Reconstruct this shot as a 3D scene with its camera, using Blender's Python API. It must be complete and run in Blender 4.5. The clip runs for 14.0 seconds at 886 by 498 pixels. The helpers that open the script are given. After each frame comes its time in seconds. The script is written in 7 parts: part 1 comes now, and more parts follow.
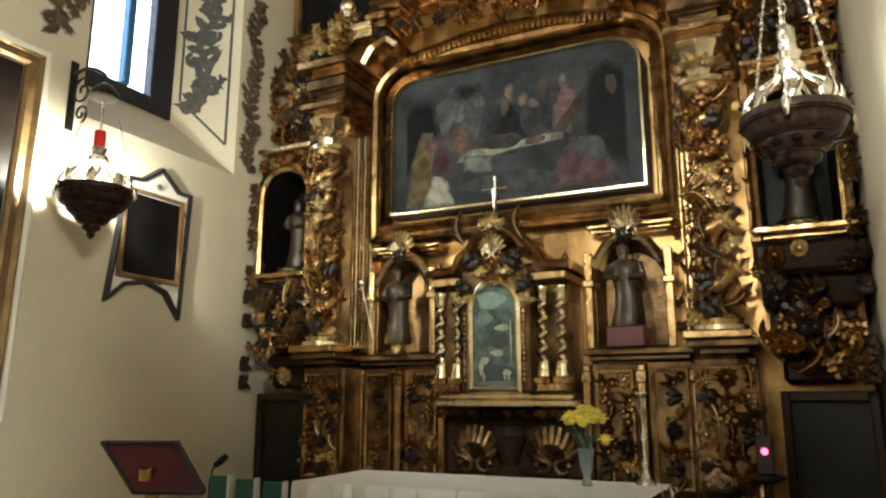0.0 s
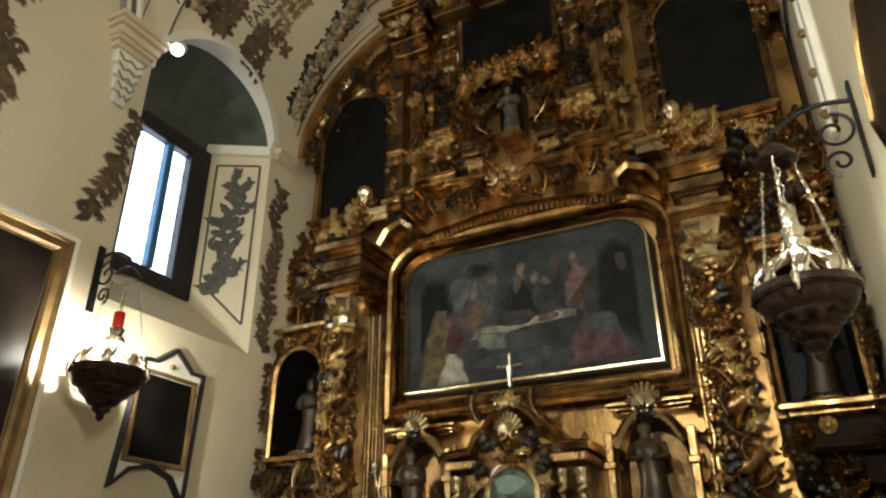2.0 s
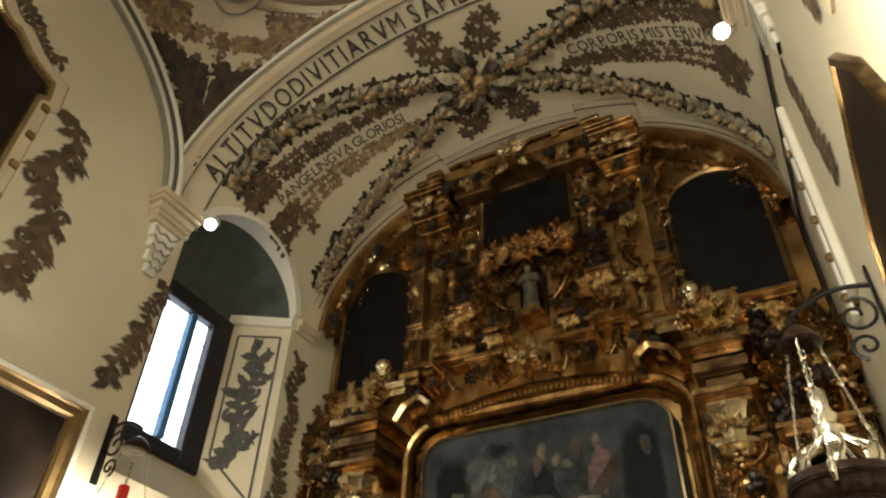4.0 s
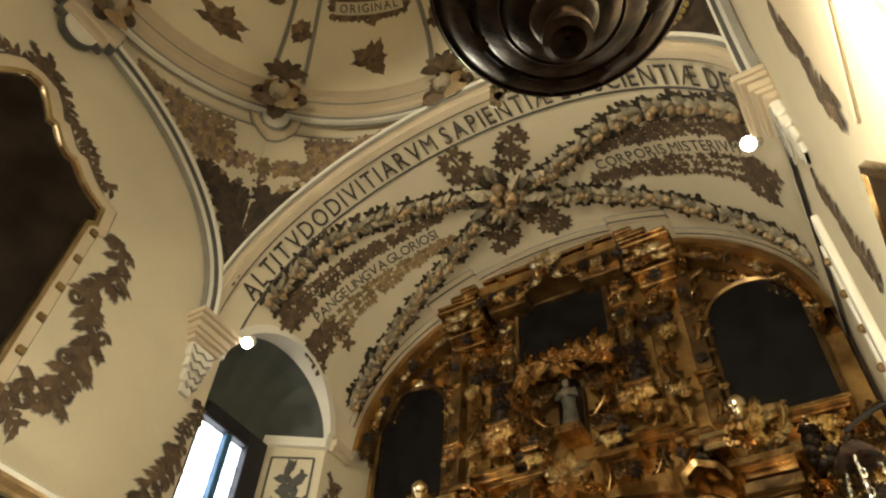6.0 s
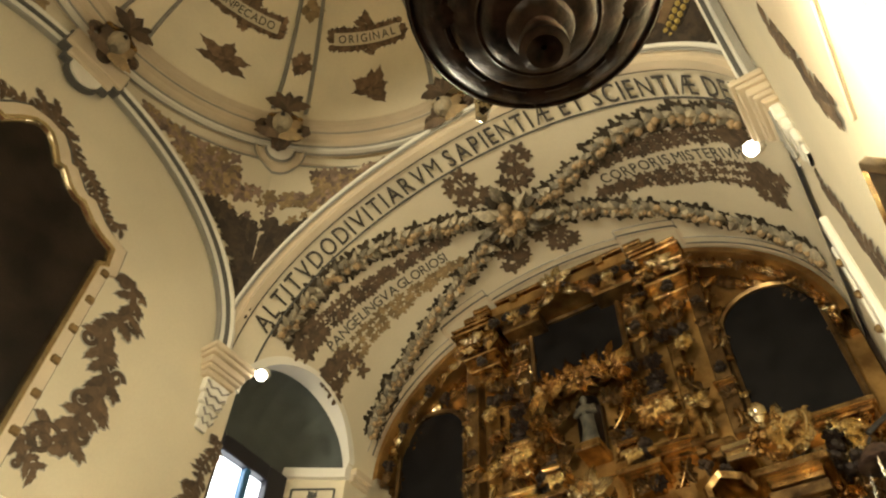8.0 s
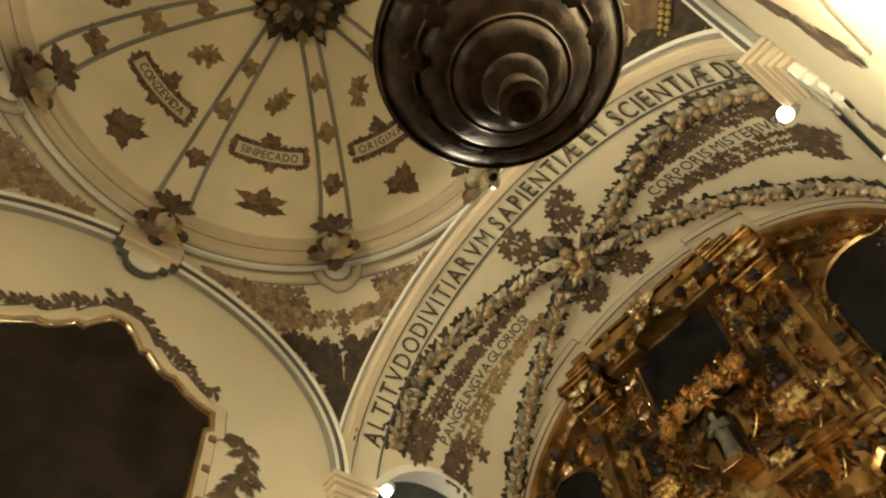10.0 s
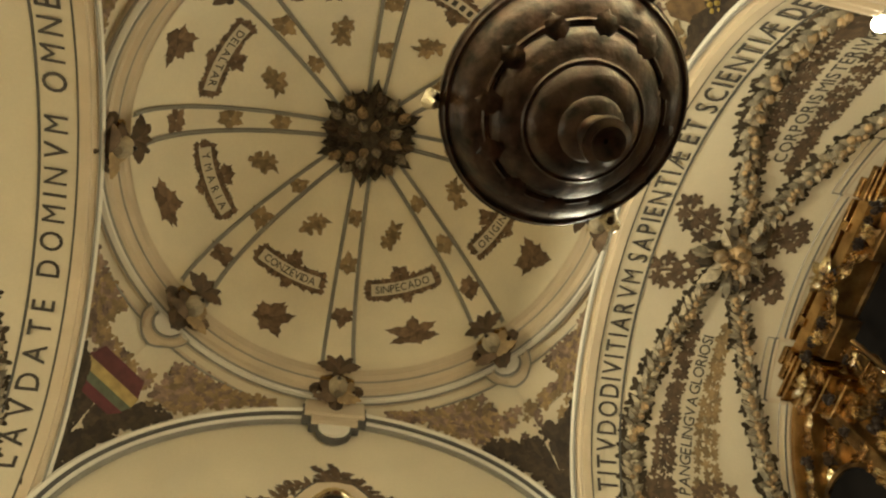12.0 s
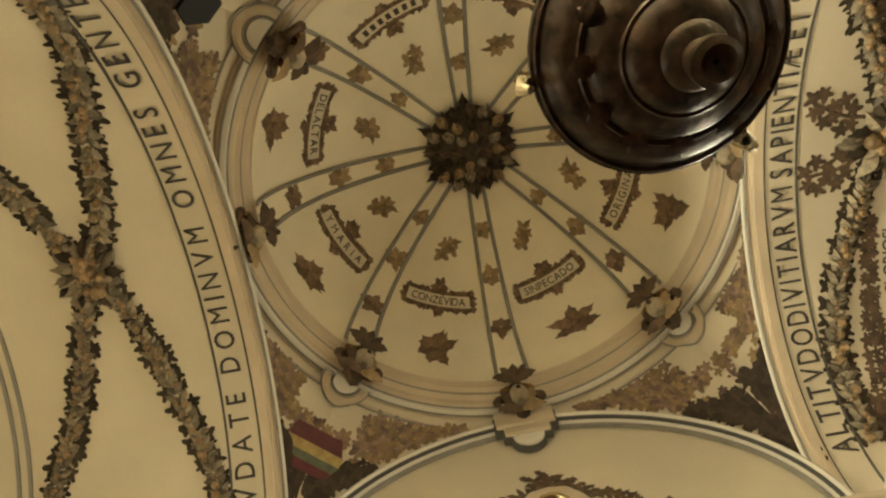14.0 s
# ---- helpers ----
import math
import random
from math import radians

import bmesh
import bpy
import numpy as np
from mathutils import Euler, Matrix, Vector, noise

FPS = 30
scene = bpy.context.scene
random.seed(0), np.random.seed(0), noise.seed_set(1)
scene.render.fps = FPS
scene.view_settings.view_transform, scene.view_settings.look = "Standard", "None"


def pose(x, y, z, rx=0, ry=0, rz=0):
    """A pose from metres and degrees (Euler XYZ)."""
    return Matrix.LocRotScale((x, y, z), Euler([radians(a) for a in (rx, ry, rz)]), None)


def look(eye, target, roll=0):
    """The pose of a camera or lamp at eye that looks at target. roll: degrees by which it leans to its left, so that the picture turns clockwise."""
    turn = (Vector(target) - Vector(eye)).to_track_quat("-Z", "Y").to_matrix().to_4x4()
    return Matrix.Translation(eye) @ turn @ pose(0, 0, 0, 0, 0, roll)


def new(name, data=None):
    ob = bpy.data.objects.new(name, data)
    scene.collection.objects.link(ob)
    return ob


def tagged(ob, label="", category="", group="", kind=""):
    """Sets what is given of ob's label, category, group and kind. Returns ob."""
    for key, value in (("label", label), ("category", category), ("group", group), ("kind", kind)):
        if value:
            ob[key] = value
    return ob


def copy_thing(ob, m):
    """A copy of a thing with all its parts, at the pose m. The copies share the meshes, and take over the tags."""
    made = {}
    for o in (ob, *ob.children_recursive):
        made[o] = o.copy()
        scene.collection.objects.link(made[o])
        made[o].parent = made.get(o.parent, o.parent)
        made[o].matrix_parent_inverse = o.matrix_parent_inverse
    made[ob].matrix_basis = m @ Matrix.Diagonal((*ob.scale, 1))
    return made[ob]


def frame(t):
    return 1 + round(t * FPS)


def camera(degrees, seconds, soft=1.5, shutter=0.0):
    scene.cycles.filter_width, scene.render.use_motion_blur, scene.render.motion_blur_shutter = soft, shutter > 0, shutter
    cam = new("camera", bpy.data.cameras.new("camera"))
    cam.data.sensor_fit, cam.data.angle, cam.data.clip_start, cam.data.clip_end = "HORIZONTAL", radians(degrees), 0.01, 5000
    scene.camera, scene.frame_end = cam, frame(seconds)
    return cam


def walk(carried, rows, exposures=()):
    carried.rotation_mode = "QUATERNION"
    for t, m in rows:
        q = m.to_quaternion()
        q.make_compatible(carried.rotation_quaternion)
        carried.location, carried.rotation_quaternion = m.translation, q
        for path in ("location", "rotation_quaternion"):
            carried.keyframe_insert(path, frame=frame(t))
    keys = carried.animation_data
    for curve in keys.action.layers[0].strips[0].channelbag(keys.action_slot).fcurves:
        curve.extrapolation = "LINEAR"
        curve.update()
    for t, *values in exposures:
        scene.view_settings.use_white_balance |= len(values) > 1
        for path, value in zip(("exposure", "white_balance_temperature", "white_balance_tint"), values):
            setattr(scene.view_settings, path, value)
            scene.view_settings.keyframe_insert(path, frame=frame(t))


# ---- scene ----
# camera and its way
cam = camera(62.71, 14.0, soft=2.2)
ROWS = [
    (0.0, 1.950, -0.647, 1.589, 101.67, 0.04, 25.92),
    (0.5, 1.950, -0.647, 1.589, 104.05, 0.07, 26.18),
    (1.0, 1.950, -0.647, 1.589, 106.76, 0.53, 26.62),
    (1.5, 1.950, -0.647, 1.589, 110.21, 0.56, 26.98),
    (2.0, 1.950, -0.647, 1.589, 115.59, 0.24, 27.14),
    (2.5, 1.950, -0.647, 1.589, 119.66, 0.39, 27.93),
    (3.0, 1.950, -0.647, 1.589, 122.87, 0.38, 28.6),
    (3.5, 1.950, -0.647, 1.589, 125.92, -0.65, 28.07),
    (4.0, 1.950, -0.647, 1.589, 129.31, -1.63, 27.77),
    (6.5, 1.950, -0.647, 1.589, 138.96, -2.83, 30.74),
    (7.0, 1.950, -0.647, 1.589, 139.11, -3.04, 30.61),
    (9.5, 2.033, -0.549, 1.569, 144.12, 3.61, 45.99),
    (10.0, 2.033, -0.582, 1.588, 146.35, 5.06, 51.71),
    (10.5, 2.036, -0.605, 1.601, 149.07, 5.63, 57.47),
    (11.0, 2.038, -0.603, 1.600, 151.03, 5.92, 62.64),
    (11.5, 2.043, -0.590, 1.599, 153.79, 6.34, 69.41),
    (12.0, 2.046, -0.572, 1.597, 155.79, 6.89, 77.87),
    (12.5, 2.043, -0.560, 1.595, 156.98, 6.95, 85.02),
    (13.0, 2.040, -0.566, 1.596, 158.03, 5.98, 90.02),
    (13.5, 2.038, -0.575, 1.598, 158.25, 5.15, 93.76),
    (14.0, 2.035, -0.590, 1.598, 158.29, 4.44, 98.96),
]
walk(cam, [(row[0], pose(*row[1:])) for row in ROWS], exposures=[(0.0, 0.05, 5500, 10), (2.0, -0.40, 5750, 11), (3.2, -0.53, 6000, 12), (4.2, -0.5, 6200, 13), (6.3, -0.03, 6550, 12), (9.5, 0.22, 6850, 10), (12.5, 0.29, 6850, 8), (14.0, 0.2, 6900, 10)])

# world and light
world = bpy.data.worlds.new("sky")
scene.world = world
world.use_nodes = True
wn = world.node_tree
sky = wn.nodes.new("ShaderNodeTexSky")
sky.sky_type, sky.sun_disc = 'NISHITA', False
sky.sun_elevation, sky.sun_rotation = radians(40), radians(200)
wn.nodes["Background"].inputs["Strength"].default_value = 0.12
wn.links.new(sky.outputs[0], wn.nodes["Background"].inputs[0])


def lamp(name, kind, m, watts, colour, size=0.05, **more):
    data = bpy.data.lights.new(name, kind)
    data.energy, data.color = watts, colour
    if kind == 'AREA':
        data.size = size
    else:
        data.shadow_soft_size = size
    ob = new(name, data)
    ob.matrix_world = m
    for key, value in more.items():
        if key == "angle":
            data.spot_size = radians(value)
        if key == "blend":
            data.spot_blend = value
    return ob


WARM = (1.0, 0.93, 0.68)
LAMPS = {"west": (-2.0, 2.40, 2.865, 0.245), "east": (2.02, 2.60, 2.73, 0.22), "nave": (1.807, -0.103, 2.97, 0.25)}
for key, watts in (("west", 130), ("east", 9), ("nave", 440)):
    lx, ly, lz, lr = LAMPS[key]
    lamp("lamp_bulb", 'POINT', pose(lx, ly, lz + 0.165), watts, WARM, 0.03)
lamp("spot_bulb", 'SPOT', look((-2.08, 2.56, 5.66), (1.2, 0.0, 5.2)), 230, WARM, 0.04, angle=128, blend=0.9)
lamp("spot_bulb", 'SPOT', look((2.08, 2.56, 5.66), (-1.0, 0.0, 5.6)), 65, WARM, 0.04, angle=128, blend=0.9)
# two added fills, no visible source: brighten the altarpiece from the south
lamp("unseen_nave_fill", 'SPOT', look((0.3, -5.5, 4.6), (0.2, 4.4, 5.7)), 2200, WARM, 0.12, angle=46, blend=0.9)
lamp("unseen_nave_fill", 'AREA', look((0.0, -5.7, 3.0), (0.0, 4.3, 4.4)), 40, WARM, 1.6)
lamp("window_light", 'AREA', look((-3.05, 3.18, 4.8), (0, 3.18, 4.0)), 170, (0.74, 0.88, 1.0), 1.0)


# materials
def mat(name, base, rough=0.6, metal=0.0, var=0.25, scale=6.0, bump=0.15, fine=90.0, second=None, emit=None, spec=0.5, island=0.0):
    m = bpy.data.materials.new(name)
    m.use_nodes = True
    nt = m.node_tree
    b = nt.nodes["Principled BSDF"]
    b.inputs["Roughness"].default_value, b.inputs["Metallic"].default_value = rough, metal
    b.inputs["Specular IOR Level"].default_value = spec
    co = nt.nodes.new("ShaderNodeTexCoord")
    n1 = nt.nodes.new("ShaderNodeTexNoise")
    n1.inputs["Scale"].default_value, n1.inputs["Detail"].default_value = scale, 5
    n2 = nt.nodes.new("ShaderNodeTexNoise")
    n2.inputs["Scale"].default_value, n2.inputs["Detail"].default_value = fine, 3
    for n in (n1, n2):
        nt.links.new(co.outputs["Object"], n.inputs["Vector"])
    ramp = nt.nodes.new("ShaderNodeValToRGB")
    dark = second or tuple(c * (1 - var) for c in base)
    ramp.color_ramp.elements[0].position, ramp.color_ramp.elements[1].position = 0.34, 0.66
    ramp.color_ramp.elements[0].color, ramp.color_ramp.elements[1].color = (*dark, 1), (*base, 1)
    nt.links.new(n1.outputs["Fac"], ramp.inputs["Fac"])
    hsv = nt.nodes.new("ShaderNodeHueSaturation")
    nt.links.new(ramp.outputs["Color"], hsv.inputs["Color"])
    mr = nt.nodes.new("ShaderNodeMapRange")
    mr.inputs["To Min"].default_value, mr.inputs["To Max"].default_value = 1 - 0.5 * var, 1 + 0.5 * var
    nt.links.new(n2.outputs["Fac"], mr.inputs["Value"])
    last = mr.outputs["Result"]
    if island:
        g = nt.nodes.new("ShaderNodeNewGeometry")
        m2 = nt.nodes.new("ShaderNodeMapRange")
        m2.inputs["To Min"].default_value, m2.inputs["To Max"].default_value = 1 - island, 1 + island
        nt.links.new(g.outputs["Random Per Island"], m2.inputs["Value"])
        mm = nt.nodes.new("ShaderNodeMath")
        mm.operation = 'MULTIPLY'
        nt.links.new(last, mm.inputs[0])
        nt.links.new(m2.outputs["Result"], mm.inputs[1])
        last = mm.outputs[0]
    nt.links.new(last, hsv.inputs["Value"])
    nt.links.new(hsv.outputs["Color"], b.inputs["Base Color"])
    rr = nt.nodes.new("ShaderNodeMapRange")
    rr.inputs["To Min"].default_value, rr.inputs["To Max"].default_value = max(0.05, rough - 0.12), min(1, rough + 0.12)
    nt.links.new(n1.outputs["Fac"], rr.inputs["Value"])
    nt.links.new(rr.outputs["Result"], b.inputs["Roughness"])
    if bump:
        bp = nt.nodes.new("ShaderNodeBump")
        bp.inputs["Strength"].default_value, bp.inputs["Distance"].default_value = bump, 0.01
        nt.links.new(n2.outputs["Fac"], bp.inputs["Height"])
        nt.links.new(bp.outputs["Normal"], b.inputs["Normal"])
    if emit:
        b.inputs["Emission Color"].default_value = (*emit[0], 1)
        b.inputs["Emission Strength"].default_value = emit[1]
    return m


PLASTER = mat("cream_plaster", (0.68, 0.60, 0.44), 0.75, var=0.10, scale=1.3, bump=0.08, fine=40)
PLASTER_DOME = mat("dome_plaster", (0.84, 0.75, 0.56), 0.75, var=0.12, scale=1.6, bump=0.08, fine=40)
PEACH = mat("peach_moulding", (0.62, 0.51, 0.36), 0.7, var=0.12, scale=3)
WHITE = mat("white_moulding", (0.80, 0.76, 0.66), 0.6, var=0.08, scale=3)
GREY = mat("grey_moulding", (0.30, 0.28, 0.24), 0.7, var=0.2, scale=5)
LINE = mat("dark_grey_line", (0.10, 0.095, 0.085), 0.8, var=0.2, scale=8)
PAINTED = mat("brown_painted_foliage", (0.125, 0.080, 0.045), 0.8, var=0.45, scale=14, island=0.35)
DOMEBROWN = mat("faded_brown_dome_paint", (0.20, 0.125, 0.070), 0.8, var=0.45, scale=16, island=0.4)
OCHRE = mat("ochre_painted_foliage", (0.32, 0.22, 0.11), 0.8, var=0.4, scale=14, island=0.3)
GREYLEAF = mat("grey_green_stucco_leaves", (0.31, 0.255, 0.17), 0.7, var=0.45, scale=20, island=0.5)
BLUELEAF = mat("blue_grey_stucco_leaves_and_shade", (0.062, 0.047, 0.031), 0.75, spec=0.15, var=0.4, scale=20, island=0.4)
PINKFRUIT = mat("pale_stucco_fruit", (0.36, 0.24, 0.12), 0.6, var=0.4, scale=18, island=0.4)
INK = mat("black_lettering", (0.06, 0.05, 0.04), 0.8, var=0.3, scale=20)
GOLD = mat("gilded_wood", (0.60, 0.40, 0.18), 0.22, 1.0, var=0.5, scale=9, bump=0.35, fine=45, second=(0.22, 0.125, 0.052))
GOLD_DIM = mat("worn_dull_gilding", (0.25, 0.15, 0.06), 0.32, 0.85, var=0.5, scale=6, bump=0.4, fine=40, second=(0.06, 0.034, 0.016))
GOLD_BRIGHT = mat("bright_gilding", (0.86, 0.72, 0.47), 0.17, 1.0, var=0.25, scale=10, bump=0.25, fine=50)
BROWNWOOD = mat("dark_brown_gilded_wood", (0.036, 0.021, 0.011), 0.5, 0.08, spec=0.2, var=0.5, scale=7, bump=0.35, fine=40)
DARKFRUIT = mat("dark_painted_fruit_and_niche_shade", (0.020, 0.013, 0.010), 0.32, 0.0, spec=0.35, var=0.4, scale=14)
# near black for old canvases, and for the shade painted into the side niches
CANVAS_SHADE = mat("blackened_canvas_and_niche_shade", (0.007, 0.006, 0.006), 0.5, spec=0.12, var=0.5, scale=5, bump=0.15, fine=120)
IRON = mat("black_iron", (0.025, 0.024, 0.024), 0.45, 0.6, var=0.3, scale=12)
DARKWOOD = mat("dark_window_wood", (0.020, 0.018, 0.024), 0.5, var=0.3, scale=10)
SILVER = mat("silver_metal", (0.80, 0.74, 0.62), 0.25, 1.0, var=0.25, scale=14, bump=0.3, fine=60)
BRONZE = mat("dark_tarnished_silver", (0.050, 0.029, 0.021), 0.36, 0.2, spec=0.24, var=0.6, scale=30, second=(0.007, 0.004, 0.0034), bump=0.22, fine=46)
SHELLGREY = mat("grey_green_painted_shell", (0.075, 0.085, 0.075), 0.65, var=0.25, scale=5)
SKYGLOW = mat("bright_daylight_pane", (0.8, 0.85, 0.9), 0.4, var=0.02, emit=((0.86, 0.94, 1.0), 5.0))
# blue daylight on the window bars is put into their base colour
BLUEBAR = mat("blue_daylight_painted_bar", (0.05, 0.16, 0.30), 0.5, var=0.2)
LINEN = mat("white_linen", (0.80, 0.80, 0.78), 0.8, var=0.06, scale=9, bump=0.2)
FLOORTILE = mat("terracotta_floor", (0.24, 0.12, 0.07), 0.5, var=0.3, scale=3)
REDGLASS = mat("red_candle_glass", (0.45, 0.015, 0.012), 0.2, var=0.2, emit=((0.8, 0.03, 0.02), 0.15))
BURGUNDY = mat("burgundy_velvet", (0.085, 0.008, 0.014), 0.85, var=0.3, scale=12)
BRASS = mat("brass", (0.62, 0.42, 0.16), 0.25, 1.0, var=0.25, scale=14)
SPOTGLOW = mat("lit_spot_lens", (1, 0.95, 0.85), 0.3, var=0.0, emit=((1.0, 0.94, 0.82), 14.0))
BULBGLOW = mat("lit_bulb", (1, 0.9, 0.7), 0.3, var=0.0, emit=((1.0, 0.86, 0.6), 9.0))


# mesh builder
class Mesh:
    def __init__(self):
        self.v, self.f = [], []

    def add(self, verts, faces):
        o = len(self.v)
        self.v += [tuple(p) for p in verts]
        self.f += [tuple(i + o for i in q) for q in faces]

    def box(self, a, b, c=0.0):
        (x0, y0, z0), (x1, y1, z1) = a, b
        if c <= 0:
            self.add([(x, y, z) for z in (z0, z1) for y in (y0, y1) for x in (x0, x1)],
                     [(0, 2, 3, 1), (4, 5, 7, 6), (0, 1, 5, 4), (2, 6, 7, 3), (0, 4, 6, 2), (1, 3, 7, 5)])
        else:
            c = min(c, (x1 - x0) * .4, (y1 - y0) * .4, (z1 - z0) * .4)
            loops = []
            for z, i in ((z0, c), (z0 + c, 0), (z1 - c, 0), (z1, c)):
                loops.append([(x0 + i + c, y0 + i, z), (x1 - i - c, y0 + i, z), (x1 - i, y0 + i + c, z), (x1 - i, y1 - i - c, z),
                              (x1 - i - c, y1 - i, z), (x0 + i + c, y1 - i, z), (x0 + i, y1 - i - c, z), (x0 + i, y0 + i + c, z)])
            self.loft(loops, True, True)

    def loft(self, loops, closed=True, caps=False):
        n = len(loops[0])
        v = [p for l in loops for p in l]
        f = []
        for i in range(len(loops) - 1):
            for j in range(n if closed else n - 1):
                k = (j + 1) % n
                f.append((i * n + j, i * n + k, (i + 1) * n + k, (i + 1) * n + j))
        if caps:
            f += [tuple(reversed(range(n))), tuple(range((len(loops) - 1) * n, len(loops) * n))]
        self.add(v, f)

    def lathe(self, prof, at=(0, 0, 0), n=20, caps=True, lobes=0, lobe=0.0):
        loops = []
        for r, z in prof:
            loops.append([(at[0] + r * (1 + lobe * math.cos(lobes * a)) * math.cos(a), at[1] + r * (1 + lobe * math.cos(lobes * a)) * math.sin(a), at[2] + z)
                          for a in [2 * math.pi * k / n for k in range(n)]])
        self.loft(loops, True, caps)

    def tube(self, path, r, n=8, caps=True):
        path = [Vector(p) for p in path]
        loops, u = [], None
        for i, p in enumerate(path):
            t = (path[min(i + 1, len(path) - 1)] - path[max(i - 1, 0)]).normalized()
            if u is None:
                u = t.orthogonal().normalized()
            u = (u - t * u.dot(t)).normalized()
            w = t.cross(u)
            rr = r[i] if isinstance(r, (list, tuple)) else r
            loops.append([p + rr * (math.cos(a) * u + math.sin(a) * w) for a in [2 * math.pi * k / n for k in range(n)]])
        self.loft(loops, True, caps)

    def ball(self, c, r, n=8, m=6, squash=1.0):
        loops = []
        for i in range(1, m):
            a = math.pi * i / m
            loops.append([(c[0] + r * math.sin(a) * math.cos(b), c[1] + r * math.sin(a) * math.sin(b), c[2] - r * squash * math.cos(a)) for b in [2 * math.pi * k / n for k in range(n)]])
        self.loft(loops, True, True)

    def join(self, other, m=None, warp=None):
        vs = other.v
        if m is not None:
            vs = [m @ Vector(p) for p in vs]
        if warp is not None:
            vs = [warp(*p) for p in vs]
        self.add(vs, other.f)

    def data(self, name, smooth=True):
        me = bpy.data.meshes.new(name)
        me.from_pydata([tuple(p) for p in self.v], [], self.f)
        me.validate()
        if smooth:
            me.shade_smooth()
            me.set_sharp_from_angle(angle=radians(40))
        me.update()
        return me


def part(name, ms, material, parent=None, label="", smooth=True):
    me = ms if isinstance(ms, bpy.types.Mesh) else ms.data(name, smooth)
    if material is not None and not me.materials:
        me.materials.append(material)
    ob = new(name, me)
    ob.parent = parent
    return tagged(ob, label)


def thing(name, label, category, at=(0, 0, 0), group="", rz=0):
    ob = new(name)
    ob.matrix_world = pose(*at, 0, 0, rz)
    return tagged(ob, label, category, group)


def setting(name, ms, material, label, smooth=True, category="structure"):
    return tagged(part(name, ms, material, None, "", smooth), label, category, "", "structure")


def fix_normals(ms_ob):
    bm = bmesh.new()
    bm.from_mesh(ms_ob.data)
    bmesh.ops.recalc_face_normals(bm, faces=bm.faces)
    bm.to_mesh(ms_ob.data)
    bm.free()
    return ms_ob


# leaves and letters, in a plane (u to the right, v up, h off the surface)
def leaf(ms, u, v, length, width, turn, lift=0.012, lobes=3, curl=0.0):
    c, s = math.cos(turn), math.sin(turn)
    n = lobes * 2 + 1
    left, mid, right = [], [], []
    for i in range(n + 1):
        t = i / n
        w = width * 0.5 * math.sin(math.pi * min(1, 0.12 + t * 0.9)) * (1.0 if i % 2 else 0.76)
        if i == n:
            w = 0.0
        y = t * length
        bend = curl * length * t * t
        h = lift * (0.35 + math.sin(math.pi * t) * 0.9)
        left.append((-w + bend, y - (0.0 if i % 2 else width * 0.06), h * 0.25))
        mid.append((bend, y, h))
        right.append((w + bend, y - (0.0 if i % 2 else width * 0.06), h * 0.25))
    pts = [(u + c * x - s * y, v + s * x + c * y, h) for row in zip(left, mid, right) for x, y, h in row]
    f = []
    for i in range(n):
        for k in range(2):
            f.append((i * 3 + k, i * 3 + k + 1, i * 3 + k + 4, i * 3 + k + 3))
    ms.add(pts, f)


def stem(ms, path, w, lift=0.01):
    pts, f = [], []
    for i, p in enumerate(path):
        a, b = path[max(i - 1, 0)], path[min(i + 1, len(path) - 1)]
        dx, dy = b[0] - a[0], b[1] - a[1]
        d = math.hypot(dx, dy) or 1
        nx, ny = -dy / d * w * 0.5, dx / d * w * 0.5
        pts += [(p[0] + nx, p[1] + ny, 0.002), (p[0], p[1], lift), (p[0] - nx, p[1] - ny, 0.002)]
    for i in range(len(path) - 1):
        for k in range(2):
            f.append((i * 3 + k, i * 3 + k + 1, i * 3 + k + 4, i * 3 + k + 3))
    ms.add(pts, f)


def lobed(ms, u, v, size, turn, lift=0.010, lobes=5, rng=None, grow=0.0):
    """A flat spiky leaf with rounded lobes round its middle."""
    n = lobes * 6
    pts = [(u, v, lift)]
    for i in range(n):
        a = 2 * math.pi * i / n
        r = size * 1.22 * (0.74 + 0.26 * math.cos(lobes * a)) * (1.0 + 0.25 * math.sin(a + size * 90)) + grow
        pts.append((u + r * math.cos(a + turn), v + r * math.sin(a + turn), lift * 0.55))
    ms.add(pts, [(0, 1 + i, 1 + (i + 1) % n) for i in range(n)])


def sprig(ms, u, v, size, rng, n=7, turn=0.0, lift=0.012):
    for k in range(n):
        a = turn + 2 * math.pi * k / n + rng.uniform(-0.25, 0.25)
        leaf(ms, u + 0.02 * size * math.cos(a), v + 0.02 * size * math.sin(a), size * rng.uniform(0.38, 0.56), size * rng.uniform(0.34, 0.48), a - math.pi / 2, lift, 3, rng.uniform(-.3, .3))


def garland(leaves, fruit, path, width, rng, step=0.05, lift=0.05):
    """Overlapping leaves and fruit along a line of (u, v)."""
    total, last = 0.0, None
    for a, b in zip(path, path[1:]):
        d = math.hypot(b[0] - a[0], b[1] - a[1])
        turn = math.atan2(b[1] - a[1], b[0] - a[0])
        k = max(1, round(d / step))
        for i in range(k):
            t = (i + rng.random() * 0.5) / k
            u, v = a[0] + (b[0] - a[0]) * t, a[1] + (b[1] - a[1]) * t
            for side in (-1, 1):
                leaf(leaves, u, v, width * rng.uniform(0.55, 0.8), width * rng.uniform(0.36, 0.55), turn - math.pi / 2 + side * rng.uniform(0.5, 1.2), lift * rng.uniform(.6, 1.2), 3, rng.uniform(-.3, .3))
            if rng.random() < 0.75:
                o = rng.uniform(-.25, .25) * width
                fruit.ball((u - math.sin(turn) * o, v + math.cos(turn) * o, lift * 0.8), width * rng.uniform(0.13, 0.24), 7, 5)


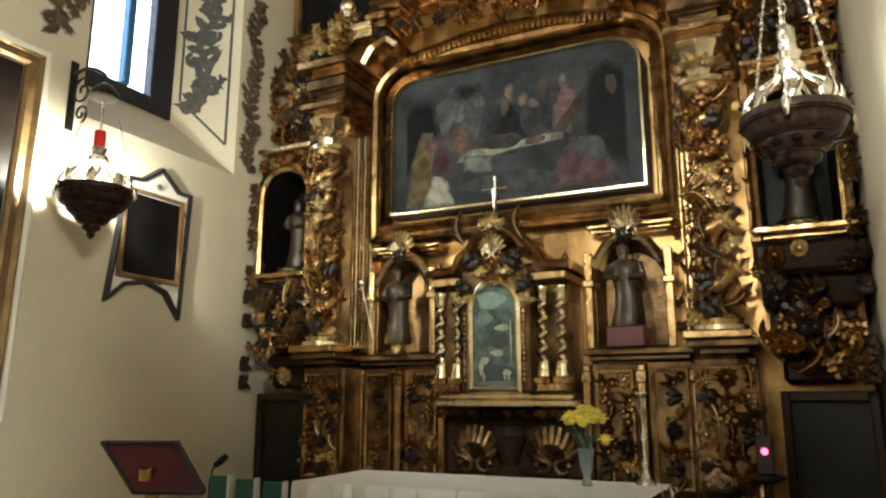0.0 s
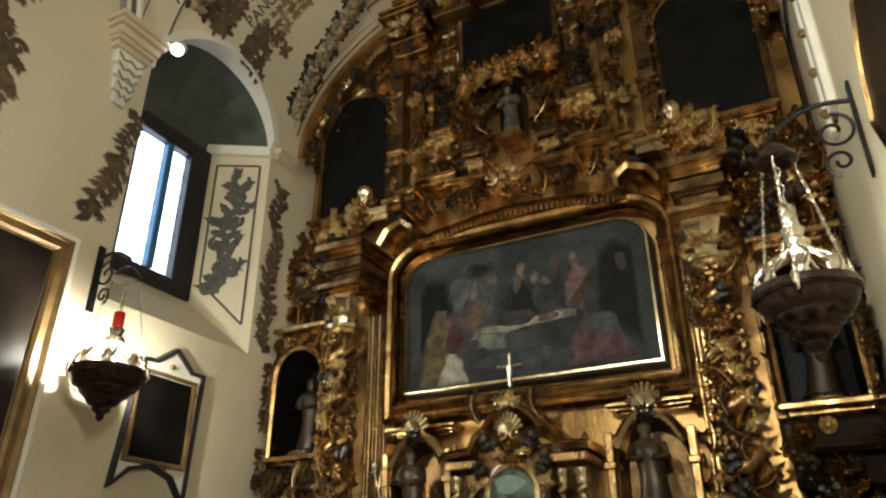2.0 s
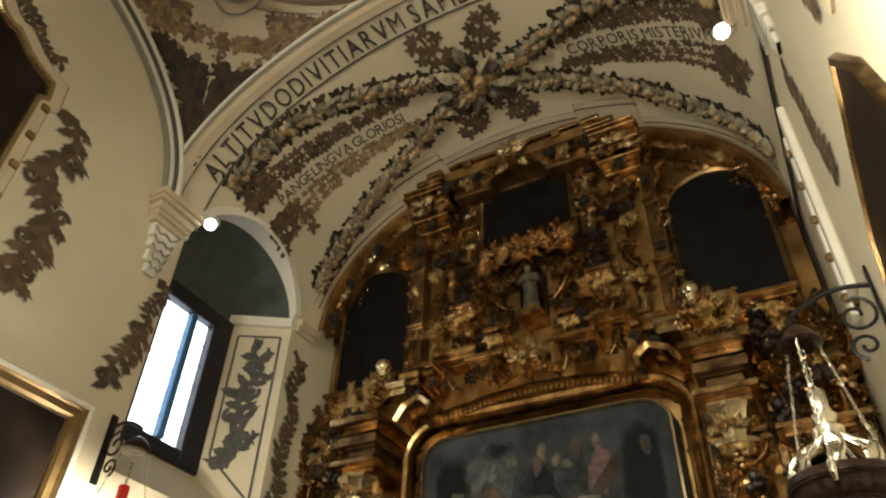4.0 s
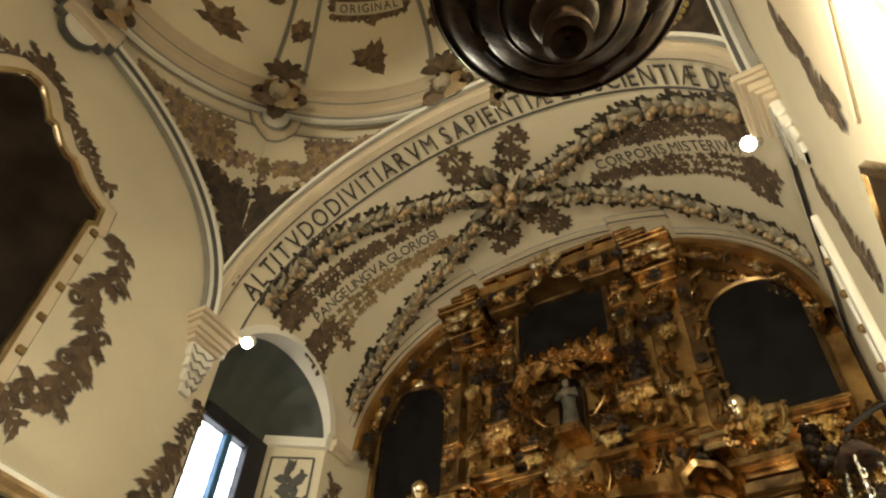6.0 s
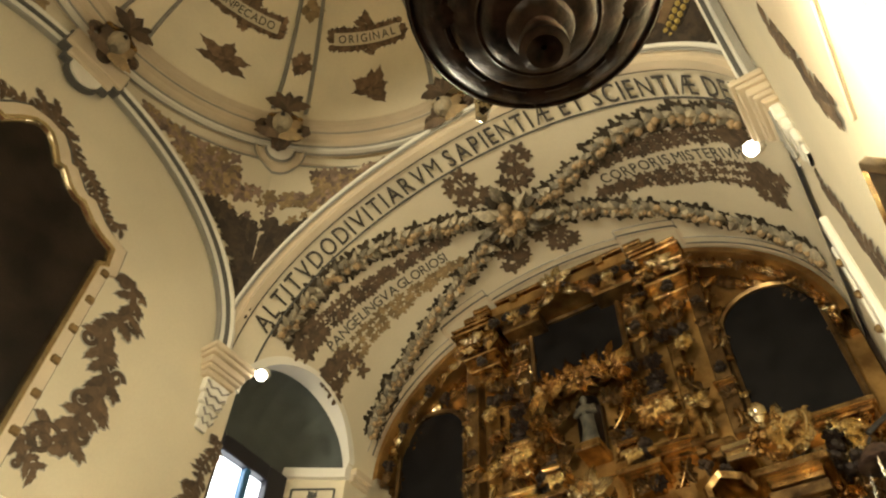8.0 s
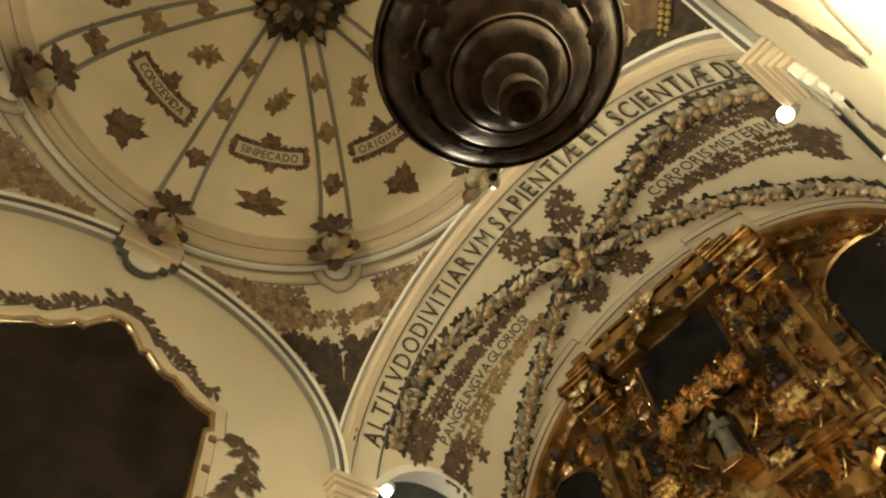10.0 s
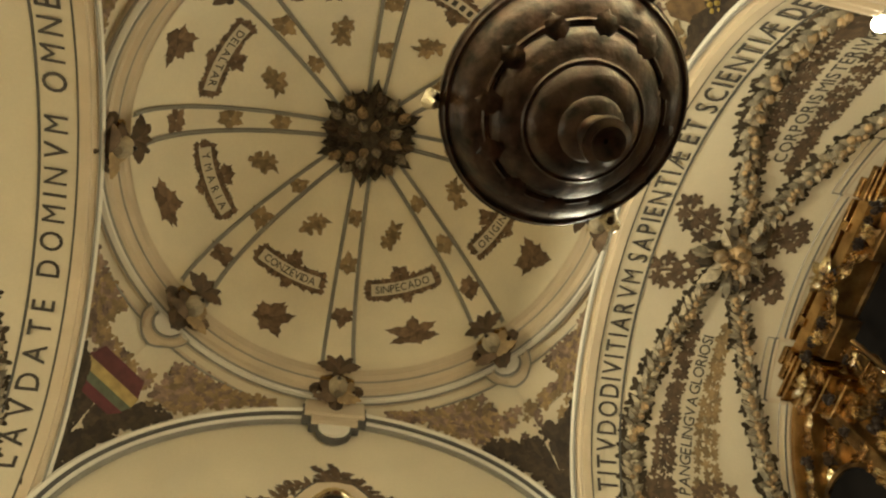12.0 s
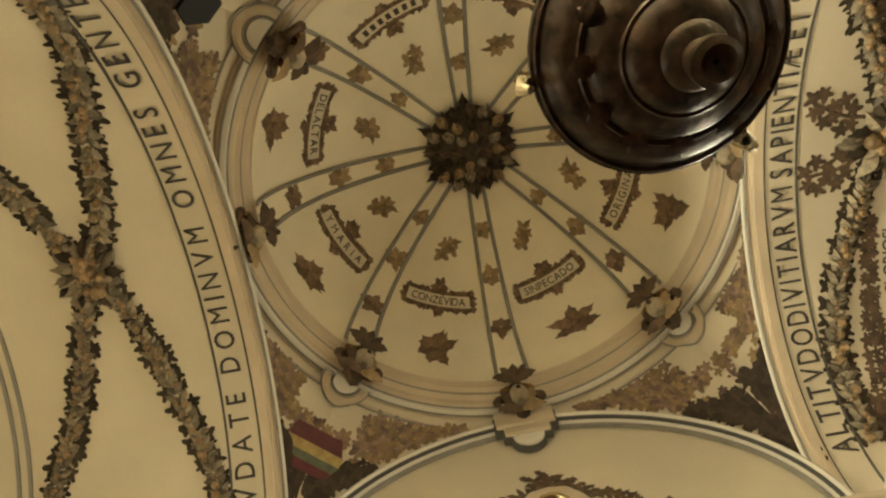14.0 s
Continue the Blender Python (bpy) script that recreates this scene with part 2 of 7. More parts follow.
def scroll(ms, u, v, r, hand, turn, w, turns=1.4, lift=0.012):
    path = []
    for i in range(22):
        t = i / 21
        a = turn + hand * t * turns * 2 * math.pi
        rr = r * (1 - 0.85 * t)
        path.append((u + rr * math.cos(a), v + rr * math.sin(a)))
    stem(ms, path, w, lift)
    return path


GLYPHS = {}


def glyph(ch):
    if ch not in GLYPHS:
        cu = bpy.data.curves.new("letter", 'FONT')
        cu.body, cu.size, cu.extrude, cu.resolution_u = ch, 1.0, 0.012, 3
        cu.offset = 0.0 if ch in "MÆN" else 0.008
        ob = new("letter", cu)
        bpy.context.view_layer.update()
        me = ob.evaluated_get(bpy.context.evaluated_depsgraph_get()).to_mesh()
        vs, fs = [tuple(x.co) for x in me.vertices], [tuple(p.vertices) for p in me.polygons]
        xs = [x[0] for x in vs] or [0, .3]
        GLYPHS[ch] = (vs, fs, min(xs), max(xs))
        bpy.data.objects.remove(ob)
        bpy.data.curves.remove(cu)
    return GLYPHS[ch]


def lettering(text, height, length, warp, name, parent, material=None, label="", narrow=0.86):
    """Words set out evenly over a length, put on a surface by warp(u, v, h)."""
    k = height / 0.70
    widths = [0.0 if ch == " " else (glyph(ch)[3] - glyph(ch)[2]) * k * narrow for ch in text]
    blank = max(0.0, length - sum(widths)) / max(1, len(text) - 1 + 0.5 * text.count(" "))
    ms, u = Mesh(), -length / 2
    for ch, w in zip(text, widths):
        if ch == " ":
            u += blank * 1.5
            continue
        vs, fs, x0, x1 = glyph(ch)
        ms.add([warp(u + (x - x0) * k * narrow, y * k - height / 2, z * k * 0.5 + 0.02) for x, y, z in vs], fs)
        u += w + blank
    return part(name, ms, material or INK, parent, label, False)


# the chapel's main sizes
W, YN, YS, SPRING, RISE, HALF = 2.40, 2.27, -2.31, 5.72, 1.68, 2.36
RISE_SIDE = 1.80
RING_R, RING_Z = 2.36, 7.79
YRET = 4.87
T = 0.55


def arch_z(x, half=HALF, rise=RISE):
    return SPRING + rise * math.sqrt(max(0.0, 1 - (x / half) ** 2))


# floor, walls
ms = Mesh()
ms.box((-3.2, -6.4, -0.2), (3.2, 5.2, 0.0))
setting("floor", ms, FLOORTILE, "worn terracotta chapel floor", False)
ms = Mesh()
ms.box((-W, 2.6, 0.0), (W, YRET, 0.15), 0.01)
setting("altar_step", ms, FLOORTILE, "low terracotta step before the altar", False)

NY, NZ0, NZ1, NR = (2.54, 4.08), 3.53, 5.60, 0.77
NC = sum(NY) / 2
FY, FZ, FX = (2.80, 3.72), (3.98, 5.54), -2.85


def wall_with_hole(x0, x1, y0, y1, z0, z1, hole0, hole1):
    bm = bmesh.new()
    for x, hole in ((x0, hole0), (x1, hole1)):
        edges = []
        for ring in ([(y0, z0), (y1, z0), (y1, z1), (y0, z1)], hole):
            vs = [bm.verts.new((x, *p)) for p in ring]
            edges += [bm.edges.new((a, b)) for a, b in zip(vs, vs[1:] + vs[:1])]
        bmesh.ops.triangle_fill(bm, edges=edges, use_beauty=True)
    me = bpy.data.meshes.new("wall")
    bm.to_mesh(me)
    bm.free()
    out = Mesh()
    out.add([v.co for v in me.vertices], [tuple(p.vertices) for p in me.polygons])
    out.add([(x0, y0, z0), (x1, y0, z0), (x1, y1, z0), (x0, y1, z0), (x0, y0, z1), (x1, y0, z1), (x1, y1, z1), (x0, y1, z1)],
            [(0, 1, 2, 3), (4, 5, 6, 7), (0, 1, 5, 4), (2, 3, 7, 6)])
    return out


arc = [(NC + NR * math.cos(a), NZ1 + NR * 0.84 * math.sin(a)) for a in [math.pi * k / 24 for k in range(25)]]
hole = [(NY[0], NZ0), (NY[1], NZ0)] + arc
inner = [(FY[0], FZ[0]), (FY[1], FZ[0]), (FY[1], FZ[1]), (FY[0], FZ[1])]
ms = wall_with_hole(-W, -W - T, -6.0, YRET + 0.4, 0.0, 9.6, hole, inner)
wall_west = setting("wall_west", ms, PLASTER, "cream plastered chapel wall with a deep arched window", False)
ms = Mesh()
o = [(-W, NY[0], NZ0), (-W, NY[1], NZ0), (-W, NY[1], NZ1), (-W, NY[0], NZ1)]
i = [(FX, *p) for p in inner]
ms.add(o + i, [(0, 1, 5, 4), (1, 2, 6, 5), (3, 0, 4, 7)])
part("window_splay", ms, PLASTER, wall_west, "white splayed window reveal", False)

# fluted shell over the window
ms = Mesh()
rows = []
for j in range(13):
    s = j / 12
    row = []
    for k in range(97):
        a = math.pi * k / 96
        y0, z0 = NC + NR * math.cos(a), NZ1 + NR * 0.84 * math.sin(a)
        y1, z1 = NC - 0.02 + 0.45 * math.cos(a), 5.55
        deep = math.sin(s * math.pi / 2)
        flute = 0.028 * abs(math.sin(9 * a)) * math.sin(math.pi * min(1, s * 1.1)) ** 0.5
        y = y0 + (y1 - y0) * (1 - math.cos(s * math.pi / 2)) * 0.9
        z = z0 + (z1 - z0) * (1 - math.cos(s * math.pi / 2))
        row.append((-W - 0.45 * deep, y, z - flute * math.sin(a)))
    rows.append(row)
ms.loft(rows, False)
part("shell_hood", ms, SHELLGREY, wall_west, "dark grey-green fluted shell hood over the window")
ms = Mesh()
ms.add([(-W + .03, NY[1] + .02, 5.57), (-W + .03, NY[1] + .02, 5.67), (FX, FY[1], 5.63), (FX, FY[1], 5.53), (-W + .03, NY[1] - .05, 5.57), (-W + .03, NY[1] - .05, 5.67), (FX, FY[1] - .06, 5.63), (FX, FY[1] - .06, 5.53)],
       [(0, 1, 2, 3), (4, 5, 6, 7), (0, 4, 7, 3), (1, 5, 6, 2), (0, 1, 5, 4)])
part("shell_cornice", ms, WHITE, wall_west, "white cornice under the shell hood", False)

# the window
win = tagged(thing("window_1", "tall dark wooden two-light window with bright panes", "window", (FX, (FY[0] + FY[1]) / 2, FZ[0])), kind="structure")
wy, wz = (FY[1] - FY[0]) / 2, FZ[1] - FZ[0]
ms = Mesh()
for a, b in (((-.10, -wy, 0), (0.03, -wy + .08, wz)), ((-.10, wy - .24, 0), (0.03, wy, wz)), ((-.10, -wy + .08, 0), (.03, wy - .24, .14)), ((-.10, -wy + .08, wz - .16), (.03, wy - .24, wz))):
    ms.box(a, b, 0.012)
part("window_frame", ms, DARKWOOD, win, "thick blackened wooden frame", False)
ms = Mesh()
ms.box((-.09, -.045, .16), (.01, .025, wz - .16), 0.01)
part("mullion", ms, BLUEBAR, win, "blue-lit mullion", False)
for y0, y1 in ((-wy + .08, -.045), (.025, wy - .24)):
    ms = Mesh()
    ms.box((-.075, y0, .16), (-.065, y1, wz - .16))
    part("pane", ms, SKYGLOW, win, "bright daylight pane", False)
for k in range(1, 6):
    ms = Mesh()
    ms.box((-.062, -wy + .08, .16 + k * .205), (-.05, wy - .24, .166 + k * .205))
    part("glazing_bar", ms, BLUEBAR, win, "", False)

ms = Mesh()
ms.box((W, -6.0, 0.0), (W + T, YRET + 0.4, 9.6))
wall_east = setting("wall_east", ms, PLASTER, "cream plastered chapel wall with painted foliage", False)
ms = Mesh()
ms.box((-W, YRET, 0.0), (W, YRET + 0.4, 9.6))
setting("wall_north", ms, BROWNWOOD, "dark wall behind the gilded altarpiece", False)
ms = Mesh()
ms.box((-W - T, -6.4, 0.0), (W + T, -6.0, 9.6))
setting("wall_south", ms, PLASTER, "plain cream plastered wall closing the nave", False)


# vaults either side of the dome
def vault(y0, y1, name, label, lunette):
    ms = Mesh()
    na, ny = 160, 64
    v, f = [], []
    for i in range(na + 1):
        a = math.pi * i / na
        for j in range(ny + 1):
            v.append((-HALF * math.cos(a), y0 + (y1 - y0) * j / ny, SPRING + RISE * math.sin(a)))
    for i in range(na):
        for j in range(ny):
            q = v[i * (ny + 1) + j]
            if lunette and q[0] < -1.5 and ((q[1] + .02 - NC) / NR) ** 2 + ((q[2] - NZ1) / (NR * .84)) ** 2 < 1.0:
                continue
            f.append((i * (ny + 1) + j, (i + 1) * (ny + 1) + j, (i + 1) * (ny + 1) + j + 1, i * (ny + 1) + j + 1))
    ms.add(v, f)
    lower = len(v)
    ms.add([(-HALF * math.cos(math.pi * i / 40) * 1.12, y, SPRING + (RISE + .3) * math.sin(math.pi * i / 40)) for i in range(41) for y in (y0, y1)],
           [(2 * i, 2 * i + 1, 2 * i + 3, 2 * i + 2) for i in range(9, 31)])
    return setting(name, ms, PLASTER, label, True)


vault_north = vault(YN - 0.02, YRET, "vault_north", "cream barrel vault with stucco garlands and lettering", True)
vault_south = vault(-6.0, YS + 0.02, "vault_south", "cream barrel vault with stucco garlands and lettering", False)


def lunette_rim():
    ms = Mesh()
    loops = []
    for k in range(41):
        a = math.pi * k / 40
        y, z = NC + NR * math.cos(a), NZ1 + NR * 0.84 * math.sin(a)
        xv = -HALF * math.sqrt(max(0, 1 - ((z - SPRING) / RISE) ** 2)) if z > SPRING else -W
        dy, dz = math.cos(a), math.sin(a)
        loops.append([(xv + .015, y - dy * .02, z - dz * .02), (xv + .02, y + dy * .06, z + dz * .06), (-W - .03, y + dy * .06, z + dz * .06), (-W - .03, y - dy * .02, z - dz * .02)])
    ms.loft(loops, True, True)
    part("lunette_rim", ms, WHITE, wall_west, "white moulded rim of the window arch")


lunette_rim()


# pendentives and dome
def on_ring(a, r=RING_R, z=RING_Z):
    return Vector((r * math.cos(a), r * math.sin(a), z))


AX = 2.36
YC, YH = (YN + YS) / 2, (YN - YS) / 2


def base_edge(a):
    c, s = math.cos(a), math.sin(a)
    k = min(AX / abs(c) if abs(c) > 1e-6 else 9e9, (YN / s if s > 1e-6 else 9e9), (YS / s if s < -1e-6 else 9e9))
    x, y = k * c, k * s
    zn, zw = arch_z(x), SPRING + RISE_SIDE * math.sqrt(max(0, 1 - ((y - YC) / YH) ** 2))
    return Vector((x, y, zn if abs(abs(x) - AX) > 1e-4 else zw))


def pendentive(a, s):
    lo, hi = base_edge(a), on_ring(a, RING_R + .06, RING_Z - .02)
    p = lo.lerp(hi, s)
    out = Vector((math.cos(a), math.sin(a), 0.35)) * (hi - lo).length * 0.10 * math.sin(math.pi * s)
    return p + out


ms = Mesh()
n = 256
angles = sorted([2 * math.pi * k / n for k in range(n)] + [math.atan2(y, x) % (2 * math.pi) for x in (AX, -AX) for y in (YN, YS)])
ms.loft([[pendentive(a, s / 12) for a in angles] for s in range(13)], True)
pend = setting("pendentives", ms, PLASTER, "cream pendentives with dark painted foliage under the dome")


def lathe_part(name, prof, material, parent, label):
    ms = Mesh()
    ms.lathe(prof, (0, 0, 0), 128, False)
    return part(name, ms, material, parent, label)


DOME_R, DOME_Z, DOME_H = 2.13, 8.02, 1.42


def dome_at(a, s, h=0.0):
    """On the dome's inside: a round it, s from the foot (0) to the crown (1), h off the surface."""
    e = s * math.pi / 2
    r, z = DOME_R * math.cos(e), DOME_H * math.sin(e)
    n = Vector((r / DOME_R ** 2, 0, z / DOME_H ** 2)).normalized()
    r, z = r - n.x * h, z - n.z * h
    return Vector((r * math.cos(a), r * math.sin(a), DOME_Z + z))


ms = Mesh()
ms.loft([[dome_at(2 * math.pi * k / 128, s / 40 * 0.995) for k in range(128)] for s in range(41)], True, False)
dome = setting("dome", ms, PLASTER_DOME, "cream ribbed dome with painted brown motifs", True)
lathe_part("cornice_outer", [(2.47, 7.70), (2.45, 7.76), (2.41, 7.775), (2.39, 7.75), (2.35, 7.75)], PEACH, dome, "peach outer moulding of the dome ring")
lathe_part("cornice_bead", [(2.35, 7.75), (2.345, 7.735), (2.305, 7.735), (2.30, 7.78)], WHITE, dome, "white bead of the dome ring")
lathe_part("cornice_inner", [(2.30, 7.78), (2.26, 7.80), (2.25, 7.86), (2.205, 7.88), (2.20, 7.93), (2.16, 7.95), (2.155, 8.0), (DOME_R - .002, DOME_Z + .02)], PEACH, dome, "peach stepped inner mouldings of the dome ring")
for rr_, zz_ in ((2.475, 7.69), (2.365, 7.742), (2.292, 7.775), (2.205, 7.895)):
    lathe_part("cornice_line", [(rr_ + .010, zz_ + .004), (rr_ + .006, zz_ - .010), (rr_ - .006, zz_ - .010), (rr_ - .010, zz_ + .004)], GREY, dome, "thin dark line round the dome ring")

# ribs: a pale strip between two grey mouldings
for k in range(8):
    a = math.pi / 4 * k
    for side in (-1, 1):
        ms = Mesh()
        loops = []
        for j in range(25):
            s = 0.02 + 0.86 * j / 24
            r = DOME_R * math.cos(s * math.pi / 2)
            half = 0.165 - 0.085 * j / 24
            w = 0.020
            loop = []
            for o, h in ((-w, 0.0), (-w, .016), (-w * .3, .030), (w * .3, .022), (w, .034), (w, 0.0)):
                loop.append(dome_at(a + side * (half + o) / max(r, .25), s, h))
            loops.append(loop)
        ms.loft(loops, False)
        part("rib_moulding", ms, GREY, dome, "grey rib moulding")


# arch mouldings
def arch_band(y, span, name, prof, material, parent, label, west=False):
    """Moulding along an arch; prof: (in the wall's depth, off the soffit) pairs."""
    ms = Mesh()
    loops = []
    for k in range(73):
        a = math.pi * k / 72
        loop = []
        for d, h in prof:
            if west:
                c, s = YC - (YH + h) * math.cos(a), SPRING + (RISE_SIDE + h) * math.sin(a)
                loop.append((span * (AX + .03) - span * d, c, s))
            else:
                loop.append((-(HALF + h) * math.cos(a), y + span * d, SPRING + (RISE + h) * math.sin(a)))
        loops.append(loop)
    ms.loft(loops, True, False)
    return part(name, ms, material, parent, label)


for y, sgn, par in ((YN, 1, vault_north), (YS, -1, vault_south)):
    arch_band(y, sgn, "arch_moulding", [(-.05, .13), (-.09, .13), (-.09, .05), (-.05, .03), (-.05, -.02), (.03, -.02), (.03, .02)], PEACH, par, "peach arch moulding")
    arch_band(y, sgn, "arch_bead", [(-.11, .10), (-.13, .09), (-.12, .06), (-.095, .06)], WHITE, par, "white arch bead")
    arch_band(y, sgn, "arch_line", [(-.10, .03), (-.112, .035), (-.112, .055), (-.095, .055)], GREY, par, "grey line in the arch moulding")
    arch_band(y, sgn, "arch_line", [(.035, .0), (.035, -.008), (.05, -.008), (.05, .0)], LINE, par, "thin dark line along the inscription")
    arch_band(y, sgn, "arch_line", [(.315, .0), (.315, -.010), (.333, -.010), (.333, .0)], LINE, par, "thin dark line along the inscription")
for sgn, par in ((-1, wall_west), (1, wall_east)):
    arch_band(0, sgn, "wall_arch_moulding", [(.0, .02), (.10, .02), (.12, -.02), (.10, -.05), (.06, -.06), (.04, -.09), (0, -.09)], WHITE, par, "white wall arch moulding", True)
    arch_band(0, sgn, "wall_arch_line", [(.085, -.058), (.105, -.05), (.10, -.07), (.075, -.075)], LINE, par, "grey line in the wall arch moulding", True)
    # shadow under the arch moulding, drawn as a grey strip
    arch_band(0, sgn, "wall_arch_shadow", [(.0, -.10), (.05, -.10), (.05, -.12), (0, -.12)], GREY, par, "grey inner line painted as the wall arch's shadow", True)
for d in (0.0, 0.10):
    arch_band(-4.34 - d, -1, "arch_line", [(0, .0), (0, -.02), (.03, -.02), (.03, 0)], GREY, vault_south, "grey arch line on the vault")


# stucco and paint on the vaults
ARC_N = 720
ARC = [0.0]
for k in range(ARC_N):
    a0, a1 = math.pi * k / ARC_N, math.pi * (k + 1) / ARC_N
    ARC.append(ARC[-1] + math.hypot(HALF * (math.cos(a0) - math.cos(a1)), RISE * (math.sin(a1) - math.sin(a0))))
ARC_LEN = ARC[-1]


def on_vault(u, y, h=0.0):
    """u: metres along the arch from its crown, to the east."""
    a = np.interp(u + ARC_LEN / 2, ARC, [math.pi * k / ARC_N for k in range(ARC_N + 1)])
    x, z = -HALF * math.cos(a), RISE * math.sin(a)
    n = Vector((x / HALF ** 2, 0, z / RISE ** 2)).normalized()
    return (x - n.x * h, y, SPRING + z - n.z * h)


def vault_u(x):
    return float(np.interp(math.acos(-x / HALF) / math.pi * ARC_N, range(ARC_N + 1), ARC)) - ARC_LEN / 2


def vault_warp(yc, turn=0.0, u0=0.0):
    c, s = math.cos(turn), math.sin(turn)
    return lambda u, v, h: on_vault(u0 + u * c - v * s, yc - (u * s + v * c), h)


rng = random.Random(11)
SPAN = 2 * vault_u(2.25)
lettering("ALTITVDODIVITIARVM SAPIENTIÆ ET SCIENTIÆ DEI", 0.195, SPAN, vault_warp(2.452), "inscription", vault_north, INK, "black Roman capitals round the arch", 0.70)
lettering("LAVDATE DOMINVM OMNES GENTES", 0.175, SPAN * 0.97, vault_warp(-2.51), "inscription", vault_south, INK, "black Roman capitals round the arch")


def sway(path, n):
    out = []
    for a, b in zip(path, path[1:]):
        for i in range(n):
            t = i / n
            out.append((a[0] + (b[0] - a[0]) * t, a[1] + (b[1] - a[1]) * t))
    return out + [path[-1]]


def hang(line, par, width, lift=0.055):
    leaves, fruit, dark = Mesh(), Mesh(), Mesh()
    flat = [(vault_u(x), y) for x, y in line]
    garland(leaves, fruit, sway(flat, 5), width * .92, rng, 0.062, lift)
    # flat dark leaves along both edges, coloured as the garland's shadow
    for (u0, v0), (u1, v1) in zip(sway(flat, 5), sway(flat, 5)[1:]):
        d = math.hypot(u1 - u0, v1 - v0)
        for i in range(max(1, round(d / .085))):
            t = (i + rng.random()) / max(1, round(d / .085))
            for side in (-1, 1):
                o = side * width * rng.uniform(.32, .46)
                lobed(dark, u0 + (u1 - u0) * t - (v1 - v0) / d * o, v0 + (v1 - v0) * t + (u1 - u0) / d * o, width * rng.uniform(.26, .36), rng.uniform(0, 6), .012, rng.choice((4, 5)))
    for ms, m, nm, lb in ((leaves, GREYLEAF, "garland_leaves", "grey-green stucco garland leaves"), (fruit, PINKFRUIT, "garland_fruit", "pale stucco garland fruit"), (dark, BLUELEAF, "garland_shadow_leaves", "dark outer leaves painted as the garland's shade")):
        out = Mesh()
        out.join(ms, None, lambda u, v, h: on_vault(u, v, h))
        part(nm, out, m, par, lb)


UP = [(-2.22, 2.72), (-2.08, 2.71), (-1.78, 2.72), (-1.32, 2.82), (-0.85, 3.00), (-0.40, 3.20), (0.0, 3.38)]
LOW = [(-2.30, 4.24), (-2.08, 4.18), (-1.75, 4.08), (-1.32, 3.94), (-0.84, 3.75), (-0.38, 3.56), (0.0, 3.42)]
UP_EAST = [(2.22, 2.74), (1.98, 2.76), (1.69, 2.80), (1.39, 2.86), (1.02, 3.03), (0.57, 3.27), (0.0, 3.42)]
LOW_EAST = [(2.33, 4.14), (2.10, 4.10), (1.79, 4.04), (1.38, 3.88), (0.91, 3.72), (0.39, 3.56), (0.0, 3.42)]
SUP = [(-2.2, -2.66), (-1.82, -2.75), (-1.11, -3.02), (-0.43, -3.22), (0.05, -3.46)]
SLOW = [(-2.1, -4.26), (-1.67, -4.14), (-1.16, -3.87), (-0.55, -3.68), (0.05, -3.48)]
for line in (UP, LOW, UP_EAST, LOW_EAST):
    hang(line, vault_north, 0.205)
for sgn in (1, -1):
    for line in (SUP, SLOW):
        hang([(sgn * x, y) for x, y in line], vault_south, 0.19)


def knot(yc, par, size):
    petals, hearts, darks = Mesh(), Mesh(), Mesh()
    for k in range(26):
        a, r = 2 * math.pi * k / 26 + rng.uniform(-.1, .1), size * rng.uniform(.2, .55)
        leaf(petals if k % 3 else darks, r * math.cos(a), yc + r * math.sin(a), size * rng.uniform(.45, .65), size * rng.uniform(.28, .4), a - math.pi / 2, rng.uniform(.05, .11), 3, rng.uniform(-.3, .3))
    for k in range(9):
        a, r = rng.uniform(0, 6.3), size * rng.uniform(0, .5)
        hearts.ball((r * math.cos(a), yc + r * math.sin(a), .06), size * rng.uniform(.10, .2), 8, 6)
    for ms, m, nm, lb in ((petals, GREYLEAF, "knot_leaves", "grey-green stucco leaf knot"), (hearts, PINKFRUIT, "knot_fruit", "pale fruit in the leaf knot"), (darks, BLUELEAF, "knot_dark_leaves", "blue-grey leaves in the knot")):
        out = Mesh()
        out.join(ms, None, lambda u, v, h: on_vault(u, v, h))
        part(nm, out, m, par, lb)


knot(3.40, vault_north, 0.42)
knot(-3.47, vault_south, 0.34)
ms = Mesh()
for u, v in ((.36, 2.72), (-.28, 2.68), (.30, 3.98), (-.30, 3.96)):
    path = [(u * (0.3 + .7 * i / 8) + 0.02 * math.sin(i), 3.4 + (v - 3.4) * i / 8) for i in range(9)]
    stem(ms, path, .035)
    for i in range(4, 9):
        for side in (-1, 1):
            lobed(ms, path[i][0] + side * (.06 + .07 * (i % 2)), path[i][1], .070, side * 1.2 + i, .012)
out = Mesh()
out.join(ms, None, lambda u, v, h: on_vault(u, v, h))
part("painted_sprays", out, PAINTED, vault_north, "brown painted leaf sprays by the knot")

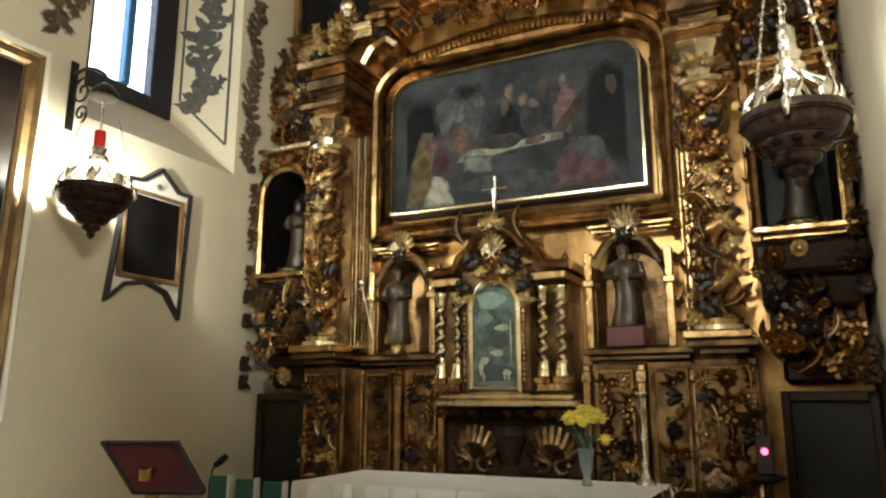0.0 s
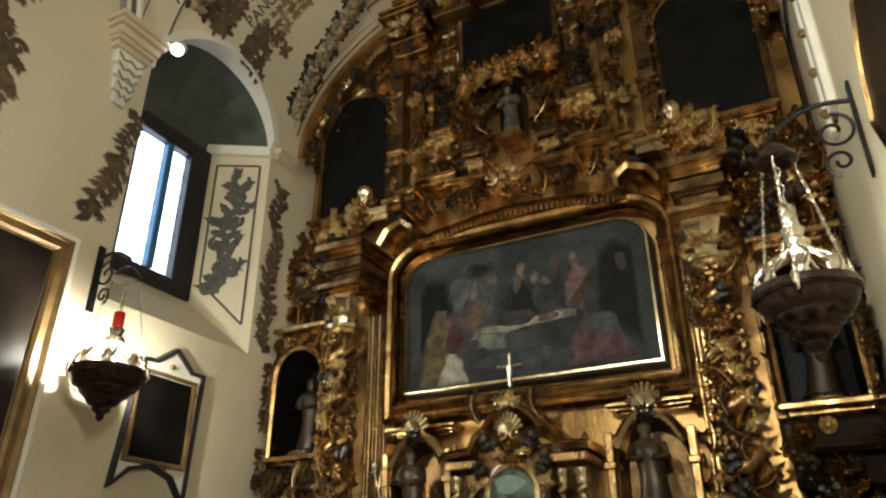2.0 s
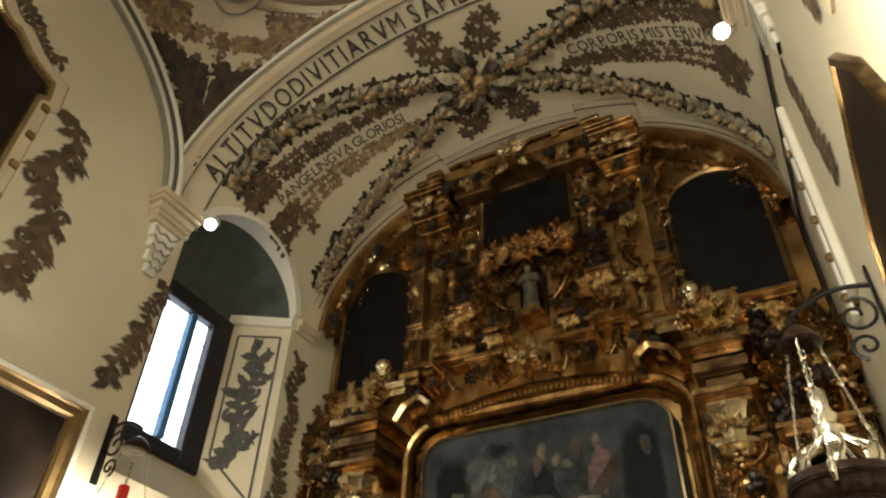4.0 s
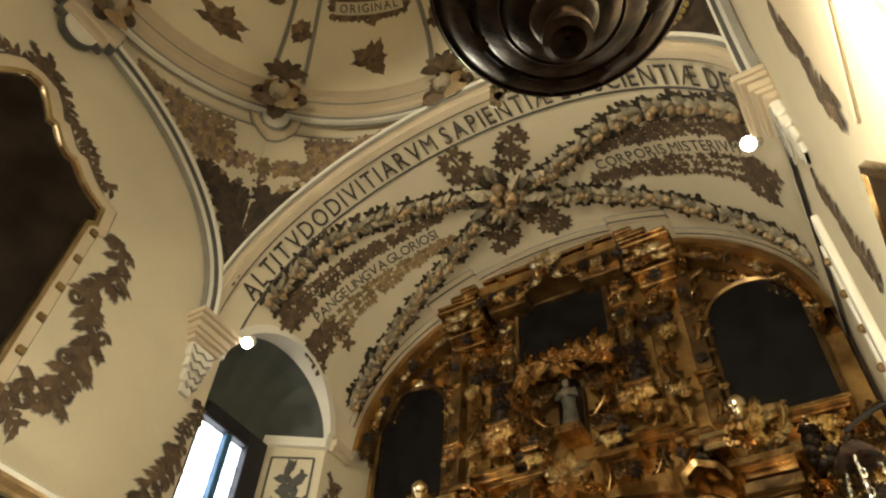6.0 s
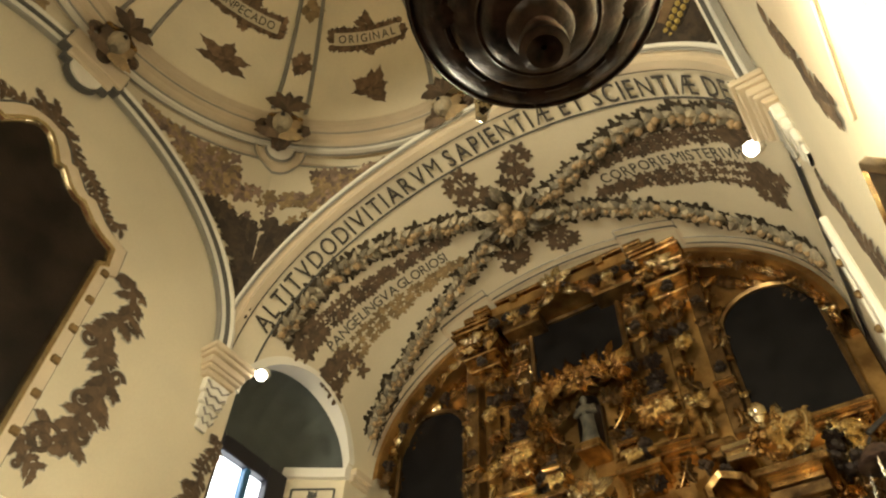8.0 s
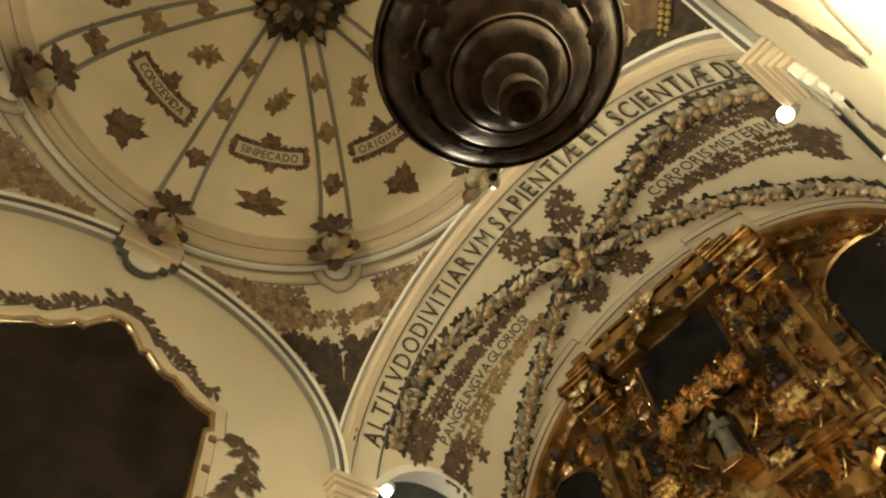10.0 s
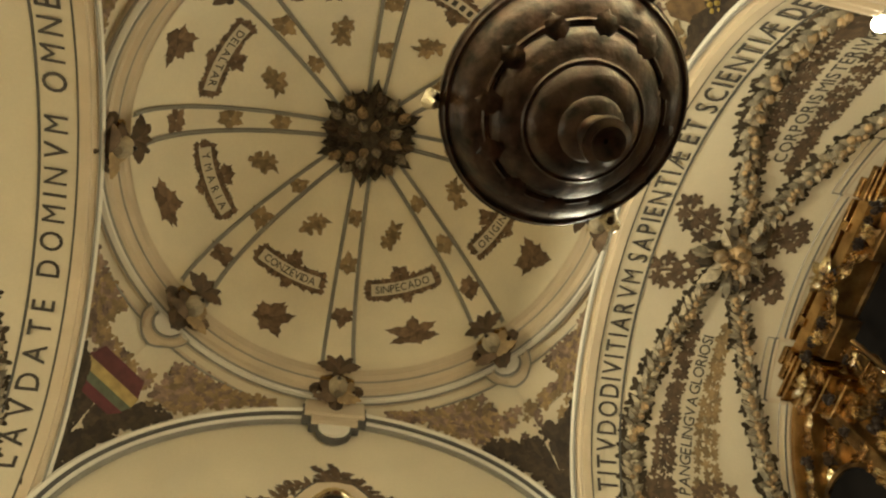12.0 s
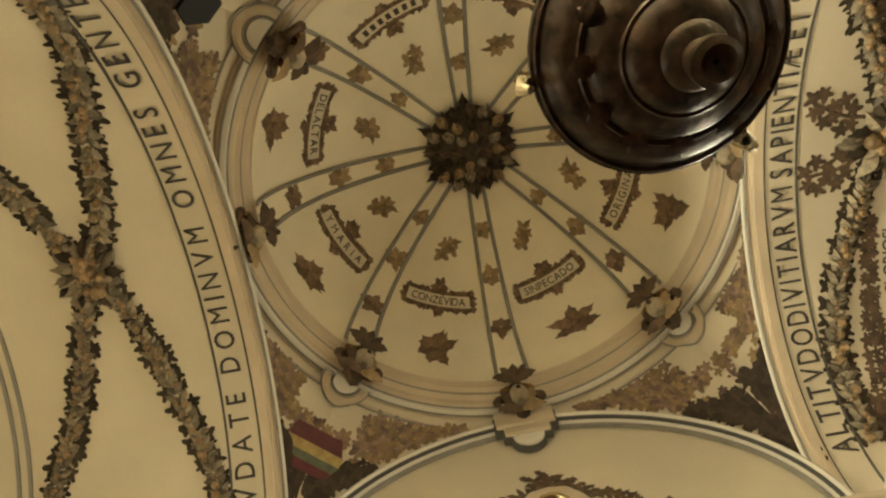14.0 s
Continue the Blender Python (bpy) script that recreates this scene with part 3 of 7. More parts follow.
# words with foliage between the garlands
for sgn, text in ((-1, "PANGE LINGVA GLORIOSI"), (1, "CORPORIS MISTERIVM")):
    a, b = ((vault_u(-2.09), 3.22), (vault_u(-0.82), 3.38)) if sgn < 0 else ((vault_u(2.14), 3.13), (vault_u(0.96), 3.34))
    mid = ((a[0] + b[0]) / 2, (a[1] + b[1]) / 2)
    turn = math.atan2(b[1] - a[1], abs(b[0] - a[0])) * (-1 if sgn < 0 else 1)
    L = math.hypot(b[0] - a[0], b[1] - a[1])
    lettering(text, 0.115, L, vault_warp(mid[1], turn, mid[0]), "inscription", vault_north, INK, "dark lettering between the garlands")
    warp = vault_warp(mid[1], turn, mid[0])
    for side, m in ((1, PAINTED), (-1, OCHRE if sgn < 0 else PAINTED)):
        ms = Mesh()
        for i in range(26):
            t = i / 25
            u = (t - .5) * L * 1.12
            spread = 0.07 + 0.20 * (1 - t if sgn < 0 else t) * (1.0 if side > 0 else 1.5)
            for j in range(3):
                lobed(ms, u + rng.uniform(-.03, .03), side * (0.135 + spread * j / 3), rng.uniform(.034, .054), rng.uniform(0, 6), .010)
        out = Mesh()
        out.join(ms, None, warp)
        part("painted_leaves", out, m, vault_north, "brown painted leaves beside the lettering")
    ms = Mesh()
    e = -L / 2 - .10 if sgn < 0 else L / 2 + .10
    for hand in (1, -1):
        pth = scroll(ms, e, hand * .22, .17, hand * sgn, 0 if sgn > 0 else math.pi, .045, 1.1)
        for q in pth[::2]:
            lobed(ms, q[0], q[1], .06, rng.uniform(-3, 3), .012)
        for j in range(12):
            lobed(ms, e + rng.uniform(-.2, .25), hand * rng.uniform(.1, .5), .075, rng.uniform(-3, 3), .012)
    out = Mesh()
    out.join(ms, None, warp)
    part("painted_scrolls", out, PAINTED, vault_north, "dark painted scrolls at the foot of the vault")

# dark outline of the retable arch on the vault, pale step at its crown
edge = [(2.33, 4.36), (1.34, 4.36), (1.34, 4.10), (.76, 4.10), (.76, 4.20)]
edge = edge + [(-x, y) for x, y in reversed(edge)]
for shift, width, material, lab in ((0.0, .026, LINE, "dark line round the altarpiece"), (-.030, .05, PEACH, "peach band round the altarpiece"), (.085, .014, GREY, "grey line round the altarpiece")):
    ms, out = Mesh(), Mesh()
    for (xa, ya), (xb, yb) in zip(edge, edge[1:]):
        k = max(1, round(abs(xb - xa) / .06))
        stem(ms, [(vault_u(xa + (xb - xa) * q / k), ya + (yb - ya) * q / k - shift) for q in range(k + 1)], width, .010)
    out.join(ms, None, lambda u, v, h: on_vault(u, v, h))
    part("retable_outline", out, material, vault_north, lab)


# the dome's painted panels
def dome_warp(a, s):
    r = DOME_R * math.cos(s * math.pi / 2)
    k = math.pi / 2 * (DOME_R + DOME_H) / 2
    return lambda u, v, h: tuple(dome_at(a - u / max(r, .3), s + v / k, h))


WORDS = ["", "", "ORIGINAL", "SINPECADO", "CONZEVIDA", "YMARIA", "DELALTAR", ""]
for k in range(8):
    a = math.pi / 4 * (k + 0.5)
    rr = random.Random(40 + k)
    wp = dome_warp(a, 0.43)
    plate, leaves = Mesh(), Mesh()
    plate.add([wp(u, v, .008) for v in (-.07, .07) for u in [-.36 + .06 * i for i in range(13)]], [(i, i + 1, i + 14, i + 13) for i in range(12)])
    part("word_plate", plate, PLASTER, dome, "pale painted cartouche")
    ms = Mesh()
    for i in range(30):
        u = -.38 + .76 * i / 29
        for side in (-1, 1):
            leaf(ms, u, side * .06, rr.uniform(.06, .10), rr.uniform(.07, .11), (0 if side > 0 else math.pi) + rr.uniform(-.5, .5), .010, 2)
    for side in (-1, 1):
        for j in range(4):
            leaf(ms, side * .35, rr.uniform(-.06, .06), .10, .09, -side * math.pi / 2 + rr.uniform(-.5, .5), .010, 2)
    for u0, v0, sz in ((.0, .15, .26), (.02, -.14, .15)):
        sprig(ms, u0, v0, sz, rr, 6, 0, .010)
    leaves.join(ms, None, wp)
    part("word_border", leaves, DOMEBROWN, dome, "brown painted leaf border")
    if WORDS[k]:
        lettering(WORDS[k], 0.09, .62, wp, "word", dome, INK, "dark painted capitals")
    else:
        bars = Mesh()
        for i in range(7):
            bars.add([wp(-.3 + .09 * i, -.04, .012), wp(-.25 + .09 * i, -.04, .012), wp(-.25 + .09 * i, .04, .012), wp(-.3 + .09 * i, .04, .012)], [(0, 1, 2, 3)])
        part("word", bars, INK, dome, "dark painted strokes", False)
    for s, sz, m, nn in ((.20, .54, DOMEBROWN, 10), (.635, .27, OCHRE, 6)):
        ms, out = Mesh(), Mesh()
        if nn > 6:
            for q in range(8):
                b = 2 * math.pi * q / 8 + rr.uniform(-.2, .2)
                leaf(ms, 0, 0, sz * rr.uniform(.34, .58), sz * rr.uniform(.30, .42), b, .010 - .0004 * q, 3, rr.uniform(-.5, .5))
            for q in range(5):
                lobed(ms, rr.uniform(-.08, .08), rr.uniform(-.06, .06), rr.uniform(.04, .06), rr.uniform(0, 6), .011, 4)
        else:
            for q in range(6):
                lobed(ms, .06 * math.cos(q), .08 * math.sin(q * 1.3), rr.uniform(.055, .08), rr.uniform(0, 6), .009 + .0006 * q, 4)
            leaf(ms, .03, .04, .15, .07, -.7, .009, 3, .6)
        out.join(ms, None, dome_warp(a, s))
        part("painted_motif", out, m, dome, "brown painted leaf motif")
    for s, sz, m in ((.31, .31, DOMEBROWN), (.53, .28, OCHRE), (.71, .22, OCHRE)):
        ms, out = Mesh(), Mesh()
        sprig(ms, 0, 0, sz, rr, 6, rr.uniform(0, 1), .010)
        out.join(ms, None, dome_warp(a + math.pi / 8, s))
        part("rib_motif", out, m, dome, "ochre painted motif on the rib")

# the boss at the crown
boss = thing("ceiling_boss", "dark carved leafy boss at the dome's crown", "ceiling boss", (0, 0, 9.41))
boss.scale = (1.25, 1.25, 1.0)
for k in range(12):
    a = 2 * math.pi * k / 12
    ms, out = Mesh(), Mesh()
    big = k % 2 == 0
    leaf(ms, 0, 0, .30 if big else .22, .12, 0, .06, 3)
    leaf(ms, .03, .03, .15, .09, -.7, .05, 2)
    leaf(ms, -.03, .03, .15, .09, .7, .05, 2)
    out.join(ms, None, lambda u, v, h: ((.20 + v) * math.cos(a) - u * math.sin(a), (.20 + v) * math.sin(a) + u * math.cos(a), -.10 - h + .30 * v))
    part("boss_leaf", out, BLUELEAF, boss, "dark pointed stucco leaf")
for n, r, drop, sz in ((16, .33, .10, .10), (12, .22, .17, .09), (8, .12, .22, .08)):
    for k in range(n):
        a = 2 * math.pi * (k + .25) / n
        ms, out = Mesh(), Mesh()
        pth = scroll(ms, 0, 0, sz * .55, 1 if k % 2 else -1, 1.5, sz * .30, 1.2, .03)
        leaf(ms, 0, -.02, sz * 1.1, sz * .8, 0, .05, 3)
        ms.ball((0, 0, .03), sz * .22, 6, 5)
        out.join(ms, None, lambda u, v, h: ((r + v) * math.cos(a) - u * math.sin(a), (r + v) * math.sin(a) + u * math.cos(a), -drop - h + .2 * v))
        part("boss_curl", out, (PAINTED, GREYLEAF, PINKFRUIT, BLUELEAF)[(k + n // 4) % 4], boss, "carved curling leaf")
ms = Mesh()
ms.lathe([(.015, -.32), (.05, -.29), (.06, -.24), (.12, -.22), (.22, -.16), (.32, -.09), (.38, .0)], (0, 0, 0), 24)
part("boss_core", ms, BLUELEAF, boss, "dark carved core")


# corbels on the dome ring
def corbel():
    ob = thing("dome_corbel", "gilt and brown carved cartouche corbel on the dome ring", "corbel", (0, 0, 0), "corbels on the dome ring")
    ms = Mesh()
    ms.lathe([(.01, -.18), (.04, -.15), (.06, -.06), (.045, .03), (.07, .08), (.09, .10)], (.0, 0, 0), 12, True, 6, .12)
    part("console", ms, PAINTED, ob, "carved brown console")
    for side in (-1, 1):
        ms = Mesh()
        ms.tube([(-.02 - .02 * math.cos(a), side * (.09 + .045 * math.cos(a)), -.03 + .055 * math.sin(a)) for a in [k * .6 for k in range(11)]], [.028 - .0015 * k for k in range(11)], 6)
        part("volute", ms, PAINTED, ob, "dark brown volute")
        out, m2 = Mesh(), Mesh()
        leaf(m2, 0, 0, .16, .12, side * .7, .04)
        leaf(m2, 0, -.05, .14, .10, side * 1.5, .04)
        out.join(m2, None, lambda u, v, h: (-.06 - h, u, v - .10))
        part("side_leaf", out, PAINTED if side < 0 else OCHRE, ob)
    ms = Mesh()
    ms.ball((-.09, 0, -.05), .058, 10, 8, 1.25)
    part("shield", ms, GREYLEAF, ob, "pale grey shield")
    ms = Mesh()
    ms.ball((-.145, 0, -.05), .014, 8, 6)
    part("shield_boss", ms, DARKFRUIT, ob, "dark boss")
    ms = Mesh()
    for k in range(5):
        ms.ball((-.05, -.08 + .04 * k, .06 + .02 * math.sin(k * math.pi / 4)), .026, 6, 5, 1.3)
    part("crown", ms, GOLD, ob, "gilt crown")
    out, m2 = Mesh(), Mesh()
    for k in range(5):
        leaf(m2, 0, 0, .14, .08, (k - 2) * .6, .04)
    out.join(m2, None, lambda u, v, h: (-.10 - h - v * .5, u, .08 + v * .5))
    part("leaf_crest", out, PAINTED, ob, "brown leaf crest")
    return ob


def pend_z(x, y):
    """Height of the pendentive or of the ring over a point of the plan."""
    a, r = math.atan2(y, x), math.hypot(x, y)
    if r < RING_R + .04:
        return 7.70
    lo, hi = 0.0, 1.0
    for _ in range(24):
        mid = (lo + hi) / 2
        p = pendentive(a, mid)
        lo, hi = (mid, hi) if math.hypot(p.x, p.y) > r else (lo, mid)
    return min(7.70, pendentive(a, lo).z)


def sweep(c, a, prof, name, material, label, span=math.pi * 1.05):
    """A moulding bent round a point on the dome ring, lying on the pendentive; prof: (radius, drop below the surface)."""
    ms = Mesh()
    loops = []
    for b in [a - span / 2 + span * j / 32 for j in range(33)]:
        loop = []
        for q, drop in prof:
            x, y = c.x + q * math.cos(b), c.y + q * math.sin(b)
            loop.append((x, y, pend_z(x, y) - drop))
        loops.append(loop)
    ms.loft(loops, False)
    return part(name, ms, material, dome, label)


first = corbel()
first.scale = (1.7, 1.7, 1.7)
for k in range(8):
    a = math.pi / 4 * k
    axial = k % 2 == 0
    m = pose(2.25 * math.cos(a), 2.25 * math.sin(a), 7.74, 0, 0, math.degrees(a)) if axial else pose(2.17 * math.cos(a), 2.17 * math.sin(a), 7.79, 0, 0, math.degrees(a))
    if k == 0:
        first.matrix_basis = m @ Matrix.Diagonal((1.7, 1.7, 1.7, 1))
    else:
        copy_thing(first, m)
    c = Vector((2.36 * math.cos(a), 2.36 * math.sin(a), 0))
    if not axial:
        # round seat: a white floor, a grey line and a peach band swept round it
        c = c * (2.30 / 2.36)
        sweep(c, a, ((.0, .02), (.08, .02), (.13, .02), (.135, .0)), "corbel_seat", WHITE, "white round seat of a corbel")
        sweep(c, a, ((.133, .0), (.136, .045), (.150, .045), (.154, .0)), "corbel_seat_line", GREY, "grey edge of a corbel seat")
        sweep(c, a, ((.152, .0), (.165, .055), (.20, .065), (.235, .045), (.24, .0)), "corbel_seat_band", PEACH, "peach band round a corbel seat")
        sweep(c, a, ((.238, .0), (.241, .040), (.253, .040), (.257, .0)), "corbel_seat_line", GREY, "grey outer edge of a corbel seat")
    else:
        # stepped plinth with a round foot, on the crown of the arch below
        if k % 4:
            for side in (-1, 1):
                ms = Mesh()
                ms.box((side * .17 - .05, -.06, 7.64), (side * .17 + .05, .06, 7.76), .012)
                obp = Mesh()
                obp.join(ms, Matrix.Translation((2.34 * math.cos(a), 2.34 * math.sin(a), 0)))
                part("corbel_block", obp, WHITE, dome, "small white block beside a corbel", False)
            continue
        far = AX + .02
        tx, ty = -math.sin(a), math.cos(a)
        for (w, zt, zb, out, material, lab) in ((.29, 7.60, 7.38, .15, PEACH, "peach stepped plinth of a corbel"), (.22, 7.40, 7.28, .13, PEACH, "peach stepped plinth of a corbel"), (.31, 7.58, 7.365, .11, LINE, "dark edge of the plinth"), (.24, 7.38, 7.262, .09, LINE, "dark edge of the plinth")):
            ms = Mesh()
            ms.box((-out, -w, zb), (.0, w, zt), .012)
            obp = Mesh()
            obp.join(ms, Matrix.Translation((far * math.cos(a), far * math.sin(a), 0)) @ Matrix.Rotation(a, 4, 'Z'))
            part("corbel_plinth", obp, material, dome, lab, False)
        for r0, out, material, lab in ((.15, .10, WHITE, "white round foot of a corbel plinth"), (.17, .07, LINE, "dark edge of the round foot")):
            ms = Mesh()
            ring = [(r0 * math.cos(b), 7.28 + r0 * math.sin(b)) for b in [math.pi + math.pi * j / 16 for j in range(17)]]
            n = len(ring)
            ms.add([(far * math.cos(a) - o * math.cos(a) + u * tx, far * math.sin(a) - o * math.sin(a) + u * ty, z) for o in (0, out) for u, z in ring],
                   [tuple(range(n)), tuple(range(n, 2 * n))] + [(q, (q + 1) % n, (q + 1) % n + n, q + n) for q in range(n)])
            part("corbel_foot", ms, material, dome, lab, False)

# painted pendentives
EMBLEM = mat("dark_brown_emblem_paint", (0.062, 0.042, 0.026), 0.8, var=0.45, scale=15, island=0.35)
DUSTY = mat("dusty_purple_brown_paint", (0.26, 0.175, 0.125), 0.8, var=0.45, scale=15, island=0.45)
for q in range(4):
    ac = math.pi / 4 + math.pi / 2 * q
    rr = random.Random(70 + q)
    fine, second, big = Mesh(), Mesh(), Mesh()

    def put(ms, a, s, size, n, lift=.008):
        p0 = pendentive(a, s)
        ex = (pendentive(a - .02, s) - pendentive(a + .02, s)).normalized()
        ey = (pendentive(a, min(1, s + .04)) - pendentive(a, max(0, s - .04))).normalized()
        ey = (ey - ex * ex.dot(ey)).normalized()
        nn = -ex.cross(ey).normalized()
        if nn.dot(Vector((-p0.x, -p0.y, -3))) < 0:
            nn = -nn
        m2 = Mesh()
        lobed(m2, 0, 0, size, rr.uniform(0, 6), lift, n)
        ms.join(m2, None, lambda u, v, h: p0 + ex * u + ey * v + nn * (h + .012))

    done = 0
    while done < 720:
        a, s = ac + rr.uniform(-.70, .70), rr.uniform(0, 1)
        deep = (base_edge(a) - on_ring(a, RING_R + .06, RING_Z - .02)).length
        foot, head = s * deep, (1 - s) * deep
        if foot < .17 or head < .13 or (abs(a - ac) < .15 and head < .38):
            continue
        done += 1
        gap = math.hypot((a - ac) / .22, (head - .58) / .12)
        if gap < 1 and (done % 9):
            continue
        if abs(a - ac) < .24 and head > .68:
            put(big, a, s, rr.uniform(.06, .10), 5, rr.uniform(.008, .018))
        else:
            put(fine if done % 2 else second, a, s, rr.uniform(.04, .07), rr.choice((4, 5)), rr.uniform(.006, .012))
    for side in (-1, 1):
        for i in range(9):
            t = i / 8
            a, head = ac + side * (.06 + .15 * math.sin(t * 2.2)), .80 - .20 * t
            deep = (base_edge(a) - on_ring(a, RING_R + .06, RING_Z - .02)).length
            put(big, a, 1 - head / deep, .075 - .004 * i, 4, .02)
    part("painted_ground", fine, OCHRE, pend, "ochre painted leaf ground")
    part("painted_ground", second, DUSTY, pend, "dusty brown painted leaf ground")
    part("painted_emblem", big, EMBLEM, pend, "dark brown painted emblem with curling ends")


def emblem(name, label, category, quarter, up):
    """A painted emblem on a pendentive: returns the thing, and a mapping of (across, upwards, off the surface)."""
    a = math.pi / 4 + math.pi / 2 * quarter
    p0 = pendentive(a, up)
    ex = Vector((math.sin(a), -math.cos(a), 0))
    ey = (pendentive(a, up + .06) - pendentive(a, up - .06)).normalized()
    nn = ey.cross(ex).normalized()
    nn = nn if nn.z < 0 else -nn
    return thing(name, label, category), lambda u, v, h: p0 + ex * u + ey * v + nn * (h + .02)


def slab(pts, at, h, name, material, parent, lab):
    ms = Mesh()
    n = len(pts)
    ms.add([at(u, v, q) for q in (-.03, h) for u, v in pts], [tuple(range(n)), tuple(range(n, 2 * n))] + [(k, (k + 1) % n, (k + 1) % n + n, k + n) for k in range(n)])
    return part(name, ms, material, parent, lab, False)


book, at = emblem("painted_book", "open book emblem in red, yellow and green bands", "emblem", 2, .68)
for k, (pts, col, lab) in enumerate((([(-.30, .02), (.30, .02), (.24, .17), (-.24, .17)], (.13, .035, .035), "dull red cover"), ([(-.30, -.08), (.30, -.08), (.31, .02), (-.31, .02)], (.48, .35, .13), "yellow page edges"),
                                    ([(-.28, -.16), (.28, -.16), (.30, -.08), (-.30, -.08)], (.13, .15, .09), "green band"), ([(-.18, -.25), (.18, -.25), (.27, -.16), (-.27, -.16)], (.14, .03, .035), "red lower edge"))):
    slab(pts, at, .02 + .004 * k, "book_band", mat("book_paint", col, .7, var=.35, scale=12), book, lab)
helm, at = emblem("painted_tower", "painted brown tower emblem with rows of gold beads", "emblem", 0, .54)
slab([(-.13, -.06), (.15, -.06), (.19, .12), (.10, .30), (-.08, .30), (-.18, .14)], at, .022, "tower_body", mat("tan_brown_paint", (.24, .15, .07), .7, var=.45, scale=9, second=(.10, .06, .03)), helm, "tan brown body")
slab([(-.20, -.20), (.20, -.20), (.19, -.06), (-.19, -.06)], at, .026, "bead_band", EMBLEM, helm, "dark band")
for row in range(2):
    for k in range(7):
        ms = Mesh()
        ms.ball(tuple(at(-.165 + .055 * k, -.10 - .065 * row, .03)), .024, 7, 5)
        part("gold_bead", ms, mat("gold_paint_bead", (.62, .46, .13), .5, var=.3) if not row and not k else bpy.data.materials["gold_paint_bead"], helm)
crow, at = emblem("painted_figurehead", "painted dark blue-black and green emblem", "emblem", 3, .66)
slab([(-.10, .0), (.12, -.02), (.20, .12), (.12, .30), (-.06, .32), (-.14, .16)], at, .026, "dark_mass", mat("blue_black_paint", (.018, .020, .026), .7, var=.4, scale=12), crow, "blue-black mass")
slab([(-.26, -.16), (-.12, -.20), (-.10, .0), (-.14, .16), (-.26, .20), (-.32, .02)], at, .020, "green_mass", mat("dull_green_paint", (.12, .14, .09), .7, var=.45, scale=9), crow, "dull green mass")


# the altarpiece
RY = 4.50
SET_BACK = Matrix.Translation((0, .244, -.17)) @ Matrix.Diagonal((1, 1, 1.051, 1))


def low(z):
    """A height in the room, as a height in the altarpiece's own measure."""
    return (z + .17) / 1.051


retable = thing("altarpiece", "tall gilded baroque altarpiece filling the arched end wall", "altarpiece", (0, 0, 0))
GOLD_BACK = mat("gilded_board", (0.52, 0.315, 0.115), 0.34, 0.9, var=0.45, scale=4, bump=0.25, fine=30, second=(0.22, 0.12, 0.042))


def rpart(name, ms, m, label="", smooth=True):
    return part(name, ms, m, retable, label, smooth)


ms = Mesh()
pts = [(-2.37, .15), (2.37, .15)] + [(2.34 * math.cos(math.pi * k / 40), low(SPRING + (RISE - .03) * math.sin(math.pi * k / 40))) for k in range(41)]
n = len(pts)
ms.add([(x, y, z) for y in (RY, RY + .11) for x, z in pts], [tuple(range(n)), tuple(range(n, 2 * n))] + [(i, (i + 1) % n, (i + 1) % n + n, i + n) for i in range(n)])
rpart("back_board", ms, GOLD_BACK, "worn gilded back board", False)


def moulding(path, prof, closed=False, y=RY):
    """A moulding in the plane of the altarpiece: path of (x, z); prof of (out from the line, towards the room)."""
    ms = Mesh()
    loops = []
    n = len(path)
    for i, (x, z) in enumerate(path):
        if closed:
            a, b = path[(i - 1) % n], path[(i + 1) % n]
        else:
            a, b = path[max(i - 1, 0)], path[min(i + 1, n - 1)]
        d1 = Vector((x - a[0], z - a[1]))
        d2 = Vector((b[0] - x, b[1] - z))
        d1 = d1.normalized() if d1.length > 1e-6 else d2.normalized()
        d2 = d2.normalized() if d2.length > 1e-6 else d1
        t = (d1 + d2).normalized()
        k = 1 / max(.5, t.dot(d1))
        nx, nz = t.y * k, -t.x * k
        loops.append([(x + nx * o, y - h, z + nz * o) for o, h in prof])
    if closed:
        loops.append(loops[0])
    ms.loft(loops, True, not closed)
    return ms


def cornice(x0, x1, z, h, y0, y1, name="cornice", m=None, label="gilded moulded cornice"):
    ms = Mesh()
    steps = ((0, .00, .55), (.25, .0, .7), (.25, .02, .78), (.55, .0, .85), (.6, .0, .95), (1.0, .0, 1.0))
    for i, (a, _, d) in enumerate(steps[:-1]):
        b = steps[i + 1][0]
        if b - a < .01:
            continue
        e = (y1 - y0) * (1 - d)
        ms.box((x0 + e * .6, y0 + e, z + h * a), (x1 - e * .6, y1, z + h * b - .0), .006)
    return rpart(name, ms, m or GOLD, label, False)


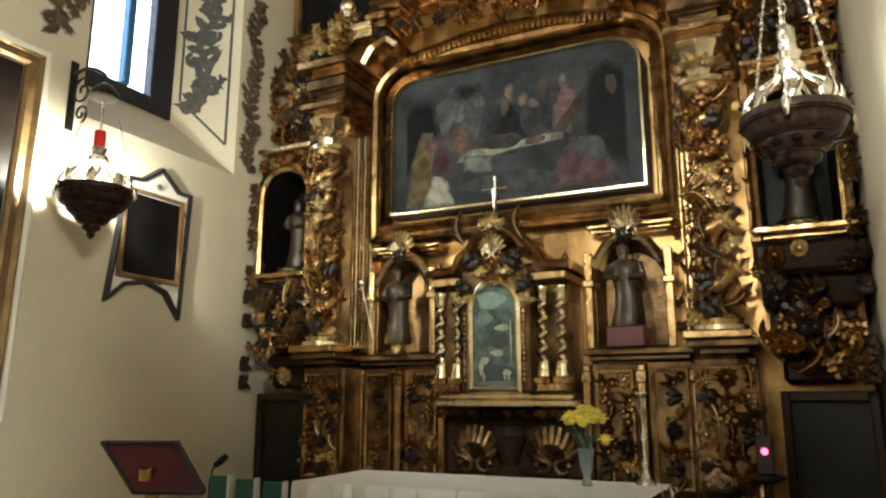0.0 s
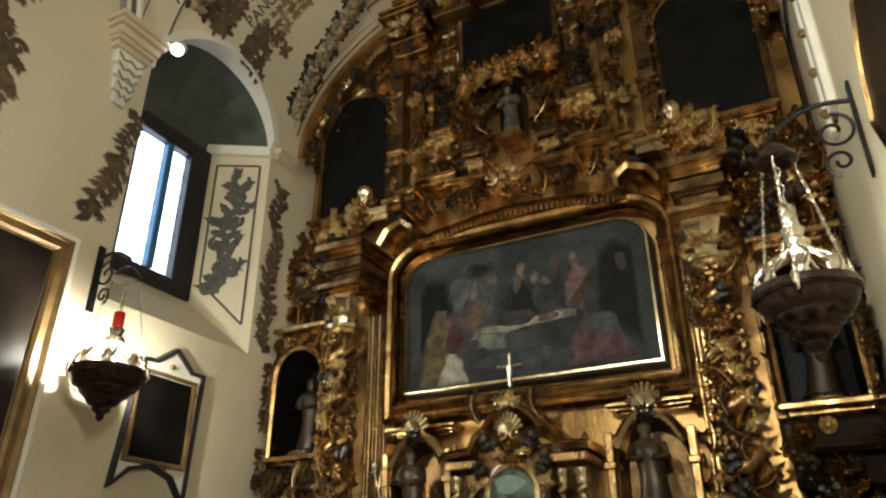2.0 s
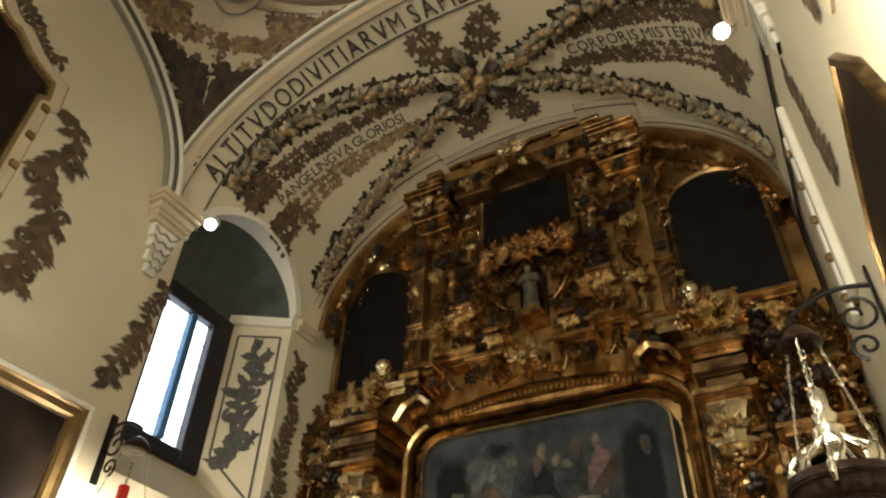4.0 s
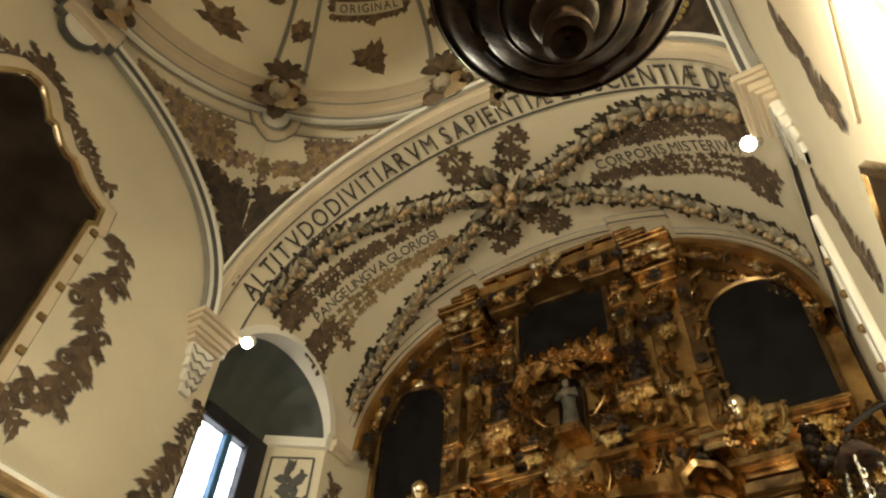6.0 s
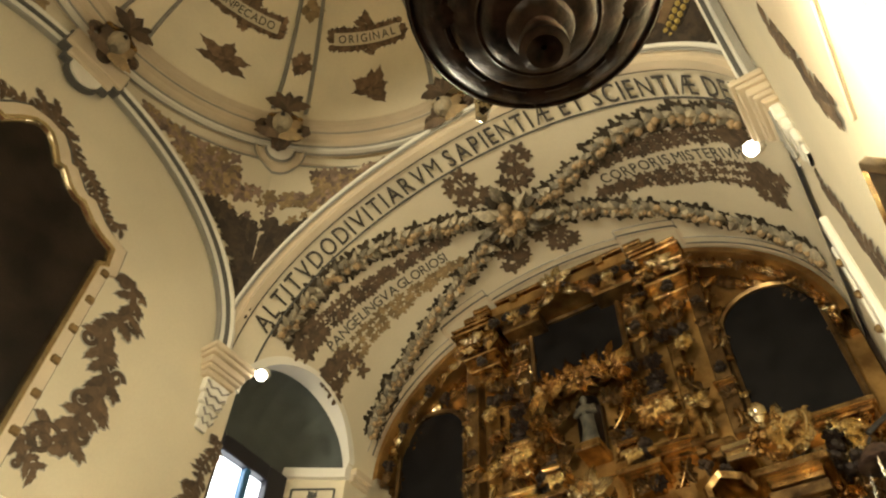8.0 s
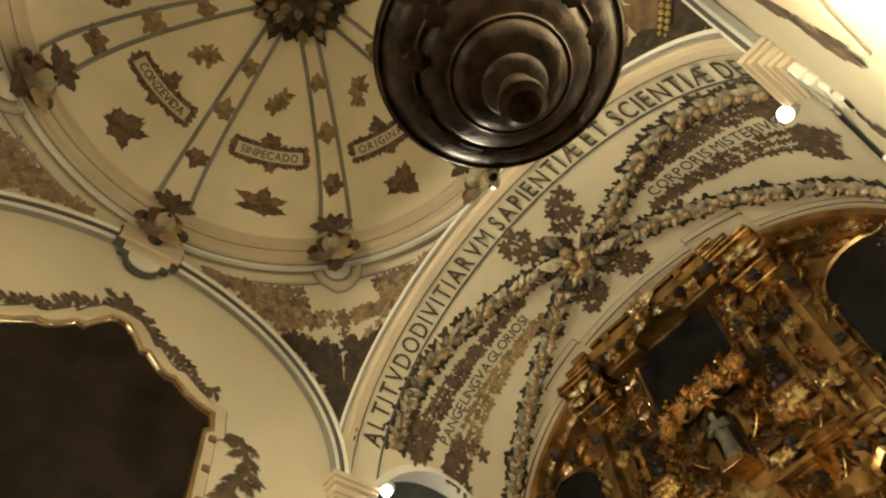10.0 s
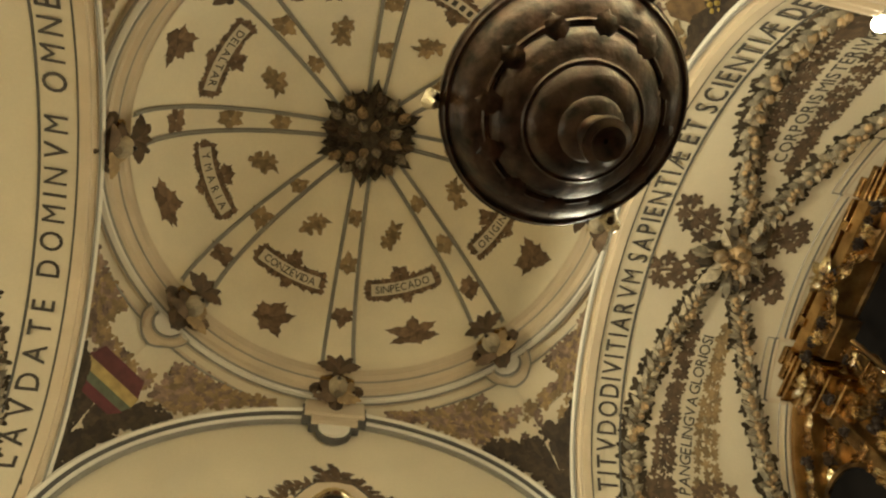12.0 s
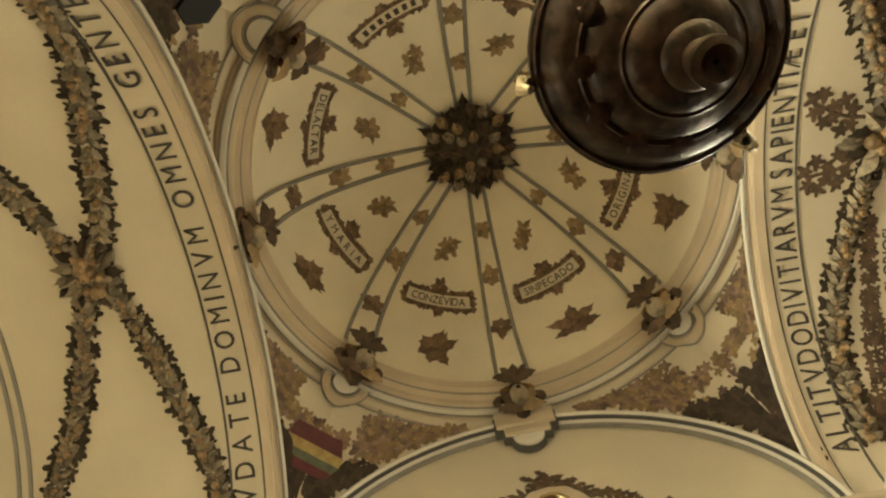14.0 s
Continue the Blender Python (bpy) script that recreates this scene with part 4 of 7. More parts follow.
# carved pieces, built once and shared
def carved(kind, seed):
    rr = random.Random(seed)
    m2, out = Mesh(), Mesh()
    if kind == "acanthus":
        for k in range(7):
            a = (k - 3) * .42 + rr.uniform(-.1, .1)
            leaf(m2, .12 * math.sin(-a) * .5, -.25, .75 * rr.uniform(.8, 1.1), .30, a, .22, 3, rr.uniform(-.5, .5))
        for side in (-1, 1):
            pth = [(side * (.32 + .16 * math.cos(t)), -.18 + .16 * math.sin(t), .12) for t in [j * .7 for j in range(9)]]
            m2.tube(pth, [.055 - .004 * j for j in range(9)], 6)
        m2.ball((0, -.22, .16), .12, 8, 6)
    elif kind == "rosette":
        for r, n, s in ((.28, 9, .26), (.14, 6, .22)):
            for k in range(n):
                a = 2 * math.pi * k / n
                leaf(m2, r * .6 * math.cos(a), r * .6 * math.sin(a), s * 1.1, s, a - math.pi / 2, .18, 2)
        m2.ball((0, 0, .14), .12, 8, 6)
    elif kind == "spray":
        side = rr.choice((-1, 1))
        pth = [(side * .3 * math.sin(t * 2.2), -.5 + t, .10 + .06 * math.sin(t * 3)) for t in [j / 10 for j in range(11)]]
        m2.tube(pth, .045, 6)
        for i, q in enumerate(pth[1:]):
            for s2 in (-1, 1):
                leaf(m2, q[0], q[1], .30 * rr.uniform(.7, 1.2), .18, s2 * rr.uniform(.5, 1.5), .16, 3, rr.uniform(-.5, .5))
    elif kind == "shell":
        for k in range(9):
            a = (k - 4) * .30
            m2.tube([(0, -.3, .05), (.35 * math.sin(a), -.3 + .4 * math.cos(a), .18), (.55 * math.sin(a), -.3 + .72 * math.cos(a), .06)], [.04, .09, .07], 6)
        for side in (-1, 1):
            m2.tube([(side * (.2 + .14 * math.cos(t)), -.32 + .14 * math.sin(t), .12) for t in [j * .7 for j in range(9)]], [.07 - .005 * j for j in range(9)], 6)
    elif kind == "fruit":
        for k in range(6):
            m2.ball((rr.uniform(-.25, .25), rr.uniform(-.3, .3), rr.uniform(.08, .2)), rr.uniform(.13, .22), 8, 6)
        for k in range(5):
            leaf(m2, 0, 0, .5, .26, rr.uniform(-3, 3), .10, 3)
    out.join(m2, None, lambda u, v, h: (u, -h, v))
    return out


CARVED = {}
for kind, mats in (("acanthus", (GOLD, GOLD_BRIGHT, GOLD_DIM)), ("rosette", (GOLD, DARKFRUIT, GOLD_BRIGHT)), ("spray", (GOLD, GOLD_DIM, GOLD_BRIGHT)), ("shell", (GOLD, GOLD_BRIGHT, GOLD_DIM)), ("fruit", (DARKFRUIT, BROWNWOOD, GOLD))):
    for i, m in enumerate(mats):
        me = carved(kind, 5 + i).data(kind)
        me.materials.append(m)
        CARVED[kind, i] = me
NAMES = {"acanthus": "carved_acanthus", "rosette": "carved_rosette", "spray": "carved_spray", "shell": "carved_shell", "fruit": "carved_fruit"}
COUNT = {}


def carve(kind, i, x, z, size, y=RY, turn=0.0, parent=None, flip=1, deep=1.0):
    COUNT[kind] = COUNT.get(kind, 0) + 1
    ob = new(NAMES[kind], CARVED[kind, i])
    ob.parent = parent or retable
    ob.matrix_world = pose(x, y, z, 0, turn, 0) @ Matrix.Diagonal((flip * size, size * deep, size, 1))
    return ob


rng = random.Random(21)


def field(x0, x1, z0, z1, n, s0, s1, y=RY, kinds=("acanthus", "spray", "rosette", "fruit", "acanthus", "fruit", "spray"), bright=.35, mirror=True):
    cols = max(1, round(math.sqrt(n * (x1 - x0) / (z1 - z0))))
    rows_ = max(1, round(n / cols))
    for i in range(cols):
        for j in range(rows_):
            x = x0 + (i + .5 + rng.uniform(-.3, .3)) * (x1 - x0) / cols
            z = z0 + (j + .5 + rng.uniform(-.3, .3)) * (z1 - z0) / rows_
            k = rng.choice(kinds)
            q = 1 if rng.random() < bright else (0 if rng.random() < .6 else 2)
            if k in ("rosette", "fruit"):
                q = rng.choice((0, 1, 1, 2)) if k == "rosette" else rng.choice((0, 0, 1, 2))
            s, t = rng.uniform(s0, s1), rng.uniform(-50, 50)
            carve(k, q, x, z, s, y, t, None, 1, 1.3)
            if mirror:
                carve(k, q, -x, z, s, y, -t, None, -1, 1.3)


# predella
for sgn in (-1, 1):
    for x0, x1, y in ((.60, .93, 4.32), (.99, 1.30, 4.30), (1.33, 1.72, 4.05)):
        a, b = sorted((sgn * x0, sgn * x1))
        ms = Mesh()
        ms.box((a, y, .15), (b, RY, 1.92), .012)
        rpart("predella_block", ms, GOLD_DIM, "dull gilded predella block", False)
        rpart("panel_moulding", moulding([(a + .04, 1.12), (b - .04, 1.12), (b - .04, 1.86), (a + .04, 1.86)], [(-.015, 0), (-.012, .022), (.008, .028), (.015, 0)], True, y), GOLD, "gilded panel moulding")
        for j in range(7):
            for q in range(3 if x1 - x0 > .35 else 2 if x1 - x0 > .32 else 1):
                xx = (a + b) / 2 + ((q - 1) * .12 if x1 - x0 > .35 else (q - .5) * .15 if x1 - x0 > .32 else 0) + rng.uniform(-.02, .02)
                carve(("spray", "fruit", "acanthus", "rosette")[(j + q) % 4], rng.choice((0, 0, 1, 2)), xx, 1.14 + j * .11, rng.uniform(.13, .17), y - .005, rng.uniform(-40, 40), None, sgn, 1.2)
    for x in (.575, .96, 1.315):
        ms = Mesh()
        ms.box((sgn * x - .028, 4.26, .15), (sgn * x + .028, RY, 1.90), .008)
        ms.box((sgn * x - .04, 4.25, 1.78), (sgn * x + .04, RY, 1.86), .008)
        rpart("pilaster_strip", ms, GOLD, "narrow gilded pilaster strip", False)
    a, b = sorted((sgn * .56, sgn * 1.34))
    cornice(a, b, 1.90, .10, 4.16, RY, "cornice", GOLD_DIM)
    a, b = sorted((sgn * 1.30, sgn * 1.76))
    cornice(a, b, 1.91, .11, 3.86, RY, "cornice", GOLD_DIM)
    # side door with dark panel
    a, b = sorted((sgn * 1.82, sgn * 2.36))
    ms = Mesh()
    ms.box((a, 4.30, .15), (b, RY, 1.72), .01)
    rpart("side_door", ms, mat("dark_marbled_door", (.022, .020, .015), .45, 0, spec=.2, var=.5, scale=5), "dark marbled side door", False)
    ms = Mesh()
    for c in (a, b - .05):
        ms.box((c, 4.24, .15), (c + .05, 4.30, 1.72), .008)
    ms.box((a + .05, 4.24, 1.66), (b - .05, 4.30, 1.72), .008)
    rpart("door_surround", ms, BROWNWOOD, "dark wooden door surround", False)

# columns with twisting vines
def column(x, y, z0, z1, r, n=26, turns=4.5, leaves=True, name="twisted_column", m=GOLD):
    ms = Mesh()
    loops = []
    k = 64
    for i in range(k + 1):
        t = i / k
        loop = []
        ph = 2 * math.pi * turns * t
        for j in range(n):
            a = 2 * math.pi * j / n
            rr = r * (.78 + .26 * math.cos(a - ph))
            loop.append((x + rr * math.cos(a) + .12 * r * math.cos(ph), y + rr * math.sin(a) + .12 * r * math.sin(ph), z0 + (z1 - z0) * t))
        loops.append(loop)
    ms.loft(loops, True, True)
    col = rpart(name, ms, m, "gilded twisted column")
    ms = Mesh()
    for q, zz in ((1, z0), (-1, z1)):
        ms.lathe([(r * 1.35, 0), (r * 1.35, q * .03), (r * 1.1, q * .05), (r * 1.2, q * .07), (r * .95, q * .10)], (x, y, zz), 20)
    part("column_rings", ms, GOLD_BRIGHT, col, "bright gilded base and neck rings")
    ms = Mesh()
    ms.box((x - r * 1.5, y - r * 1.5, z0 - .05), (x + r * 1.5, y + r * 1.5, z0 - .0), .008)
    part("plinth", ms, GOLD, col, "", False)
    return col


for sgn in (-1, 1):
    col = column(sgn * 1.51, 4.02, 2.07, 3.66, .135)
    for j in range(30):
        t = (j + .5) / 30
        ph = 2 * math.pi * 4.5 * t * sgn
        for off in (0, math.pi):
            x, y = sgn * 1.51 + .12 * math.cos(ph + off), 4.02 + .12 * math.sin(ph + off)
            if y < 4.06:
                carve(("acanthus", "fruit", "spray")[j % 3], rng.choice((0, 1, 1)) if j % 3 != 1 else rng.choice((0, 2)), x, 2.14 + 1.46 * t, .16, y - .02, rng.uniform(-60, 60), None, sgn, 1.0)
    # capital
    ms = Mesh()
    ms.lathe([(.085, 0), (.09, .05), (.12, .12), (.15, .20), (.17, .22), (.17, .25)], (sgn * 1.51, 4.02, 3.66), 16, True, 8, .06)
    rpart("capital", ms, GOLD_BRIGHT, "bright leafy gilded capital")
    for k in range(6):
        a = math.pi + math.pi * k / 5
        carve("acanthus", k % 2, sgn * 1.51 + .12 * math.cos(a), 3.78, .13, 4.02 + .12 * math.sin(a), 0, None, 1, 1)
    a, b = sorted((sgn * 1.28, sgn * 1.76))
    cornice(a, b, 3.92, .12, 3.84, RY)
    cornice(a + .03, b - .03, 4.06, .20, 3.90, RY, "entablature_block", GOLD_DIM, "dull gilded entablature block")
    cornice(a - .03, b + .03, 4.26, .14, 3.82, RY)
    # fluted pilaster
    ms = Mesh()
    a, b = sorted((sgn * 1.27, sgn * 1.50))
    ms.box((a, 4.36, 2.02), (b, RY, 3.92), .006)
    pil = rpart("fluted_pilaster", ms, GOLD, "gilded fluted pilaster", False)
    for k in range(6):
        ms = Mesh()
        xx = a + .025 + k * .036
        ms.tube([(xx, 4.358, 2.08), (xx, 4.358, 3.86)], .011, 6)
        part("flute_bead", ms, GOLD_BRIGHT if k % 2 else GOLD, pil)

# the main painting
PW, PZ0, PZ1 = 1.16, 3.03, 4.36


def eared(w, z0, z1, c):
    top = []
    for k in range(9):
        a = math.pi / 2 * k / 8
        top.append((w - c * math.sin(a) * 1.0, z1 - c * .75 + c * .75 * (1 - math.cos(a))))
    right = [(w, z0), (w, z1 - c * .75)] + [(w - c * (1 - math.cos(a)), z1 - c * .75 + c * .75 * math.sin(a)) for a in [math.pi / 2 * k / 8 for k in range(1, 9)]]
    return right + [(-x, z) for x, z in reversed(right)]


painting = thing("altar_painting", "large dark oil painting with a pale table in a gilt frame", "painting", (0, 0, 0))
out = eared(PW, PZ0, PZ1, .30)
prof = [(-.115, .0), (-.115, .035), (-.09, .05), (-.06, .035), (-.03, .07), (.0, .085), (.015, .05), (.015, .0)]
part("frame", moulding(list(reversed(out)), prof, True, 4.34), GOLD, painting, "gilded carved frame")
part("frame_bead", moulding(list(reversed(eared(PW - .10, PZ0 + .10, PZ1 - .10, .26))), [(-.012, 0), (-.012, .045), (.006, .05), (.012, 0)], True, 4.34), GOLD_BRIGHT, painting, "bright inner gilt bead")
ins = eared(PW - .08, PZ0 + .08, PZ1 - .08, .28)
ms = Mesh()
n = len(ins)
ms.add([(x, y, z) for y in (4.345, 4.47) for x, z in ins], [tuple(range(n)), tuple(range(n, 2 * n))] + [(i, (i + 1) % n, (i + 1) % n + n, i + n) for i in range(n)])
OILS = mat("dark_oil_paint", (.046, .049, .053), .5, 0, spec=.10, var=.5, scale=2.6, bump=.12, fine=70, second=(.014, .014, .016))
part("canvas", ms, OILS, painting, "dark blue-grey oil canvas", False)


GROUND = (.046, .049, .053)


def blob(x, z, w, h, col, y, lab="", seed=1):
    """A soft patch of paint in three layers that fade into the dark ground."""
    for step, (grow, mix) in enumerate(((1.30, .16), (1.12, .34), (.92, .55), (.66, .78))):
        rr = random.Random(seed * 7 + step)
        ph = [rr.uniform(0, 6.3) for _ in range(3)]
        pts = []
        for k in range(36):
            a = 2 * math.pi * k / 36
            r = grow * (1 + .13 * math.sin(2 * a + ph[0]) + .09 * math.sin(3 * a + ph[1]) + .05 * math.sin(7 * a + ph[2]))
            pts.append((max(-.90, min(.90, x + w * r * math.cos(a))), y - .0001 * step, max(3.19, min(4.16, z + h * r * math.sin(a)))))
        ms = Mesh()
        ms.add(pts, [tuple(reversed(range(36)))])
        tone = tuple(g + (c * .80 - g) * mix for g, c in zip(GROUND, col))
        part("painted_shape", ms, mat("oil_colour", tone, .5, 0, spec=.10, var=.55, scale=9, bump=.12, fine=70), painting, lab, False)


def mass(corners, col, y, seed):
    """A patch of paint with straight folds and a slightly uneven edge, feathered into the ground."""
    cx, cz = sum(p[0] for p in corners) / len(corners), sum(p[1] for p in corners) / len(corners)
    for step, (grow, mix) in enumerate(((1.12, .30), (1.0, .60), (.86, .88))):
        rr = random.Random(seed)
        pts = []
        for (xa, za), (xb, zb) in zip(corners, corners[1:] + corners[:1]):
            for q in range(5):
                t = q / 5
                x, z = xa + (xb - xa) * t + rr.uniform(-.012, .012), za + (zb - za) * t + rr.uniform(-.012, .012)
                pts.append((max(-.94, min(.94, cx + (x - cx) * grow)), y - .0001 * step, max(3.16, min(4.17, cz + (z - cz) * grow))))
        ms = Mesh()
        ms.add(pts, [tuple(range(len(pts)))])
        tone = tuple(g + (c * .8 - g) * mix for g, c in zip(GROUND, col))
        part("painted_shape", ms, mat("oil_colour", tone, .5, 0, spec=.10, var=.55, scale=11, bump=.12, fine=70), painting, "plain painted patch", False)


SHADOW, FLESH = (.004, .0035, .0035), (.27, .20, .14)
PAINT = [
    ((-.45, 3.85, .20, .24), (.11, .115, .12)), ((.02, 3.74, .17, .20), SHADOW), ((.30, 3.80, .13, .20), (.030, .028, .032)),
    ([(-.96, 3.45), (-.70, 3.55), (-.64, 3.80), (-.70, 4.02), (-.86, 4.06), (-.96, 3.95)], SHADOW), ((-.37, 4.08, .10, .06), SHADOW),
    ([(-.94, 3.18), (-.56, 3.18), (-.62, 3.52), (-.70, 3.74), (-.80, 3.76), (-.88, 3.48)], (.15, .11, .05)),
    ([(-.78, 3.17), (-.50, 3.17), (-.56, 3.34), (-.66, 3.46), (-.72, 3.30)], (.46, .43, .35)),
    ((-.60, 3.52, .07, .09), (.09, .018, .022)), ((-.66, 3.68, .07, .045), (.20, .11, .11)),
    ((-.43, 3.68, .08, .13), (.17, .10, .06)), ((-.42, 3.90, .035, .08), (.20, .19, .17)), ((-.26, 3.97, .04, .06), (.17, .14, .11)),
    ([(-.42, 3.50), (.40, 3.56), (.44, 3.63), (.10, 3.60), (-.36, 3.58)], (.34, .31, .24)),
    ([(-.40, 3.42), (-.16, 3.40), (-.14, 3.50), (-.38, 3.53)], (.18, .19, .17)),
    ((-.10, 3.62, .16, .05), (.05, .035, .03)), ((.22, 3.59, .07, .025), (.26, .14, .10)),
    ((.01, 4.00, .032, .06), FLESH), ((-.03, 3.90, .03, .06), (.16, .10, .08)), ((.13, 3.92, .035, .045), FLESH), ((.20, 3.88, .045, .03), (.20, .16, .12)),
    ((.30, 4.00, .03, .07), (.13, .075, .06)), ((.46, 4.02, .03, .05), (.20, .15, .12)), ([(.36, 3.66), (.50, 3.62), (.56, 3.92), (.46, 3.98), (.40, 3.84)], (.17, .10, .10)),
    ([(.44, 3.62), (.66, 3.80), (.72, 3.92), (.62, 3.92), (.42, 3.70)], (.06, .035, .022)),
    ([(.62, 3.55), (.94, 3.25), (.94, 4.05), (.80, 4.12), (.66, 4.02)], SHADOW), ((.84, 3.92, .03, .06), (.10, .06, .04)),
    ([(.36, 3.20), (.86, 3.20), (.74, 3.44), (.56, 3.56), (.44, 3.46)], (.12, .062, .068)), ((.66, 3.46, .09, .07), (.10, .10, .13)), ((.0, 3.28, .34, .06), (.065, .07, .075)),
]
for i, (shape, col) in enumerate(PAINT):
    if isinstance(shape, list):
        mass(shape, col, 4.3435 - .0005 * i, i)
    else:
        blob(*shape, col, 4.3435 - .0005 * i, "plain painted patch", i)

# curved cornice and broken pediment over the painting
rpart("dentil_cornice", moulding([(-.95 + 1.9 * k / 24, 4.44 + .10 * math.sin(math.pi * k / 24)) for k in range(25)], [(-.05, 0), (-.05, .20), (-.03, .24), (.0, .25), (.02, .30), (.05, .32), (.05, 0)], False, RY), GOLD, "gilded dentil cornice over the painting")
for k in range(40):
    ms = Mesh()
    t = (k + .5) / 40
    x, z = -.93 + 1.86 * t, 4.40 + .10 * math.sin(math.pi * t)
    ms.box((x - .014, 4.24, z - .03), (x + .014, 4.28, z + .01), .003)
    rpart("dentil", ms, GOLD_BRIGHT, "", False)
for sgn in (-1, 1):
    pth = [(sgn * 1.25, 4.40), (sgn * 1.17, 4.52), (sgn * 1.02, 4.58), (sgn * .92, 4.50), (sgn * .93, 4.41), (sgn * 1.0, 4.40)]
    ms = Mesh()
    fine = []
    for a, b in zip(pth, pth[1:]):
        fine += [(a[0] + (b[0] - a[0]) * j / 4, a[1] + (b[1] - a[1]) * j / 4) for j in range(4)]
    rpart("scroll_pediment", moulding(fine if sgn > 0 else list(reversed(fine)), [(-.045, 0), (-.045, .34), (-.02, .40), (.02, .42), (.045, .37), (.045, 0)], False, RY), GOLD, "gilded scroll of the broken pediment")
    for st in range(3):
        ms = Mesh()
        a, b = sorted((sgn * (1.32 - .11 * st), sgn * (1.10 - .11 * st)))
        ms.box((a, 3.98 + .05 * st, 4.66 + .09 * st), (b, RY, 4.72 + .09 * st), .012)
        ms.box((a + .02, 4.02 + .05 * st, 4.60 + .09 * st), (b - .02, RY, 4.66 + .09 * st), .006)
        rpart("stepped_cornice", ms, GOLD_BRIGHT if st < 1 else GOLD, "stepped gilded cornice", False)
    a, b = sorted((sgn * .62, sgn * .22))
    cornice(a, b, 4.78, .12, 4.14, RY)
    a, b = sorted((sgn * .95, sgn * .50))
    cornice(a, b, 4.93, .10, 4.18, RY)
    ms = Mesh()
    ms.ball((sgn * 1.42, 4.1, 4.96), .075, 14, 10)
    ms.lathe([(.05, -.16), (.03, -.10), (.05, -.06)], (sgn * 1.42, 4.1, 4.96), 12)
    rpart("finial_ball", ms, GOLD_BRIGHT, "gilded ball finial")
    # upper pilasters with capitals
    for x0, z0, z1 in ((1.24, 5.0, 6.75), (.62, 6.0, 7.05)):
        ms = Mesh()
        a, b = sorted((sgn * (x0 - .07), sgn * (x0 + .07)))
        ms.box((a, 4.34, z0), (b, RY, z1), .01)
        rpart("upper_pilaster", ms, GOLD_DIM, "dull gilded upper pilaster", False)
        cornice(a - .04, b + .04, z1 - .02, .10, 4.24, RY)
        cornice(a - .03, b + .03, z0 + .42, .06, 4.28, RY)
        for j in range(7):
            carve(("spray", "acanthus", "fruit")[j % 3], rng.choice((0, 1, 2)), sgn * x0, z0 + .1 + (z1 - z0 - .2) * j / 6, .13, 4.33, rng.uniform(-20, 20), None, sgn)
    # arch border of the altarpiece
    for k in range(16):
        a = math.pi * (.02 + .44 * k / 15)
        carve(("acanthus", "spray", "shell", "fruit")[k % 4], rng.choice((0, 0, 2, 1)), sgn * 2.18 * math.cos(a), low(SPRING + 1.46 * math.sin(a)), rng.uniform(.15, .2), RY - .02, sgn * (90 - math.degrees(a)), None, sgn, 1.3)
rpart("arch_border", moulding([(-2.30 * math.cos(math.pi * k / 60), low(SPRING + (RISE - .08) * math.sin(math.pi * k / 60))) for k in range(61)], [(-.04, 0), (-.04, .05), (0, .09), (.04, .06), (.04, 0)], False, RY), GOLD_DIM, "gilded border of the arch")
# crest: a stepped cornice between two ears that reach up to the vault
for sgn in (-1, 1):
    a, b = sorted((sgn * .78, sgn * 1.30))
    ms = Mesh()
    for z0, z1, y0, d in ((6.62, 6.72, 4.36, .10), (6.72, 6.82, 4.28, .07), (6.82, 6.92, 4.17, .04), (6.92, 7.03, 4.06, .015), (7.03, 7.07, 3.98, 0), (7.07, 7.10, 3.95, .02)):
        ms.box((a + d, y0, low(z0)), (b - d, RY, low(z1)), .012)
    a2, b2 = sorted((sgn * .78, sgn * 1.10))
    ms.box((a2, 3.93, low(7.10)), (b2, RY, low(7.17)), .010)
    a2, b2 = sorted((sgn * .78, sgn * .97))
    ms.box((a2, 3.91, low(7.17)), (b2, RY, low(7.23)), .010)
    rpart("crest_ear", ms, GOLD, "gilded stepped ear of the crest", False)
    for q in range(5):
        carve(("acanthus", "spray", "rosette")[q % 3], q % 2, sgn * (.84 + .1 * q), low(6.88), .16, 4.10, 25 * (q - 2), None, sgn)
    carve("acanthus", 1, sgn * 1.04, low(6.96), .22, 4.04, 0, None, sgn)
    carve("fruit", 0, sgn * 1.04, low(6.76), .15, 4.22, 0, None, sgn)
    a, b = sorted((sgn * .30, sgn * .74))
    cornice(min(sgn * .02, sgn * .76), max(sgn * .02, sgn * .76), low(7.22), .10, 3.97, RY, "crest_cornice", GOLD, "stepped gilded crest cornice")
    cornice(a, b, low(7.07), .08, 4.06, RY, "crest_cornice", GOLD_DIM, "stepped gilded crest cornice")
    ms = Mesh()
    ms.box((a, 4.14, low(6.95)), (b, RY, low(7.07)), .01)
    rpart("crest_block", ms, GOLD_DIM, "dull gilded crest block", False)
    cornice(min(sgn * .44, sgn * .56), max(sgn * .44, sgn * .56), low(7.06), .20, 3.94, RY, "crest_block", GOLD, "gilded crest block")
    carve("acanthus", 0, sgn * .26, low(7.08), .24, 4.08, sgn * 40, None, sgn)
ms = Mesh()
ms.loft([[(x, 4.00, low(7.22)), (x, 4.02, low(7.12)), (x, 4.08, low(7.10)), (x, 4.20, low(7.08)), (x, RY, low(7.09)), (x, RY, low(7.26))] for x in (-.78, -.4, 0, .4, .78)], True, True)
rpart("crest_cove", ms, GOLD_BACK, "worn gilded cove under the crest")
ms = Mesh()
